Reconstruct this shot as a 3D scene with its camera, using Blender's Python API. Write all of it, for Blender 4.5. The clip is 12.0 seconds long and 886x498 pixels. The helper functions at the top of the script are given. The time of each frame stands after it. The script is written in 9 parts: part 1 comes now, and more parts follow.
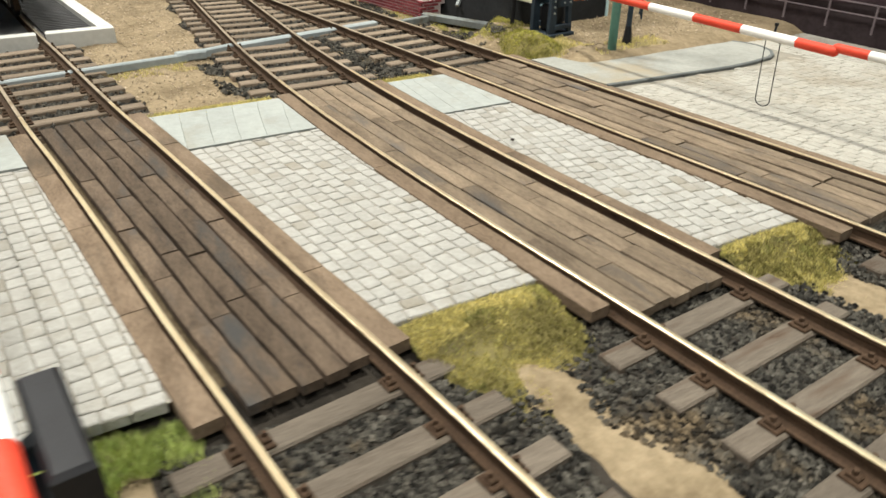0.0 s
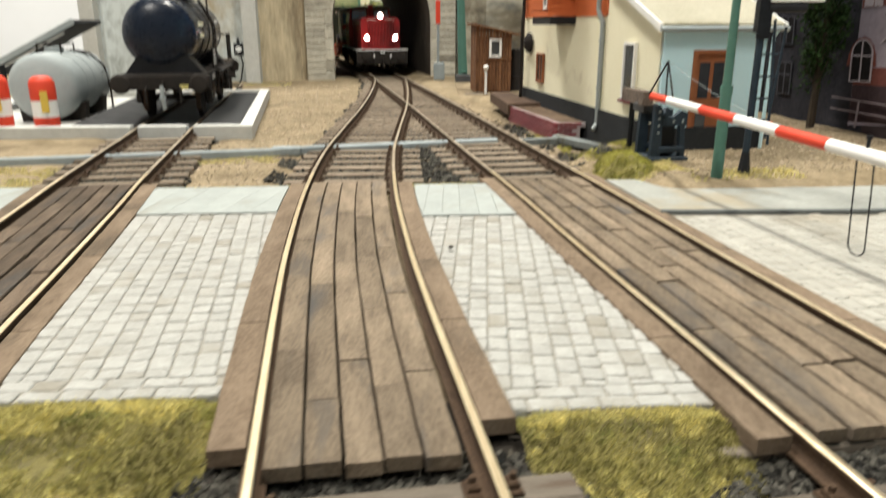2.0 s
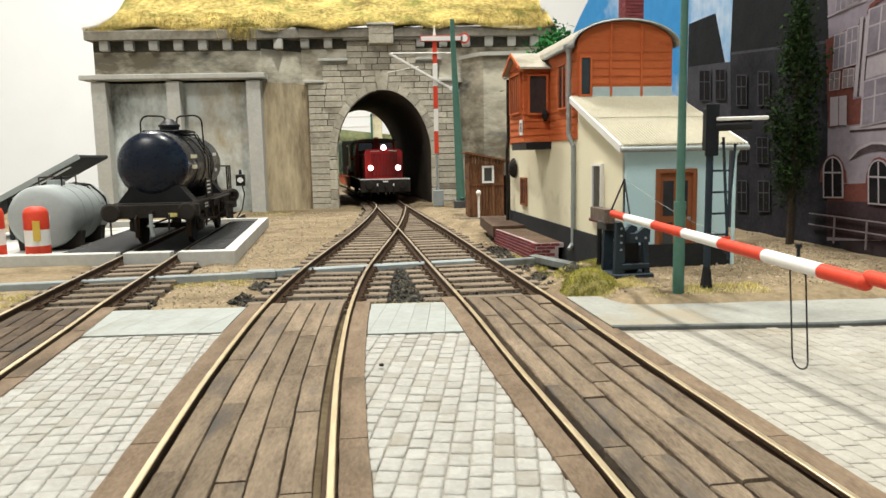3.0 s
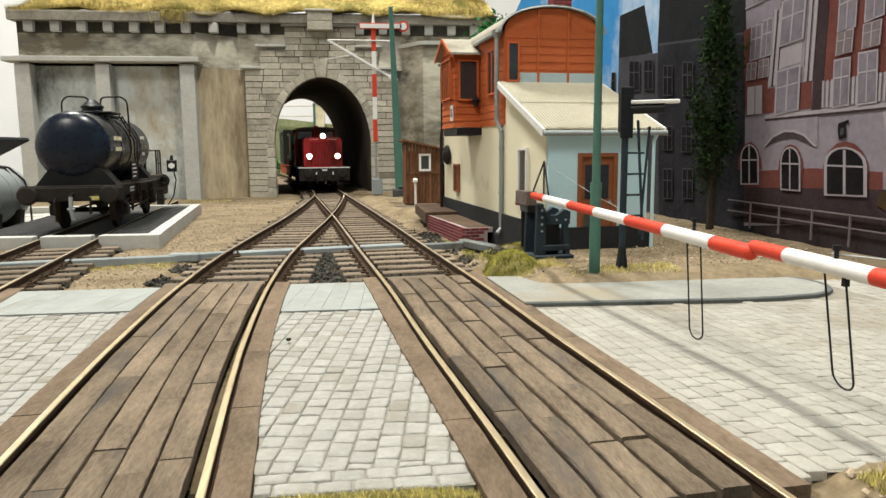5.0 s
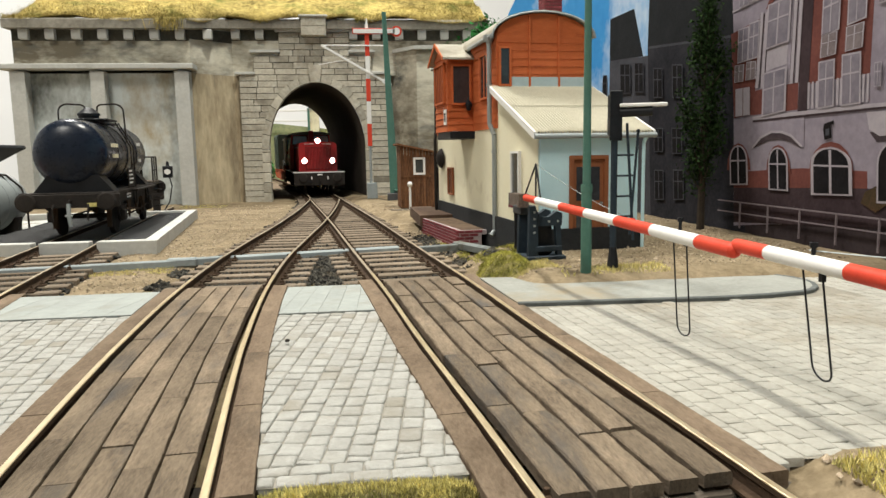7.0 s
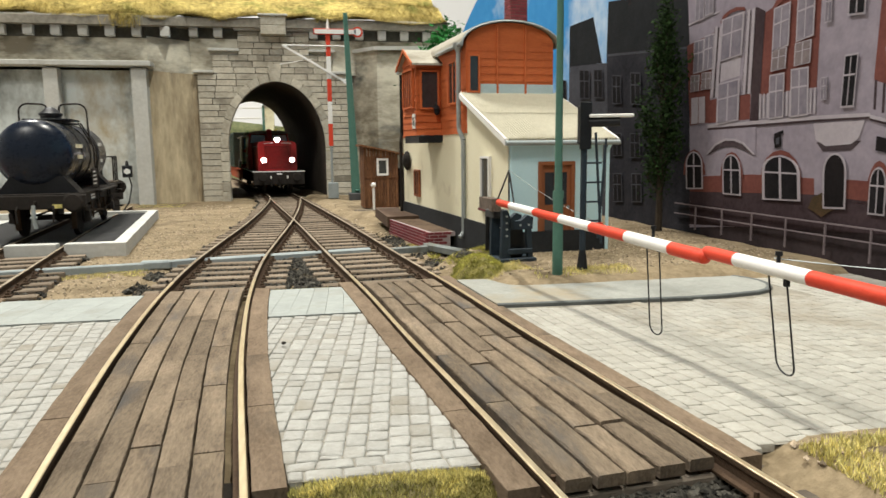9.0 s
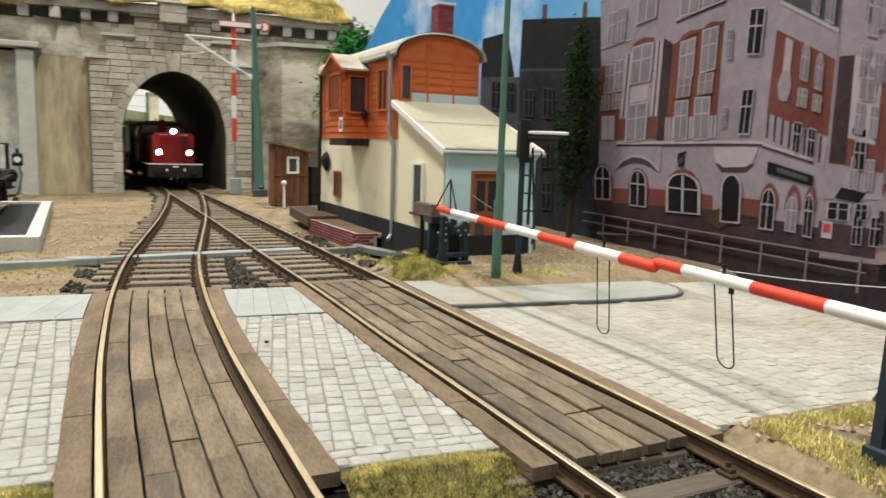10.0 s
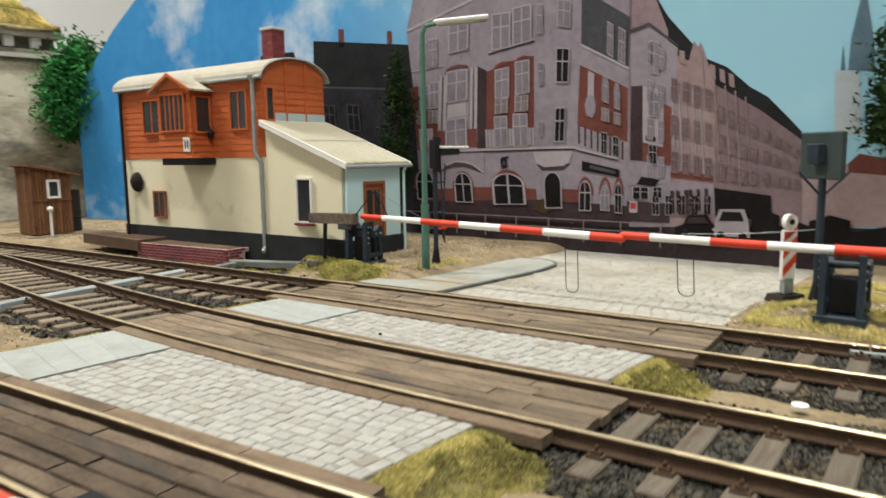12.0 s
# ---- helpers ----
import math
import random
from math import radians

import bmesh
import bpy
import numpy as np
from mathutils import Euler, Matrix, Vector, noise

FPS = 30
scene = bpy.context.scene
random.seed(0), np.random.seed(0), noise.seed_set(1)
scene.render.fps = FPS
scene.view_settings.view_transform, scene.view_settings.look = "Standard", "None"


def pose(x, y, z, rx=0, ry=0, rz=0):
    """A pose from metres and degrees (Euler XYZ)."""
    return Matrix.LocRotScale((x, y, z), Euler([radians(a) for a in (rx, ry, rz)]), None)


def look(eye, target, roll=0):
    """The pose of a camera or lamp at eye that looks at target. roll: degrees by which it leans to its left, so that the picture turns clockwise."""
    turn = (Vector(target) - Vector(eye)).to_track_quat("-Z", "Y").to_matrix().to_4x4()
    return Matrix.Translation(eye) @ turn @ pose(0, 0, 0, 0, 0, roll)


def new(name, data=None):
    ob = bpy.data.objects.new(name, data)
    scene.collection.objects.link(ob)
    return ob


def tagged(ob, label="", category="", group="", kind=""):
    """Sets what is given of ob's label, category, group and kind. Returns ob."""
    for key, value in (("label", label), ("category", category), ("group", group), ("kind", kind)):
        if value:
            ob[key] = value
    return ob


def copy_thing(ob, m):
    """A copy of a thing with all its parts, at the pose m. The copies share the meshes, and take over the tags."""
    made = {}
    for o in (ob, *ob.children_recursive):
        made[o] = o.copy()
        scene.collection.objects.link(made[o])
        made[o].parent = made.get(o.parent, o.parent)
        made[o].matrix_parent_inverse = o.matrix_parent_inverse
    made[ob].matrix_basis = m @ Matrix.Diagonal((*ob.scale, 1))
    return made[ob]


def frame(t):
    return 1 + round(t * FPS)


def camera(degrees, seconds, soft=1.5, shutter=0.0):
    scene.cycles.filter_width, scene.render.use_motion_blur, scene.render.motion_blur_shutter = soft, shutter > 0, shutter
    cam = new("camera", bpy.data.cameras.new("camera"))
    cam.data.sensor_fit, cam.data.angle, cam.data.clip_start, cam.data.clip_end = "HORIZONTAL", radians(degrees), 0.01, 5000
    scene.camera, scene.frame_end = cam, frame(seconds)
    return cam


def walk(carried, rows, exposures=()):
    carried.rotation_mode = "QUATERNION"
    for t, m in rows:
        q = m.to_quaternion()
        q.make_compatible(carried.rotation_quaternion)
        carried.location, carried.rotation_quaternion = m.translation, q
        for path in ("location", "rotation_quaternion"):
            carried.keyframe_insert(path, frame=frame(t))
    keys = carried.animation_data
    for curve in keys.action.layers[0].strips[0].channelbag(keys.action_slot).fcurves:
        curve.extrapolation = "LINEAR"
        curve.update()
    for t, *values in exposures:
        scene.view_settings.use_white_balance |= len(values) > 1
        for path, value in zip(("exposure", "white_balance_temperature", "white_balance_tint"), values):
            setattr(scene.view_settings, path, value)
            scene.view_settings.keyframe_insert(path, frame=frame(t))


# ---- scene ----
# the layout is a model; its plan is written in full-size metres and scaled by S
S = 1 / 45
cam = camera(63.3, 12.0, shutter=0.5)
PATH = [
    (0, (2.58, 2.677, 3.618), (3.436, 4.2, 2.644), 0.3),
    (0.5, (4.135, 2.521, 3.359), (4.785, 4.162, 2.418), -0.9),
    (1, (5.72, 2.526, 3.0), (6.069, 4.266, 2.077), -0.7),
    (1.5, (6.634, 2.715, 2.607), (6.881, 4.535, 1.816), 0.7),
    (2, (7.5, 2.86, 2.43), (7.638, 4.764, 1.833), 0.0),
    (2.4, (8.107, 2.961, 2.389), (8.259, 4.917, 2.002), -1.2),
    (2.5, (8.248, 2.988, 2.382), (8.388, 4.951, 2.025), -1.1),
    (3, (8.533, 2.892, 2.281), (8.615, 4.874, 2.027), -1.1),
    (3.5, (8.83, 2.908, 2.128), (8.987, 4.882, 1.85), -1.2),
    (5.5, (8.979, 2.747, 2.062), (9.207, 4.715, 1.789), -0.5),
    (6, (8.994, 2.673, 2.08), (9.223, 4.641, 1.804), -0.7),
    (6.5, (8.962, 2.646, 2.099), (9.193, 4.615, 1.829), -0.7),
    (7, (8.961, 2.601, 2.075), (9.198, 4.569, 1.81), -1.0),
    (9, (8.464, 2.233, 2.245), (8.834, 4.18, 1.97), -0.6),
    (9.5, (7.977, 2.094, 2.324), (8.5, 4.004, 2.045), 0.7),
    (10, (7.14, 1.879, 2.436), (7.835, 3.734, 2.158), 1.9),
    (10.5, (5.888, 1.847, 2.66), (6.831, 3.595, 2.422), 2.5),
    (11, (4.173, 2.205, 2.812), (5.312, 3.827, 2.543), 1.5),
    (11.5, (2.531, 2.84, 2.811), (3.879, 4.298, 2.568), 0.0),
    (12, (0.957, 3.234, 2.612), (2.465, 4.521, 2.351), -0.8),
]
walk(cam, [(t, look(Vector(eye) * S, Vector(target) * S, roll)) for t, eye, target, roll in PATH],
     exposures=[(0, 0.14), (0.5, 0.16), (1.5, 0.22), (2.5, 0.25), (3.5, 0.1), (5.5, 0.06), (9, 0.05), (10.5, 0.05), (12, -0.02)])
# ---- world and light: an exhibition hall with unseen lamps assumed under its ceiling ----
world = bpy.data.worlds.new("hall_light")
scene.world = world
world.use_nodes = True
world.node_tree.nodes["Background"].inputs[0].default_value = (0.9, 0.95, 1.0, 1)
world.node_tree.nodes["Background"].inputs[1].default_value = 0.06


def lamp(name, x, y, z, w, d, power, color):
    data = bpy.data.lights.new(name, "AREA")
    data.shape, data.size, data.size_y = "RECTANGLE", w * S, d * S
    data.energy, data.color = power * S * S, color
    ob = new(name, data)
    ob.matrix_world = pose(x * S, y * S, z * S)
    return ob


lamp("unseen_hall_lamp", 24, 10, 88, 5, 10, 80000, (1.0, 0.97, 0.87))
lamp("unseen_hall_lamp", -24, -44, 82, 14, 34, 66000, (1.0, 0.965, 0.88))
# Added lamp that whitens the hall's north wall behind the scenery.
lamp("unseen_hall_lamp", -18, 62, 88, 14, 34, 120000, (1.0, 0.97, 0.9))


# ---- small mesh builder, in layout units of one to forty-five ----
class Build:
    def __init__(self):
        self.v, self.f = [], []

    def add(self, verts, faces):
        n = len(self.v)
        self.v.extend([tuple(p) for p in verts])
        self.f.extend([tuple(i + n for i in q) for q in faces])
        return self

    def box(self, x0, x1, y0, y1, z0, z1, bev=0.0, m=None):
        b = min(bev, 0.45 * (x1 - x0), 0.45 * (y1 - y0), 0.45 * (z1 - z0))
        if b <= 0:
            vs = [(x, y, z) for z in (z0, z1) for y in (y0, y1) for x in (x0, x1)]
            fs = [(0, 2, 3, 1), (4, 5, 7, 6), (0, 1, 5, 4), (2, 6, 7, 3), (0, 4, 6, 2), (1, 3, 7, 5)]
        else:
            vs = []
            for z, e in ((z0, b), (z0 + b, 0), (z1 - b, 0), (z1, b)):
                vs += [(x0 + e, y0 + e, z), (x1 - e, y0 + e, z), (x1 - e, y1 - e, z), (x0 + e, y1 - e, z)]
            fs = [(3, 2, 1, 0), (12, 13, 14, 15)]
            for k in range(3):
                fs += [(4 * k + i, 4 * k + (i + 1) % 4, 4 * k + 4 + (i + 1) % 4, 4 * k + 4 + i) for i in range(4)]
        if m is not None:
            vs = [m @ Vector(p) for p in vs]
        return self.add(vs, fs)

    def cyl(self, p0, p1, r0, r1=None, n=14, caps=True):
        p0, p1 = Vector(p0), Vector(p1)
        r1 = r0 if r1 is None else r1
        q = (p1 - p0).to_track_quat("Z", "Y")
        ring = [Vector((math.cos(2 * math.pi * i / n), math.sin(2 * math.pi * i / n), 0)) for i in range(n)]
        vs = [p0 + q @ (c * r0) for c in ring] + [p1 + q @ (c * r1) for c in ring]
        fs = [(i, (i + 1) % n, n + (i + 1) % n, n + i) for i in range(n)]
        if caps:
            fs += [tuple(range(n - 1, -1, -1)), tuple(range(n, 2 * n))]
        return self.add(vs, fs)

    def tube(self, pts, r, n=8):
        for a, b in zip(pts, pts[1:]):
            self.cyl(a, b, r, r, n)
        return self

    def lathe(self, prof, p0, axis=(0, 0, 1), n=20):
        """prof: (radius, height) from p0 along axis."""
        q = Vector(axis).to_track_quat("Z", "Y")
        p0 = Vector(p0)
        vs, fs = [], []
        for r, h in prof:
            vs += [p0 + q @ Vector((r * math.cos(2 * math.pi * i / n), r * math.sin(2 * math.pi * i / n), h)) for i in range(n)]
        for k in range(len(prof) - 1):
            fs += [(k * n + i, k * n + (i + 1) % n, k * n + n + (i + 1) % n, k * n + n + i) for i in range(n)]
        fs += [tuple(range(n - 1, -1, -1)), tuple(range((len(prof) - 1) * n, len(prof) * n))]
        return self.add(vs, fs)

    def ball(self, c, r, n=12, sz=1.0):
        prof = [(max(1e-4, r * math.sin(math.pi * k / n)), -r * sz * math.cos(math.pi * k / n)) for k in range(n + 1)]
        return self.lathe(prof, c, n=n + 2)

    def prism(self, poly, axis, a, b):
        """poly: outline in the plane across axis (yz, xz or xy), from a to b along it."""
        def at(u, v, w):
            return {"x": (w, u, v), "y": (u, w, v), "z": (u, v, w)}[axis]
        n = len(poly)
        vs = [at(u, v, a) for u, v in poly] + [at(u, v, b) for u, v in poly]
        fs = [(i, (i + 1) % n, n + (i + 1) % n, n + i) for i in range(n)] + [tuple(range(n - 1, -1, -1)), tuple(range(n, 2 * n))]
        return self.add(vs, fs)

    def sweep(self, prof, path):
        """prof: (across, up) outline; path: points, swept level."""
        k = len(prof)
        vs, fs = [], []
        for i, p in enumerate(path):
            a, b = path[max(0, i - 1)], path[min(len(path) - 1, i + 1)]
            t = Vector((b[0] - a[0], b[1] - a[1], 0)).normalized()
            s = Vector((t.y, -t.x, 0))
            vs += [(p[0] + s.x * u, p[1] + s.y * u, p[2] + w) for u, w in prof]
        for i in range(len(path) - 1):
            fs += [(i * k + j, i * k + (j + 1) % k, i * k + k + (j + 1) % k, i * k + k + j) for j in range(k)]
        fs += [tuple(range(k - 1, -1, -1)), tuple(range((len(path) - 1) * k, len(path) * k))]
        return self.add(vs, fs)


def mesh_of(name, b, material, smooth=False):
    me = bpy.data.meshes.new(name)
    me.from_pydata([(x * S, y * S, z * S) for x, y, z in b.v], [], b.f)
    bm = bmesh.new()
    bm.from_mesh(me)
    bmesh.ops.recalc_face_normals(bm, faces=bm.faces)
    bm.to_mesh(me)
    bm.free()
    me.materials.append(material)
    if smooth:
        me.polygons.foreach_set("use_smooth", [True] * len(me.polygons))
        me.set_sharp_from_angle(angle=radians(35))
    return me


def part(name, b, material, parent=None, label="", smooth=False):
    ob = new(name, mesh_of(name, b, material, smooth))
    if parent is not None:
        ob.parent = parent
    if label:
        ob["label"] = label
    return ob


def thing(name, x, y, z, rz, label, category, group="", kind=""):
    ob = new(name)
    ob.empty_display_size = 0.01
    ob.matrix_world = pose(x * S, y * S, z * S, 0, 0, rz)
    return tagged(ob, label, category, group, kind)


def spline(pts, y):
    """x on a smooth line through points given by y."""
    ys = [p[0] for p in pts]
    i = max(1, min(len(pts) - 3, sum(1 for q in ys if q <= y) - 1))
    p0, p1, p2, p3 = pts[i - 1], pts[i], pts[i + 1], pts[i + 2]
    if y < p1[0] or y > p2[0]:
        a, b = (p0, p1) if y < p1[0] else (p2, p3)
        return a[1] + (b[1] - a[1]) * (y - a[0]) / (b[0] - a[0])
    h = p2[0] - p1[0]
    t = (y - p1[0]) / h
    m1, m2 = (p2[1] - p0[1]) / (p2[0] - p0[0]) * h, (p3[1] - p1[1]) / (p3[0] - p1[0]) * h
    return (2 * t ** 3 - 3 * t ** 2 + 1) * p1[1] + (t ** 3 - 2 * t * t + t) * m1 + (3 * t * t - 2 * t ** 3) * p2[1] + (t ** 3 - t * t) * m2


# ---- materials ----
def mat(name, c1, c2, scale=2.0, rough=0.8, metal=0.0, bump=0.3, rnd=0.0, stretch=(1, 1, 1), fine=8.0, spread=0.25, stain=None, spec=0.22, rough2=None, island=0.0, grain=0.45):
    m = bpy.data.materials.new(name)
    m.use_nodes = True
    nt = m.node_tree
    N, L = nt.nodes, nt.links
    bsdf = N["Principled BSDF"]
    geo = N.new("ShaderNodeNewGeometry")
    mp = N.new("ShaderNodeMapping")
    mp.inputs["Scale"].default_value = tuple(s / S for s in stretch)
    L.new(geo.outputs["Position"], mp.inputs["Vector"])
    vec = mp.outputs["Vector"]
    info = None
    if rnd:
        info = N.new("ShaderNodeObjectInfo")
        sh = N.new("ShaderNodeVectorMath")
        sh.operation = "MULTIPLY_ADD"
        sh.inputs[1].default_value = (1, 1, 1)
        big = N.new("ShaderNodeMath")
        big.operation = "MULTIPLY"
        big.inputs[1].default_value = 37.0
        L.new(info.outputs["Random"], big.inputs[0])
        L.new(vec, sh.inputs[0])
        L.new(big.outputs[0], sh.inputs[2])
        vec = sh.outputs[0]

    def noise_of(sc, detail):
        n = N.new("ShaderNodeTexNoise")
        n.inputs["Scale"].default_value = sc
        n.inputs["Detail"].default_value = detail
        n.inputs["Roughness"].default_value = 0.65
        L.new(vec, n.inputs["Vector"])
        return n.outputs["Fac"]
    lo, hi = noise_of(scale, 5), noise_of(scale * fine, 6)
    mixf = N.new("ShaderNodeMath")
    mixf.operation = "MULTIPLY_ADD"
    mixf.inputs[1].default_value = grain
    L.new(hi, mixf.inputs[0])
    sc = N.new("ShaderNodeMath")
    sc.operation = "MULTIPLY"
    sc.inputs[1].default_value = 1 - grain
    L.new(lo, sc.inputs[0])
    L.new(sc.outputs[0], mixf.inputs[2])
    ramp = N.new("ShaderNodeMapRange")
    ramp.inputs["From Min"].default_value, ramp.inputs["From Max"].default_value = 0.5 - spread, 0.5 + spread
    L.new(mixf.outputs[0], ramp.inputs["Value"])
    mix = N.new("ShaderNodeMix")
    mix.data_type = "RGBA"
    mix.inputs["A"].default_value, mix.inputs["B"].default_value = (*c1, 1), (*c2, 1)
    L.new(ramp.outputs["Result"], mix.inputs["Factor"])
    col = mix.outputs["Result"]
    if stain:
        s_n = noise_of(stain[1], 6)
        s_r = N.new("ShaderNodeMapRange")
        s_r.inputs["From Min"].default_value, s_r.inputs["From Max"].default_value = stain[2], stain[2] + 0.16
        L.new(s_n, s_r.inputs["Value"])
        s_m = N.new("ShaderNodeMix")
        s_m.data_type = "RGBA"
        s_m.inputs["B"].default_value = (*stain[0], 1)
        L.new(col, s_m.inputs["A"])
        L.new(s_r.outputs["Result"], s_m.inputs["Factor"])
        col = s_m.outputs["Result"]
    if rnd or island:
        hsv = N.new("ShaderNodeHueSaturation")
        v = N.new("ShaderNodeMapRange")
        amount = rnd or island
        v.inputs["To Min"].default_value, v.inputs["To Max"].default_value = 1 - amount, 1 + amount
        L.new(info.outputs["Random"] if rnd else geo.outputs["Random Per Island"], v.inputs["Value"])
        L.new(v.outputs["Result"], hsv.inputs["Value"])
        L.new(col, hsv.inputs["Color"])
        col = hsv.outputs["Color"]
    L.new(col, bsdf.inputs["Base Color"])
    rr = N.new("ShaderNodeMapRange")
    rr.inputs["To Min"].default_value, rr.inputs["To Max"].default_value = rough, rough2 if rough2 is not None else min(1.0, rough + 0.12)
    L.new(hi, rr.inputs["Value"])
    L.new(rr.outputs["Result"], bsdf.inputs["Roughness"])
    bsdf.inputs["Metallic"].default_value = metal
    bsdf.inputs["Specular IOR Level"].default_value = spec
    if bump:
        bp = N.new("ShaderNodeBump")
        bp.inputs["Strength"].default_value = bump
        bp.inputs["Distance"].default_value = 0.05 * S
        L.new(mixf.outputs[0], bp.inputs["Height"])
        L.new(bp.outputs["Normal"], bsdf.inputs["Normal"])
    return m


def glow(name, color, power):
    m = bpy.data.materials.new(name)
    m.use_nodes = True
    b = m.node_tree.nodes["Principled BSDF"]
    b.inputs["Base Color"].default_value = (*color, 1)
    b.inputs["Emission Color"].default_value = (*color, 1)
    b.inputs["Emission Strength"].default_value = power
    return m


M_SAND = mat("sand_soil", (0.13, 0.097, 0.055), (0.305, 0.24, 0.152), 1.2, 0.95, bump=0.9, fine=9, spread=0.15, stain=((0.105, 0.077, 0.045), 0.7, 0.52))
M_BALLAST = mat("ballast_stone", (0.010, 0.0095, 0.008), (0.088, 0.082, 0.068), 3.5, 0.85, bump=0.6, island=0.9, spec=0.2, spread=0.2, stain=((0.10, 0.075, 0.045), 1.2, 0.55))
M_PLANK = mat("stained_timber", (0.08, 0.060, 0.042), (0.275, 0.213, 0.149), 1.6, 0.85, bump=1.0, rnd=0.22, spread=0.17, stretch=(3.5, 0.8, 2), fine=9, spec=0.18, stain=((0.10, 0.09, 0.08), 0.6, 0.54))
# Own darker timber, lowered further in place of weaker light on the left.
M_PLANK_DARK = mat("darkened_timber", (0.045, 0.033, 0.024), (0.165, 0.122, 0.086), 1.6, 0.85, bump=1.0, rnd=0.25, spread=0.17, stretch=(3.5, 0.8, 2), fine=9, spec=0.18, stain=((0.062, 0.06, 0.057), 0.6, 0.54))
M_BOARD = mat("side_board", (0.095, 0.067, 0.044), (0.235, 0.175, 0.122), 1.5, 0.88, bump=0.8, rnd=0.12, stretch=(2.5, 0.8, 2), fine=10, spread=0.17, spec=0.18, stain=((0.09, 0.07, 0.05), 0.8, 0.55))
M_SLEEPER = mat("sleeper_timber", (0.07, 0.057, 0.044), (0.19, 0.16, 0.127), 2.0, 0.88, bump=0.6, rnd=0.22, stretch=(0.6, 4, 4), fine=6, spec=0.2, stain=((0.075, 0.05, 0.034), 1.5, 0.55))
# Paler tan timber, used for the sleepers beyond y = 14.
M_SLEEPER_TAN = mat("tan_sleeper_timber", (0.13, 0.10, 0.073), (0.285, 0.23, 0.172), 2.0, 0.9, bump=0.6, rnd=0.2, stretch=(0.6, 4, 4), fine=6, spec=0.15, stain=((0.10, 0.075, 0.05), 1.5, 0.56))
M_RUST = mat("rusty_rail", (0.034, 0.022, 0.014), (0.10, 0.062, 0.038), 4.0, 0.8, 0.2, bump=0.4)
# Pale brass base also carries some of the lamps' glint.
M_RAILHEAD = mat("polished_rail_head", (0.52, 0.40, 0.235), (0.80, 0.69, 0.47), 3.0, 0.22, 0.7, bump=0.15, stretch=(1, 0.15, 1), rough2=0.42)
M_RAILDULL = mat("dull_rail_head", (0.20, 0.155, 0.105), (0.46, 0.39, 0.29), 3.0, 0.38, 0.5, bump=0.15, stretch=(1, 0.3, 1), rough2=0.6, spread=0.15)
M_SETT = mat("pale_sett_stone", (0.27, 0.264, 0.24), (0.405, 0.40, 0.372), 3.0, 0.85, bump=0.9, rnd=0.045, fine=6, spec=0.15, spread=0.2, stain=((0.235, 0.215, 0.175), 0.45, 0.53))
M_SETT_J = mat("pale_sett_stone_far", (0.275, 0.262, 0.225), (0.40, 0.388, 0.345), 2.5, 0.85, bump=0.7, island=0.07, fine=7, spec=0.15, spread=0.2, stain=((0.245, 0.21, 0.155), 0.22, 0.5))
M_JOINT = mat("sett_joint_sand", (0.19, 0.175, 0.145), (0.30, 0.28, 0.24), 3.0, 0.95, bump=0.5)
M_JOINT_R = mat("road_joint_sand", (0.18, 0.165, 0.135), (0.29, 0.27, 0.225), 2.0, 0.95, bump=0.5)
M_SLAB = mat("pavement_slab", (0.255, 0.272, 0.257), (0.35, 0.37, 0.35), 1.0, 0.88, bump=0.6, rnd=0.02, fine=9, spec=0.15, spread=0.2, stain=((0.24, 0.235, 0.20), 0.6, 0.54))
M_FOOTWAY = mat("dusty_footway", (0.225, 0.228, 0.205), (0.345, 0.35, 0.32), 1.4, 0.9, bump=0.8, fine=10, spec=0.12, spread=0.18, stain=((0.29, 0.245, 0.17), 0.45, 0.52))
M_CONCRETE = mat("pale_concrete", (0.40, 0.40, 0.375), (0.58, 0.58, 0.545), 0.9, 0.85, bump=0.3, stain=((0.26, 0.25, 0.22), 0.5, 0.57))
M_WALL = mat("weathered_render", (0.19, 0.165, 0.12), (0.66, 0.63, 0.52), 0.22, 0.92, bump=0.35, fine=14, spread=0.10, stretch=(0.8, 1, 1.8), grain=0.22, stain=((0.13, 0.135, 0.125), 0.4, 0.55))
M_WING = mat("brown_streaked_render", (0.25, 0.20, 0.13), (0.66, 0.56, 0.38), 0.4, 0.92, bump=0.35, fine=14, spread=0.11, stretch=(1.2, 1, 0.3), grain=0.22, stain=((0.09, 0.088, 0.08), 0.28, 0.53))
M_PANEL = mat("grey_render_panel", (0.15, 0.16, 0.148), (0.62, 0.67, 0.665), 0.26, 0.92, bump=0.3, fine=16, spread=0.10, stretch=(1, 1, 0.6), grain=0.18, stain=((0.36, 0.29, 0.18), 0.3, 0.55))
M_STONE = mat("tunnel_stone", (0.33, 0.30, 0.24), (0.58, 0.55, 0.46), 1.0, 0.9, bump=0.9, rnd=0.14, fine=8, spread=0.18, stain=((0.21, 0.19, 0.15), 0.35, 0.55))
M_MORTAR = mat("dark_joint", (0.075, 0.066, 0.05), (0.13, 0.115, 0.09), 2.0, 0.95)
M_LINING = mat("dark_lining", (0.026, 0.021, 0.016), (0.075, 0.06, 0.046), 0.8, 0.95, bump=0.6)
M_CREAM = mat("cream_render", (0.74, 0.69, 0.49), (0.84, 0.79, 0.60), 0.8, 0.9, bump=0.25, fine=20, stain=((0.52, 0.45, 0.31), 0.5, 0.6))
M_BLUE = mat("pale_blue_render", (0.54, 0.77, 0.83), (0.64, 0.85, 0.90), 0.8, 0.9, bump=0.2, fine=20)
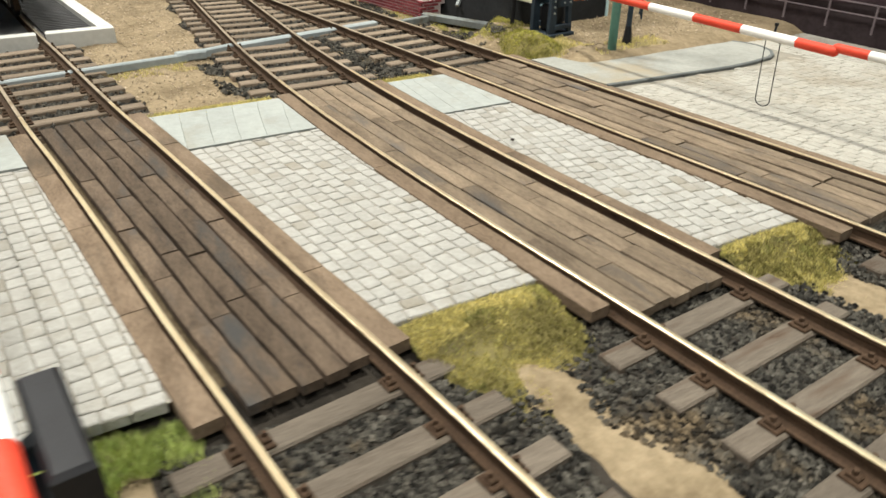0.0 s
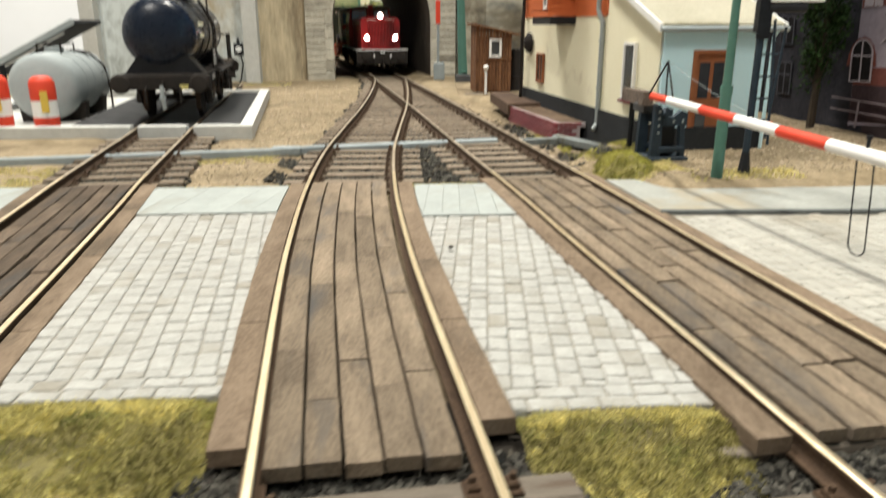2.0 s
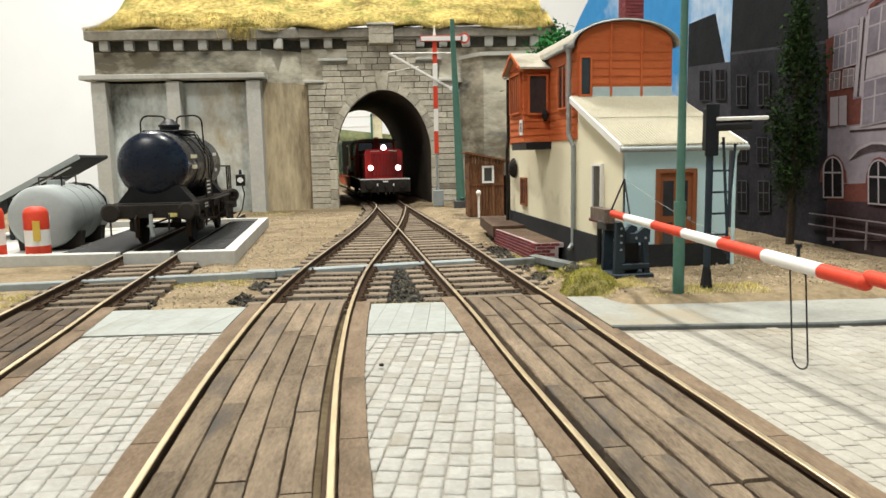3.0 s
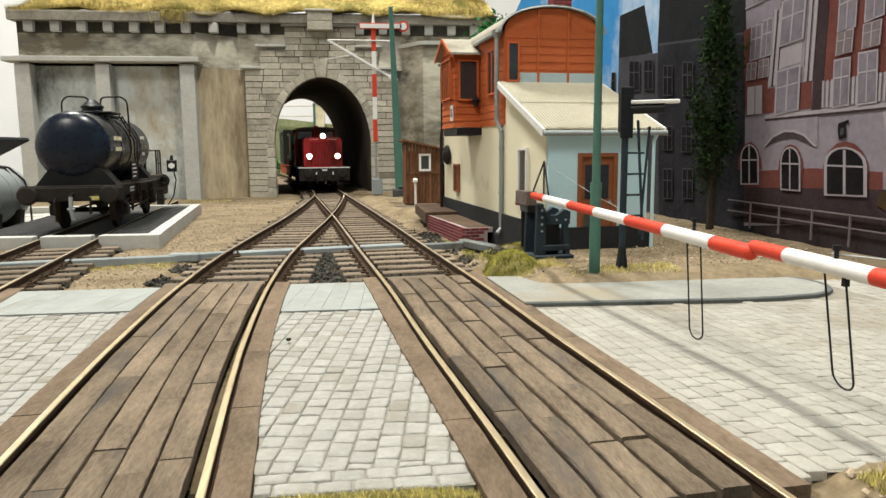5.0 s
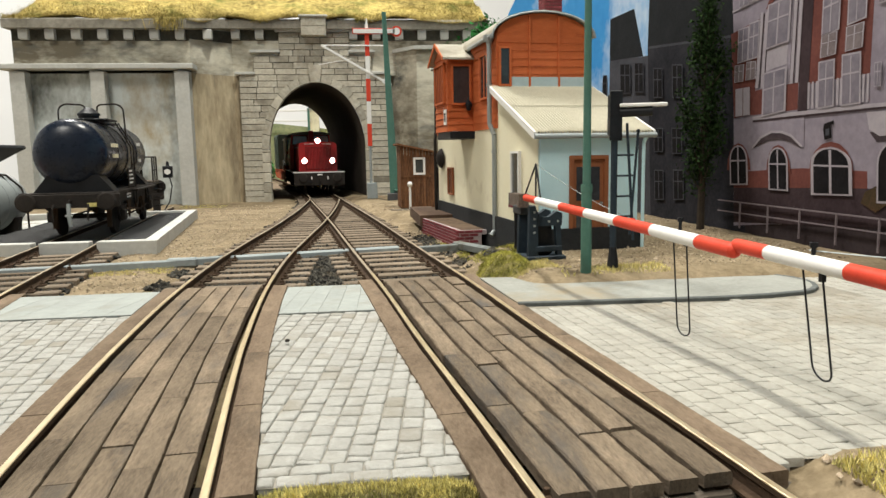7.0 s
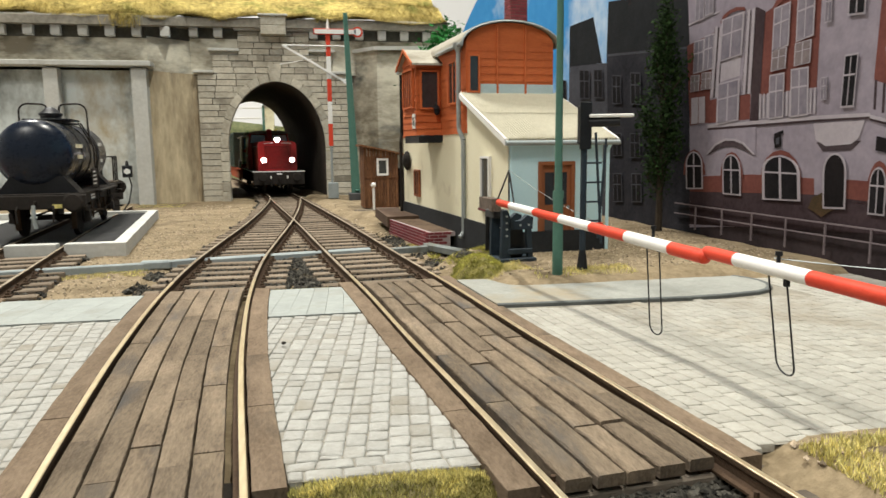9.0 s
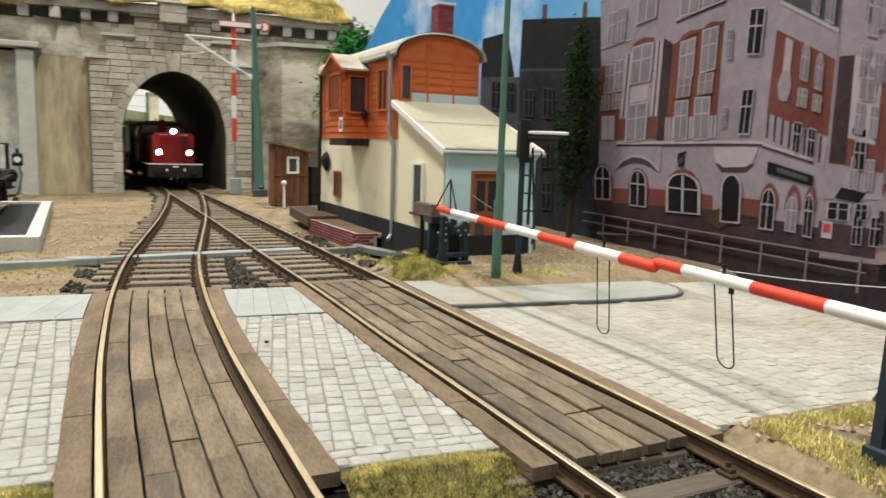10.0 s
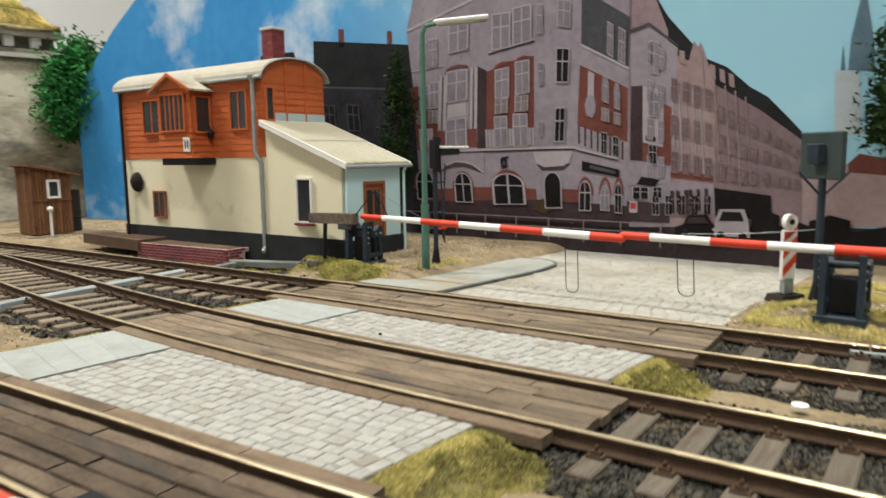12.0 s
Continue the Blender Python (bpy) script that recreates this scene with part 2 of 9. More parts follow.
M_ORANGE = mat("orange_boards", (0.42, 0.095, 0.028), (0.58, 0.15, 0.048), 1.0, 0.6, bump=0.25, stretch=(1, 1, 4), fine=8, stain=((0.30, 0.06, 0.02), 0.6, 0.6))
M_PLINTH = mat("dark_plinth", (0.014, 0.0155, 0.017), (0.034, 0.036, 0.038), 1.5, 0.85)
M_ROOF = mat("grey_roof_sheet", (0.30, 0.28, 0.225), (0.44, 0.415, 0.345), 1.0, 0.7, bump=0.2, stain=((0.23, 0.205, 0.155), 0.6, 0.57))
M_CORRUGATED = mat("corrugated_sheet", (0.40, 0.375, 0.285), (0.56, 0.53, 0.425), 1.2, 0.6, bump=0.1, spec=0.3, stain=((0.33, 0.30, 0.21), 0.8, 0.58))
M_ZINC = mat("zinc_pipe", (0.28, 0.31, 0.31), (0.40, 0.43, 0.43), 2.0, 0.5, 0.5)
M_DOOR = mat("brown_door", (0.25, 0.085, 0.035), (0.34, 0.125, 0.055), 1.5, 0.55, stretch=(3, 3, 0.6))
M_GLASS = mat("dark_window_glass", (0.02, 0.022, 0.026), (0.045, 0.05, 0.055), 1.0, 0.08, bump=0, spec=0.6)
M_WHITE = mat("white_paint", (0.72, 0.71, 0.68), (0.82, 0.81, 0.78), 2.0, 0.5, bump=0.1)
M_RED = mat("red_paint", (0.56, 0.045, 0.022), (0.68, 0.075, 0.038), 2.0, 0.45, bump=0.1)
M_LOCO = mat("loco_red", (0.36, 0.017, 0.02), (0.50, 0.034, 0.034), 0.9, 0.38, bump=0.15, spec=0.35, stretch=(1, 1, 0.5), stain=((0.17, 0.02, 0.018), 0.7, 0.57))
M_BLACK = mat("black_paint", (0.007, 0.0075, 0.009), (0.018, 0.019, 0.022), 1.5, 0.4, bump=0.1)
M_FRAME = mat("dirty_underframe", (0.009, 0.008, 0.0075), (0.034, 0.027, 0.022), 2.0, 0.75, bump=0.4)
M_TANK = mat("dark_blue_tank", (0.006, 0.0095, 0.018), (0.013, 0.019, 0.033), 0.8, 0.22, bump=0.05, spec=0.3)
M_DKGREEN = mat("green_mast_paint", (0.06, 0.15, 0.115), (0.10, 0.21, 0.165), 1.5, 0.5, bump=0.1)
M_DKBLUE = mat("blue_black_iron", (0.013, 0.021, 0.031), (0.032, 0.047, 0.062), 2.0, 0.5, bump=0.2)
M_GREY = mat("light_grey_tank", (0.255, 0.285, 0.285), (0.34, 0.37, 0.37), 0.6, 0.5, bump=0.05)
M_BRICK = mat("red_brick", (0.15, 0.032, 0.04), (0.27, 0.066, 0.075), 3.0, 0.85, bump=0.4, rnd=0.25)
M_BROWN = mat("brown_hut_boards", (0.065, 0.027, 0.013), (0.25, 0.12, 0.056), 1.5, 0.7, bump=0.6, spread=0.13, stretch=(5, 5, 0.5), rnd=0.2)
M_GRASS = mat("dry_grass", (0.36, 0.32, 0.09), (0.86, 0.76, 0.33), 1.6, 0.85, bump=0, island=0.5, spread=0.16, stain=((0.24, 0.27, 0.06), 0.9, 0.55))
M_GRASS_O = mat("olive_grass", (0.11, 0.10, 0.032), (0.52, 0.47, 0.165), 1.7, 0.9, bump=0, island=0.65, spread=0.12, spec=0.1, stain=((0.17, 0.22, 0.06), 1.3, 0.52))
M_GRASS_H = mat("ochre_grass", (0.13, 0.10, 0.03), (0.54, 0.43, 0.15), 0.55, 0.9, bump=0.6, island=0.55, spread=0.13, spec=0.1, stain=((0.13, 0.14, 0.035), 0.6, 0.52))
M_GRASS_G = mat("green_grass", (0.27, 0.38, 0.10), (0.55, 0.58, 0.21), 1.2, 0.85, bump=0, island=0.35)
M_MOSS = mat("mossy_grass", (0.10, 0.105, 0.018), (0.56, 0.53, 0.12), 2.2, 0.9, bump=0, island=0.5, spread=0.1, stain=((0.07, 0.06, 0.03), 1.6, 0.54))
# Bed colour kept dark so that it paints the shadow between the blades.
M_GRASS_BED = mat("grass_bed", (0.085, 0.072, 0.026), (0.24, 0.205, 0.07), 2.5, 0.95, bump=0.9, fine=14, spread=0.16, stain=((0.10, 0.085, 0.05), 1.2, 0.52))
M_GRATE = mat("dark_grating", (0.05, 0.05, 0.052), (0.10, 0.10, 0.10), 2.0, 0.6, 0.3)
M_LEAF = mat("green_leaves", (0.015, 0.10, 0.025), (0.05, 0.23, 0.06), 2.0, 0.8, bump=0, island=0.45, spec=0.1)
M_LEAF_D = mat("dark_leaves", (0.009, 0.022, 0.008), (0.035, 0.062, 0.02), 2.0, 0.9, bump=0, island=0.5, spec=0.05)
M_BARK = mat("bark", (0.025, 0.02, 0.015), (0.07, 0.054, 0.04), 3.0, 0.9, bump=0.6)
M_UNSEEN_GREY = mat("unseen_hall_grey", (0.10, 0.10, 0.10), (0.15, 0.15, 0.15), 0.05, 0.9)
M_PLASTER = mat("hall_plaster", (0.80, 0.80, 0.79), (0.86, 0.86, 0.85), 0.02, 0.9, bump=0.05)
M_PIPE = mat("blue_grey_duct", (0.21, 0.24, 0.245), (0.33, 0.365, 0.37), 1.5, 0.7, bump=0.15)
# Darker duct colour with brown blotches, for the runs right of x = 10.
M_DUCT = mat("darker_duct", (0.10, 0.115, 0.115), (0.22, 0.24, 0.235), 1.5, 0.75, bump=0.3, stain=((0.10, 0.085, 0.05), 1.0, 0.52))
M_TABLE = mat("baseboard_edge", (0.20, 0.15, 0.10), (0.30, 0.23, 0.16), 1.0, 0.8)
M_LIGHT = glow("headlight_glow", (1.0, 0.95, 0.9), 60.0)

# ---- plan: track lines, given as (y, x) ----
LINE_R = [(-4, 11.75), (1, 11.25), (6.6, 10.70), (8.1, 10.56), (10.5, 10.32), (13.4, 10.07), (17.5, 9.64), (25.3, 8.85), (32, 8.10), (37.5, 7.48), (42, 6.98), (47.7, 6.2), (55, 5.05), (63.7, 3.55), (76, 1.1)]
LINE_M = [(-4, 8.35), (1, 7.85), (7.3, 7.27), (8.85, 7.13), (10.6, 7.0), (13.7, 6.87), (17.15, 6.88), (20.5, 7.05), (25.2, 7.32), (31.8, 7.52), (37.5, 7.48), (42, 6.98), (47.7, 6.2), (55, 5.05), (63.7, 3.55), (76, 1.1)]
LINE_L = [(-4, 5.1), (1, 4.55), (6.1, 3.96), (8.4, 3.64), (10.1, 3.43), (12.8, 3.07), (14.5, 2.82), (18.8, 2.29), (22, 1.90), (26, 1.46), (31, 0.95), (36, 0.5)]
GAUGE = {"R": 1.42, "M": 1.36, "L": 1.30}
LINES = {"R": LINE_R, "M": LINE_M, "L": LINE_L}
RAIL_TOP, RAIL_H = 0.045, 0.17
rng = random.Random(7)


def cx(k, y):
    return spline(LINES[k], y)


def heading(k, y):
    return math.degrees(math.atan2(-(cx(k, y + 0.2) - cx(k, y - 0.2)), 0.4))


def smooth01(a, b, x):
    t = max(0.0, min(1.0, (x - a) / (b - a)))
    return t * t * (3 - 2 * t)


def ground_z(x, y):
    z = -0.21
    edge = cx("R", y) + 0.9
    side = edge + (12.47 - 0.096 * (y - 16.05) + 0.08 - edge) * smooth01(16.3, 18.0, y) * (1 - smooth01(26, 29, y))
    z += (0.36 - 0.18 * smooth01(26, 30, y)) * smooth01(side, side + (1.0 - 0.7 * smooth01(16.3, 18.0, y) * (1 - smooth01(25, 28, y))), x) * smooth01(12.95, 13.7, y)
    if y < 7.6 or y > 14.4:
        z -= 0.045 * max(1 - smooth01(1.1, 1.6, abs(x - cx(k, y))) for k in LINES)
    z += (0.20 - 0.07 * smooth01(6.7, 7.3, y)) * smooth01(edge + 0.06, edge + 0.26, x) * smooth01(3.0, 5.4, y) * (1 - smooth01(12.95, 13.7, y))
    z += 0.05 * smooth01(edge + 0.08, edge + 0.24, x) * smooth01(7.35, 6.8, y) * smooth01(3.6, 5.0, y)
    z += 0.15 * smooth01(11.9, 12.6, x) * smooth01(3.2, 4.4, y) * (1 - smooth01(5.9, 6.7, y))
    z += 0.10 * smooth01(2.6, 0.4, x) * smooth01(17, 23, y)
    return z + 0.03 * noise.noise((x * 1.3, y * 1.3, 0)) + 0.012 * noise.noise((x * 5, y * 5, 3))


# ---- ground ----
def build_ground():
    b = Build()
    x0, x1, y0, y1, st = -14.0, 19.5, -6.0, 46.0, 0.25
    nx, ny = int((x1 - x0) / st), int((y1 - y0) / st)
    vs = [(x0 + i * st, y0 + j * st, ground_z(x0 + i * st, y0 + j * st)) for j in range(ny + 1) for i in range(nx + 1)]
    fs = [(j * (nx + 1) + i, j * (nx + 1) + i + 1, (j + 1) * (nx + 1) + i + 1, (j + 1) * (nx + 1) + i) for j in range(ny) for i in range(nx)]
    b.add(vs, fs)
    tagged(part("ground", b, M_SAND, smooth=True), "sandy brown scenic ground of the model layout", "ground", kind="structure")
    b = Build().box(-14, 19.5, -6, 80, -3.2, -0.62)
    b.box(-14, 19.5, 46, 80, -0.62, -0.25)
    base = tagged(part("baseboard", b, M_TABLE), "timber baseboard that carries the layout", "baseboard", kind="structure")
    for x in (-12.5, 18.0):
        for y in (-4.5, 24.0, 52.0, 78.5):
            leg = Build().box(x - 0.9, x + 0.9, y - 0.9, y + 0.9, -42, -3.2, 0.1)
            part("table_leg", leg, M_TABLE, base, "square timber table leg")
    # Unseen floor, ceiling, east and south walls are dark to cut bounced light.
    b = Build().box(-90, 90, -70, 120, -42.5, -42)
    tagged(part("floor", b, M_UNSEEN_GREY), "unseen dark grey hall floor", "floor", kind="structure")
    for nm, q in (("wall_west", (-90.5, -90, -70, 120, -42, 92)), ("wall_east", (90, 90.5, -70, 120, -42, 92)), ("wall_north", (-90, 90, 120, 120.5, -42, 92)), ("wall_south", (-90, 90, -70.5, -70, -42, 92))):
        tagged(part(nm, Build().box(*q), M_PLASTER if nm in ("wall_west", "wall_north") else M_UNSEEN_GREY), "hall wall around the layout", "wall", kind="structure")
    tagged(part("ceiling", Build().box(-90, 90, -70, 120, 92, 92.5), M_UNSEEN_GREY), "unseen dark grey hall ceiling", "ceiling", kind="structure")


build_ground()


# ---- tracks ----
HEAD = 0.027


def rail_path(k, side, ya, yb, dz=0.0, step=0.5):
    n = max(2, int((yb - ya) / step))
    out = []
    for i in range(n + 1):
        y = ya + (yb - ya) * i / n
        a = radians(heading(k, y))
        d = side * GAUGE[k] / 2 if k != "x" else 0
        out.append((cx(k, y) + d * math.cos(a), y + d * math.sin(a), RAIL_TOP + dz))
    return out


def add_rail(parent, path):
    w, h = HEAD, RAIL_H
    web = [(-0.075, -h), (0.075, -h), (0.075, -h + 0.02), (0.016, -h + 0.045), (0.016, -0.062), (w, -0.045), (w, -0.012), (-w, -0.012), (-w, -0.045), (-0.016, -0.062), (-0.016, -h + 0.045), (-0.075, -h + 0.02)]
    r = part("rail", Build().sweep(web, path), M_RUST, parent)
    top = [(-w, -0.012), (w, -0.012), (w, -0.004), (w * 0.72, 0.0), (-w * 0.72, 0.0), (-w, -0.004)]
    split = sum(1 for p in path if p[1] < 14.7)
    if split > 1:
        part("rail_head", Build().sweep(top, path[:split + 1]), M_RAILHEAD, r, "polished brass-coloured rail head")
    if len(path) - split > 1:
        part("rail_head", Build().sweep(top, path[split:]), M_RAILDULL, r, "dull brownish steel rail head")
    return r


TRACKS = {}
for key, label in (("L", "straight siding track with rusty rails and brown sleepers"), ("M", "curved track with polished rails running into the turnout"), ("R", "main track with polished rails running into the tunnel")):
    TRACKS[key] = thing("railway_track", 0, 0, 0, 0, label, "railway track", "tracks")
add_rail(TRACKS["L"], rail_path("L", -1, -3.5, 34))
add_rail(TRACKS["L"], rail_path("L", 1, -3.5, 34))
add_rail(TRACKS["M"], rail_path("M", -1, -3.5, 74))
add_rail(TRACKS["M"], rail_path("M", 1, -3.5, 36.5, 0.003))
add_rail(TRACKS["R"], rail_path("R", -1, -3.5, 36.5, -0.003))
add_rail(TRACKS["R"], rail_path("R", 1, 4.88, 74))
add_rail(TRACKS["R"], rail_path("R", 1, -3.5, 4.85))

SLEEPER_MESH = {}


def add_sleeper(parent, x, y, rz, length, zt=-0.135):
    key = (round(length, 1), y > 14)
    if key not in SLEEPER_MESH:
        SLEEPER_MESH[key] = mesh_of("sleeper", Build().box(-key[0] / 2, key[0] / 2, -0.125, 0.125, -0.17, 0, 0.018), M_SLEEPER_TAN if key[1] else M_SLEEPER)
    ob = new("sleeper", SLEEPER_MESH[key])
    ob.parent = parent
    ob.matrix_basis = pose(x * S, y * S, (zt + rng.uniform(-0.006, 0.006)) * S, 0, 0, rz + rng.uniform(-0.8, 0.8))
    return ob


CHAIR = Build()


def add_chairs(k, y):
    """Rail fastenings: base plate, clip bolts on both sides of each rail."""
    a = radians(heading(k, y))
    for side in (-1, 1):
        d = side * GAUGE[k] / 2
        x, yy = cx(k, y) + d * math.cos(a), y + d * math.sin(a)
        m = Matrix.Translation((x, yy, 0)) @ Matrix.Rotation(a, 4, "Z")
        CHAIR.box(-0.17, 0.17, -0.085, 0.085, -0.136, -0.10, 0.01, m)
        for s in (-1, 1):
            CHAIR.box(s * 0.115 - 0.035, s * 0.115 + 0.035, -0.05, 0.05, -0.11, -0.06, 0.012, m)
            p = m @ Vector((s * 0.12, 0, -0.065))
            CHAIR.cyl(p, (p.x, p.y, p.z + 0.045), 0.022, n=6)


def lay_sleepers(k, ya, yb):
    y = ya
    while y < yb:
        merged = k == "R" and 26.5 < y < 36
        if k == "M" and 26.5 < y < 36:
            y += 0.62
            continue
        if merged:
            xa, xb = cx("M", y) - GAUGE["M"] / 2 - 0.5, cx("R", y) + GAUGE["R"] / 2 + 0.5
            add_sleeper(TRACKS["R"], (xa + xb) / 2, y, 4, xb - xa)
            add_chairs("M", y)
        else:
            add_sleeper(TRACKS[k], cx(k, y), y, heading(k, y), 2.4)
        add_chairs(k, y)
        y += 0.62 if y < 36 else 0.75


for k, ya in (("L", -3.2), ("M", -3.0), ("R", -3.1)):
    lay_sleepers(k, ya, 6.9)
lay_sleepers("L", 14.55, 21.0)
lay_sleepers("M", 14.5, 36)
lay_sleepers("R", 14.6, 60)
part("rail_chair", CHAIR, M_RUST, TRACKS["R"], "small rusty rail chairs with bolts")["kind"] = "stuff"


# ---- ballast ----
def stones(name, spots, size, material, label, category):
    n = len(spots)
    p = np.array(spots)
    r = np.random.RandomState(len(spots))
    base = np.array([(1, 0, 0), (-1, 0, 0), (0, 1, 0), (0, -1, 0), (0, 0, 1), (0, 0, -1)], float)
    face = np.array([(0, 2, 4), (2, 1, 4), (1, 3, 4), (3, 0, 4), (2, 0, 5), (1, 2, 5), (3, 1, 5), (0, 3, 5)])
    v = base[None] * r.uniform(0.6, 1.25, (n, 6, 1)) + r.uniform(-0.25, 0.25, (n, 6, 3))
    a = r.uniform(0, 6.28, n)
    c, s = np.cos(a)[:, None], np.sin(a)[:, None]
    v = np.stack([v[..., 0] * c - v[..., 1] * s, v[..., 0] * s + v[..., 1] * c, v[..., 2] * 0.75], -1)
    v = v * (size * r.uniform(0.55, 1.25, (n, 1, 1))) + p[:, None, :]
    f = face[None] + (np.arange(n) * 6)[:, None, None]
    me = bpy.data.meshes.new(name)
    me.from_pydata((v.reshape(-1, 3) * S).tolist(), [], f.reshape(-1, 3).tolist())
    me.materials.append(material)
    return tagged(new(name, me), label, category, kind="stuff")


def ballast_spots(k, ya, yb, half, per_m2):
    out = []
    for _ in range(int((yb - ya) * 2 * half * per_m2)):
        y = rng.uniform(ya, yb)
        d = rng.triangular(-half, half, rng.uniform(-half, half))
        edge = half * (0.82 + 0.22 * noise.noise((y * 0.9, d * 0.2 + ord(k[0]), 1)))
        if abs(d) > edge:
            continue
        x = cx(k, y) + d
        out.append((x, y, (-0.232 if y > 10 else -0.225) + rng.uniform(0, 0.05) - 0.05 * max(0, abs(d) - 1.1)))
    return out


near, far = [], []
for k, half in (("L", 1.6), ("M", 1.95), ("R", 1.75)):
    near += ballast_spots(k, -3.4, 6.85, half, 1150)
for k, ya, yb in (("L", 14.7, 20.6), ("M", 14.75, 38), ("R", 14.9, 40)):
    far += ballast_spots(k, ya, yb, 1.5, 260)
for _ in range(5200):
    y = rng.uniform(14.9, 25.0)
    xa, xb = cx("M", y) + 0.5, cx("R", y) - 0.5
    if xb > xa:
        far.append((rng.uniform(xa, xb), y, -0.225 + rng.uniform(0, 0.06)))
for _ in range(1500):
    x, y = rng.uniform(10.3, 11.7), rng.uniform(16.0, 18.9)
    if noise.noise((x * 2, y * 1.3, 3)) > -0.05:
        far.append((x, y, ground_z(x, y) + rng.uniform(-0.01, 0.03)))
for _ in range(1600):
    x, y = rng.uniform(5.3, 6.9), rng.uniform(14.9, 17.6)
    if x < cx("M", y) - 1.0 and noise.noise((x * 1.6, y * 1.2, 8)) > -0.1:
        far.append((x, y, ground_z(x, y) + rng.uniform(-0.01, 0.04)))
for _ in range(1200):
    x, y = rng.uniform(9.9, 11.0), rng.uniform(19.2, 23.5)
    if noise.noise((x * 2, y * 1.3, 3)) > 0.0:
        far.append((x, y, ground_z(x, y) + rng.uniform(-0.01, 0.03)))
stones("ballast", near, 0.037, M_BALLAST, "loose dark grey ballast stones between the sleepers", "ballast")
stones("ballast", far, 0.05, M_BALLAST, "dark grey ballast of the turnout and siding", "ballast")


# ---- grass made of separate blades ----
def grass(name, spots, height, material, label, lean=0.6):
    n = len(spots)
    p = np.array(spots)
    r = np.random.RandomState(n + 3)
    a, h = r.uniform(0, 6.28, n), height * r.uniform(0.45, 1.3, n)
    w = 0.004 + 0.005 * r.rand(n)
    dx, dy = np.cos(a) * w, np.sin(a) * w
    lx, ly = r.uniform(-lean, lean, n) * h, r.uniform(-lean, lean, n) * h
    v = np.stack([p + np.stack([dx, dy, -0.02 + 0 * h], -1), p - np.stack([dx, dy, 0.02 + 0 * h], -1), p + np.stack([lx, ly, h], -1)], 1)
    f = np.arange(3 * n).reshape(n, 3)
    me = bpy.data.meshes.new(name)
    me.from_pydata((v.reshape(-1, 3) * S).tolist(), [], f.tolist())
    me.materials.append(material)
    return tagged(new(name, me), label, "grass", kind="stuff")


# ---- level crossing: timber decks ----
def worn_board(path, hw, depth, rough):
    """A board along path with worn, uneven edges and a slightly twisted top."""
    fine = []
    for a, b in zip(path, path[1:]):
        fine += [tuple(a[i] + (b[i] - a[i]) * s / 3 for i in range(3)) for s in range(3)]
    fine.append(path[-1])
    vs, fs = [], []
    t1, t2 = rng.uniform(-0.4, 0.4) * rough, rng.uniform(-0.4, 0.4) * rough
    for i, p in enumerate(fine):
        a, b = fine[max(0, i - 1)], fine[min(len(fine) - 1, i + 1)]
        t = Vector((b[0] - a[0], b[1] - a[1], 0)).normalized()
        s = Vector((t.y, -t.x, 0))
        l, r = hw - rough * rng.random(), hw - rough * rng.random()
        c = rng.uniform(0.3, 1.0) * rough
        e = -0.5 * rough * rng.random()
        k = i / (len(fine) - 1)
        z = p[2] + (t1 + (t2 - t1) * k)
        end = -0.4 * rough if i in (0, len(fine) - 1) else 0.0
        for u, w in ((-l, -depth), (r, -depth), (r, e - 0.6 * rough + end), (r - c, end), (-l + c, end), (-l, e - 0.6 * rough + end)):
            vs.append((p[0] + s.x * u, p[1] + s.y * u, z + w))
    for i in range(len(fine) - 1):
        fs += [(i * 6 + j, i * 6 + (j + 1) % 6, i * 6 + 6 + (j + 1) % 6, i * 6 + 6 + j) for j in range(6)]
    n = len(fine) - 1
    fs += [(5, 4, 3, 2, 1, 0), tuple(n * 6 + j for j in range(6))]
    return Build().add(vs, fs)


def deck(k, ya, yb, outer_a, outer_b, gap_l, gap_r, joint, timber, tone, n=5):
    ob = thing("crossing_deck", 0, 0, 0, 0, tone + " weathered timber planks laid between and beside the rails", "timber deck", "crossing decks")
    g = GAUGE[k] / 2
    lo, hi = -g + gap_l, g - gap_r
    w = (hi - lo) / n
    for i in range(n):
        y = ya + rng.uniform(-0.02, 0.02)
        first = True
        while y < yb - 0.1:
            ln = rng.uniform(0.7, 1.6) if first else rng.uniform(1.0, 2.4)
            first = False
            e = min(yb + rng.uniform(-0.02, 0.02), y + ln)
            if yb - e < 0.6:
                e = yb + rng.uniform(-0.02, 0.02)
            dz = rng.uniform(-1, 1) * joint
            path = []
            steps = max(2, int((e - y) / 0.8))
            for s in range(steps + 1):
                q = y + joint + (e - y - 2 * joint) * s / steps
                a = radians(heading(k, q))
                d = lo + w * (i + 0.5)
                path.append((cx(k, q) + d * math.cos(a), q + d * math.sin(a), dz))
            part("plank", worn_board(path, w / 2 - joint, 0.10, joint * 1.3), timber, ob)
            y = e
    for side in (-1, 1):
        y = outer_a + rng.uniform(-0.05, 0.05)
        while y < outer_b - 0.1:
            e = min(outer_b, y + rng.uniform(1.5, 2.3))
            if outer_b - e < 0.5:
                e = outer_b
            path = []
            for s in range(4):
                q = y + 0.006 + (e - y - 0.012) * s / 3
                a = radians(heading(k, q))
                d = side * (g + 0.17)
                path.append((cx(k, q) + d * math.cos(a), q + d * math.sin(a), 0.004))
            part("side_board", worn_board(path, 0.122, 0.12, 0.008), M_BOARD, ob)
            y = e
    return ob


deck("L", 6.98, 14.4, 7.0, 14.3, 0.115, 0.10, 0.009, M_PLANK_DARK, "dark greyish")
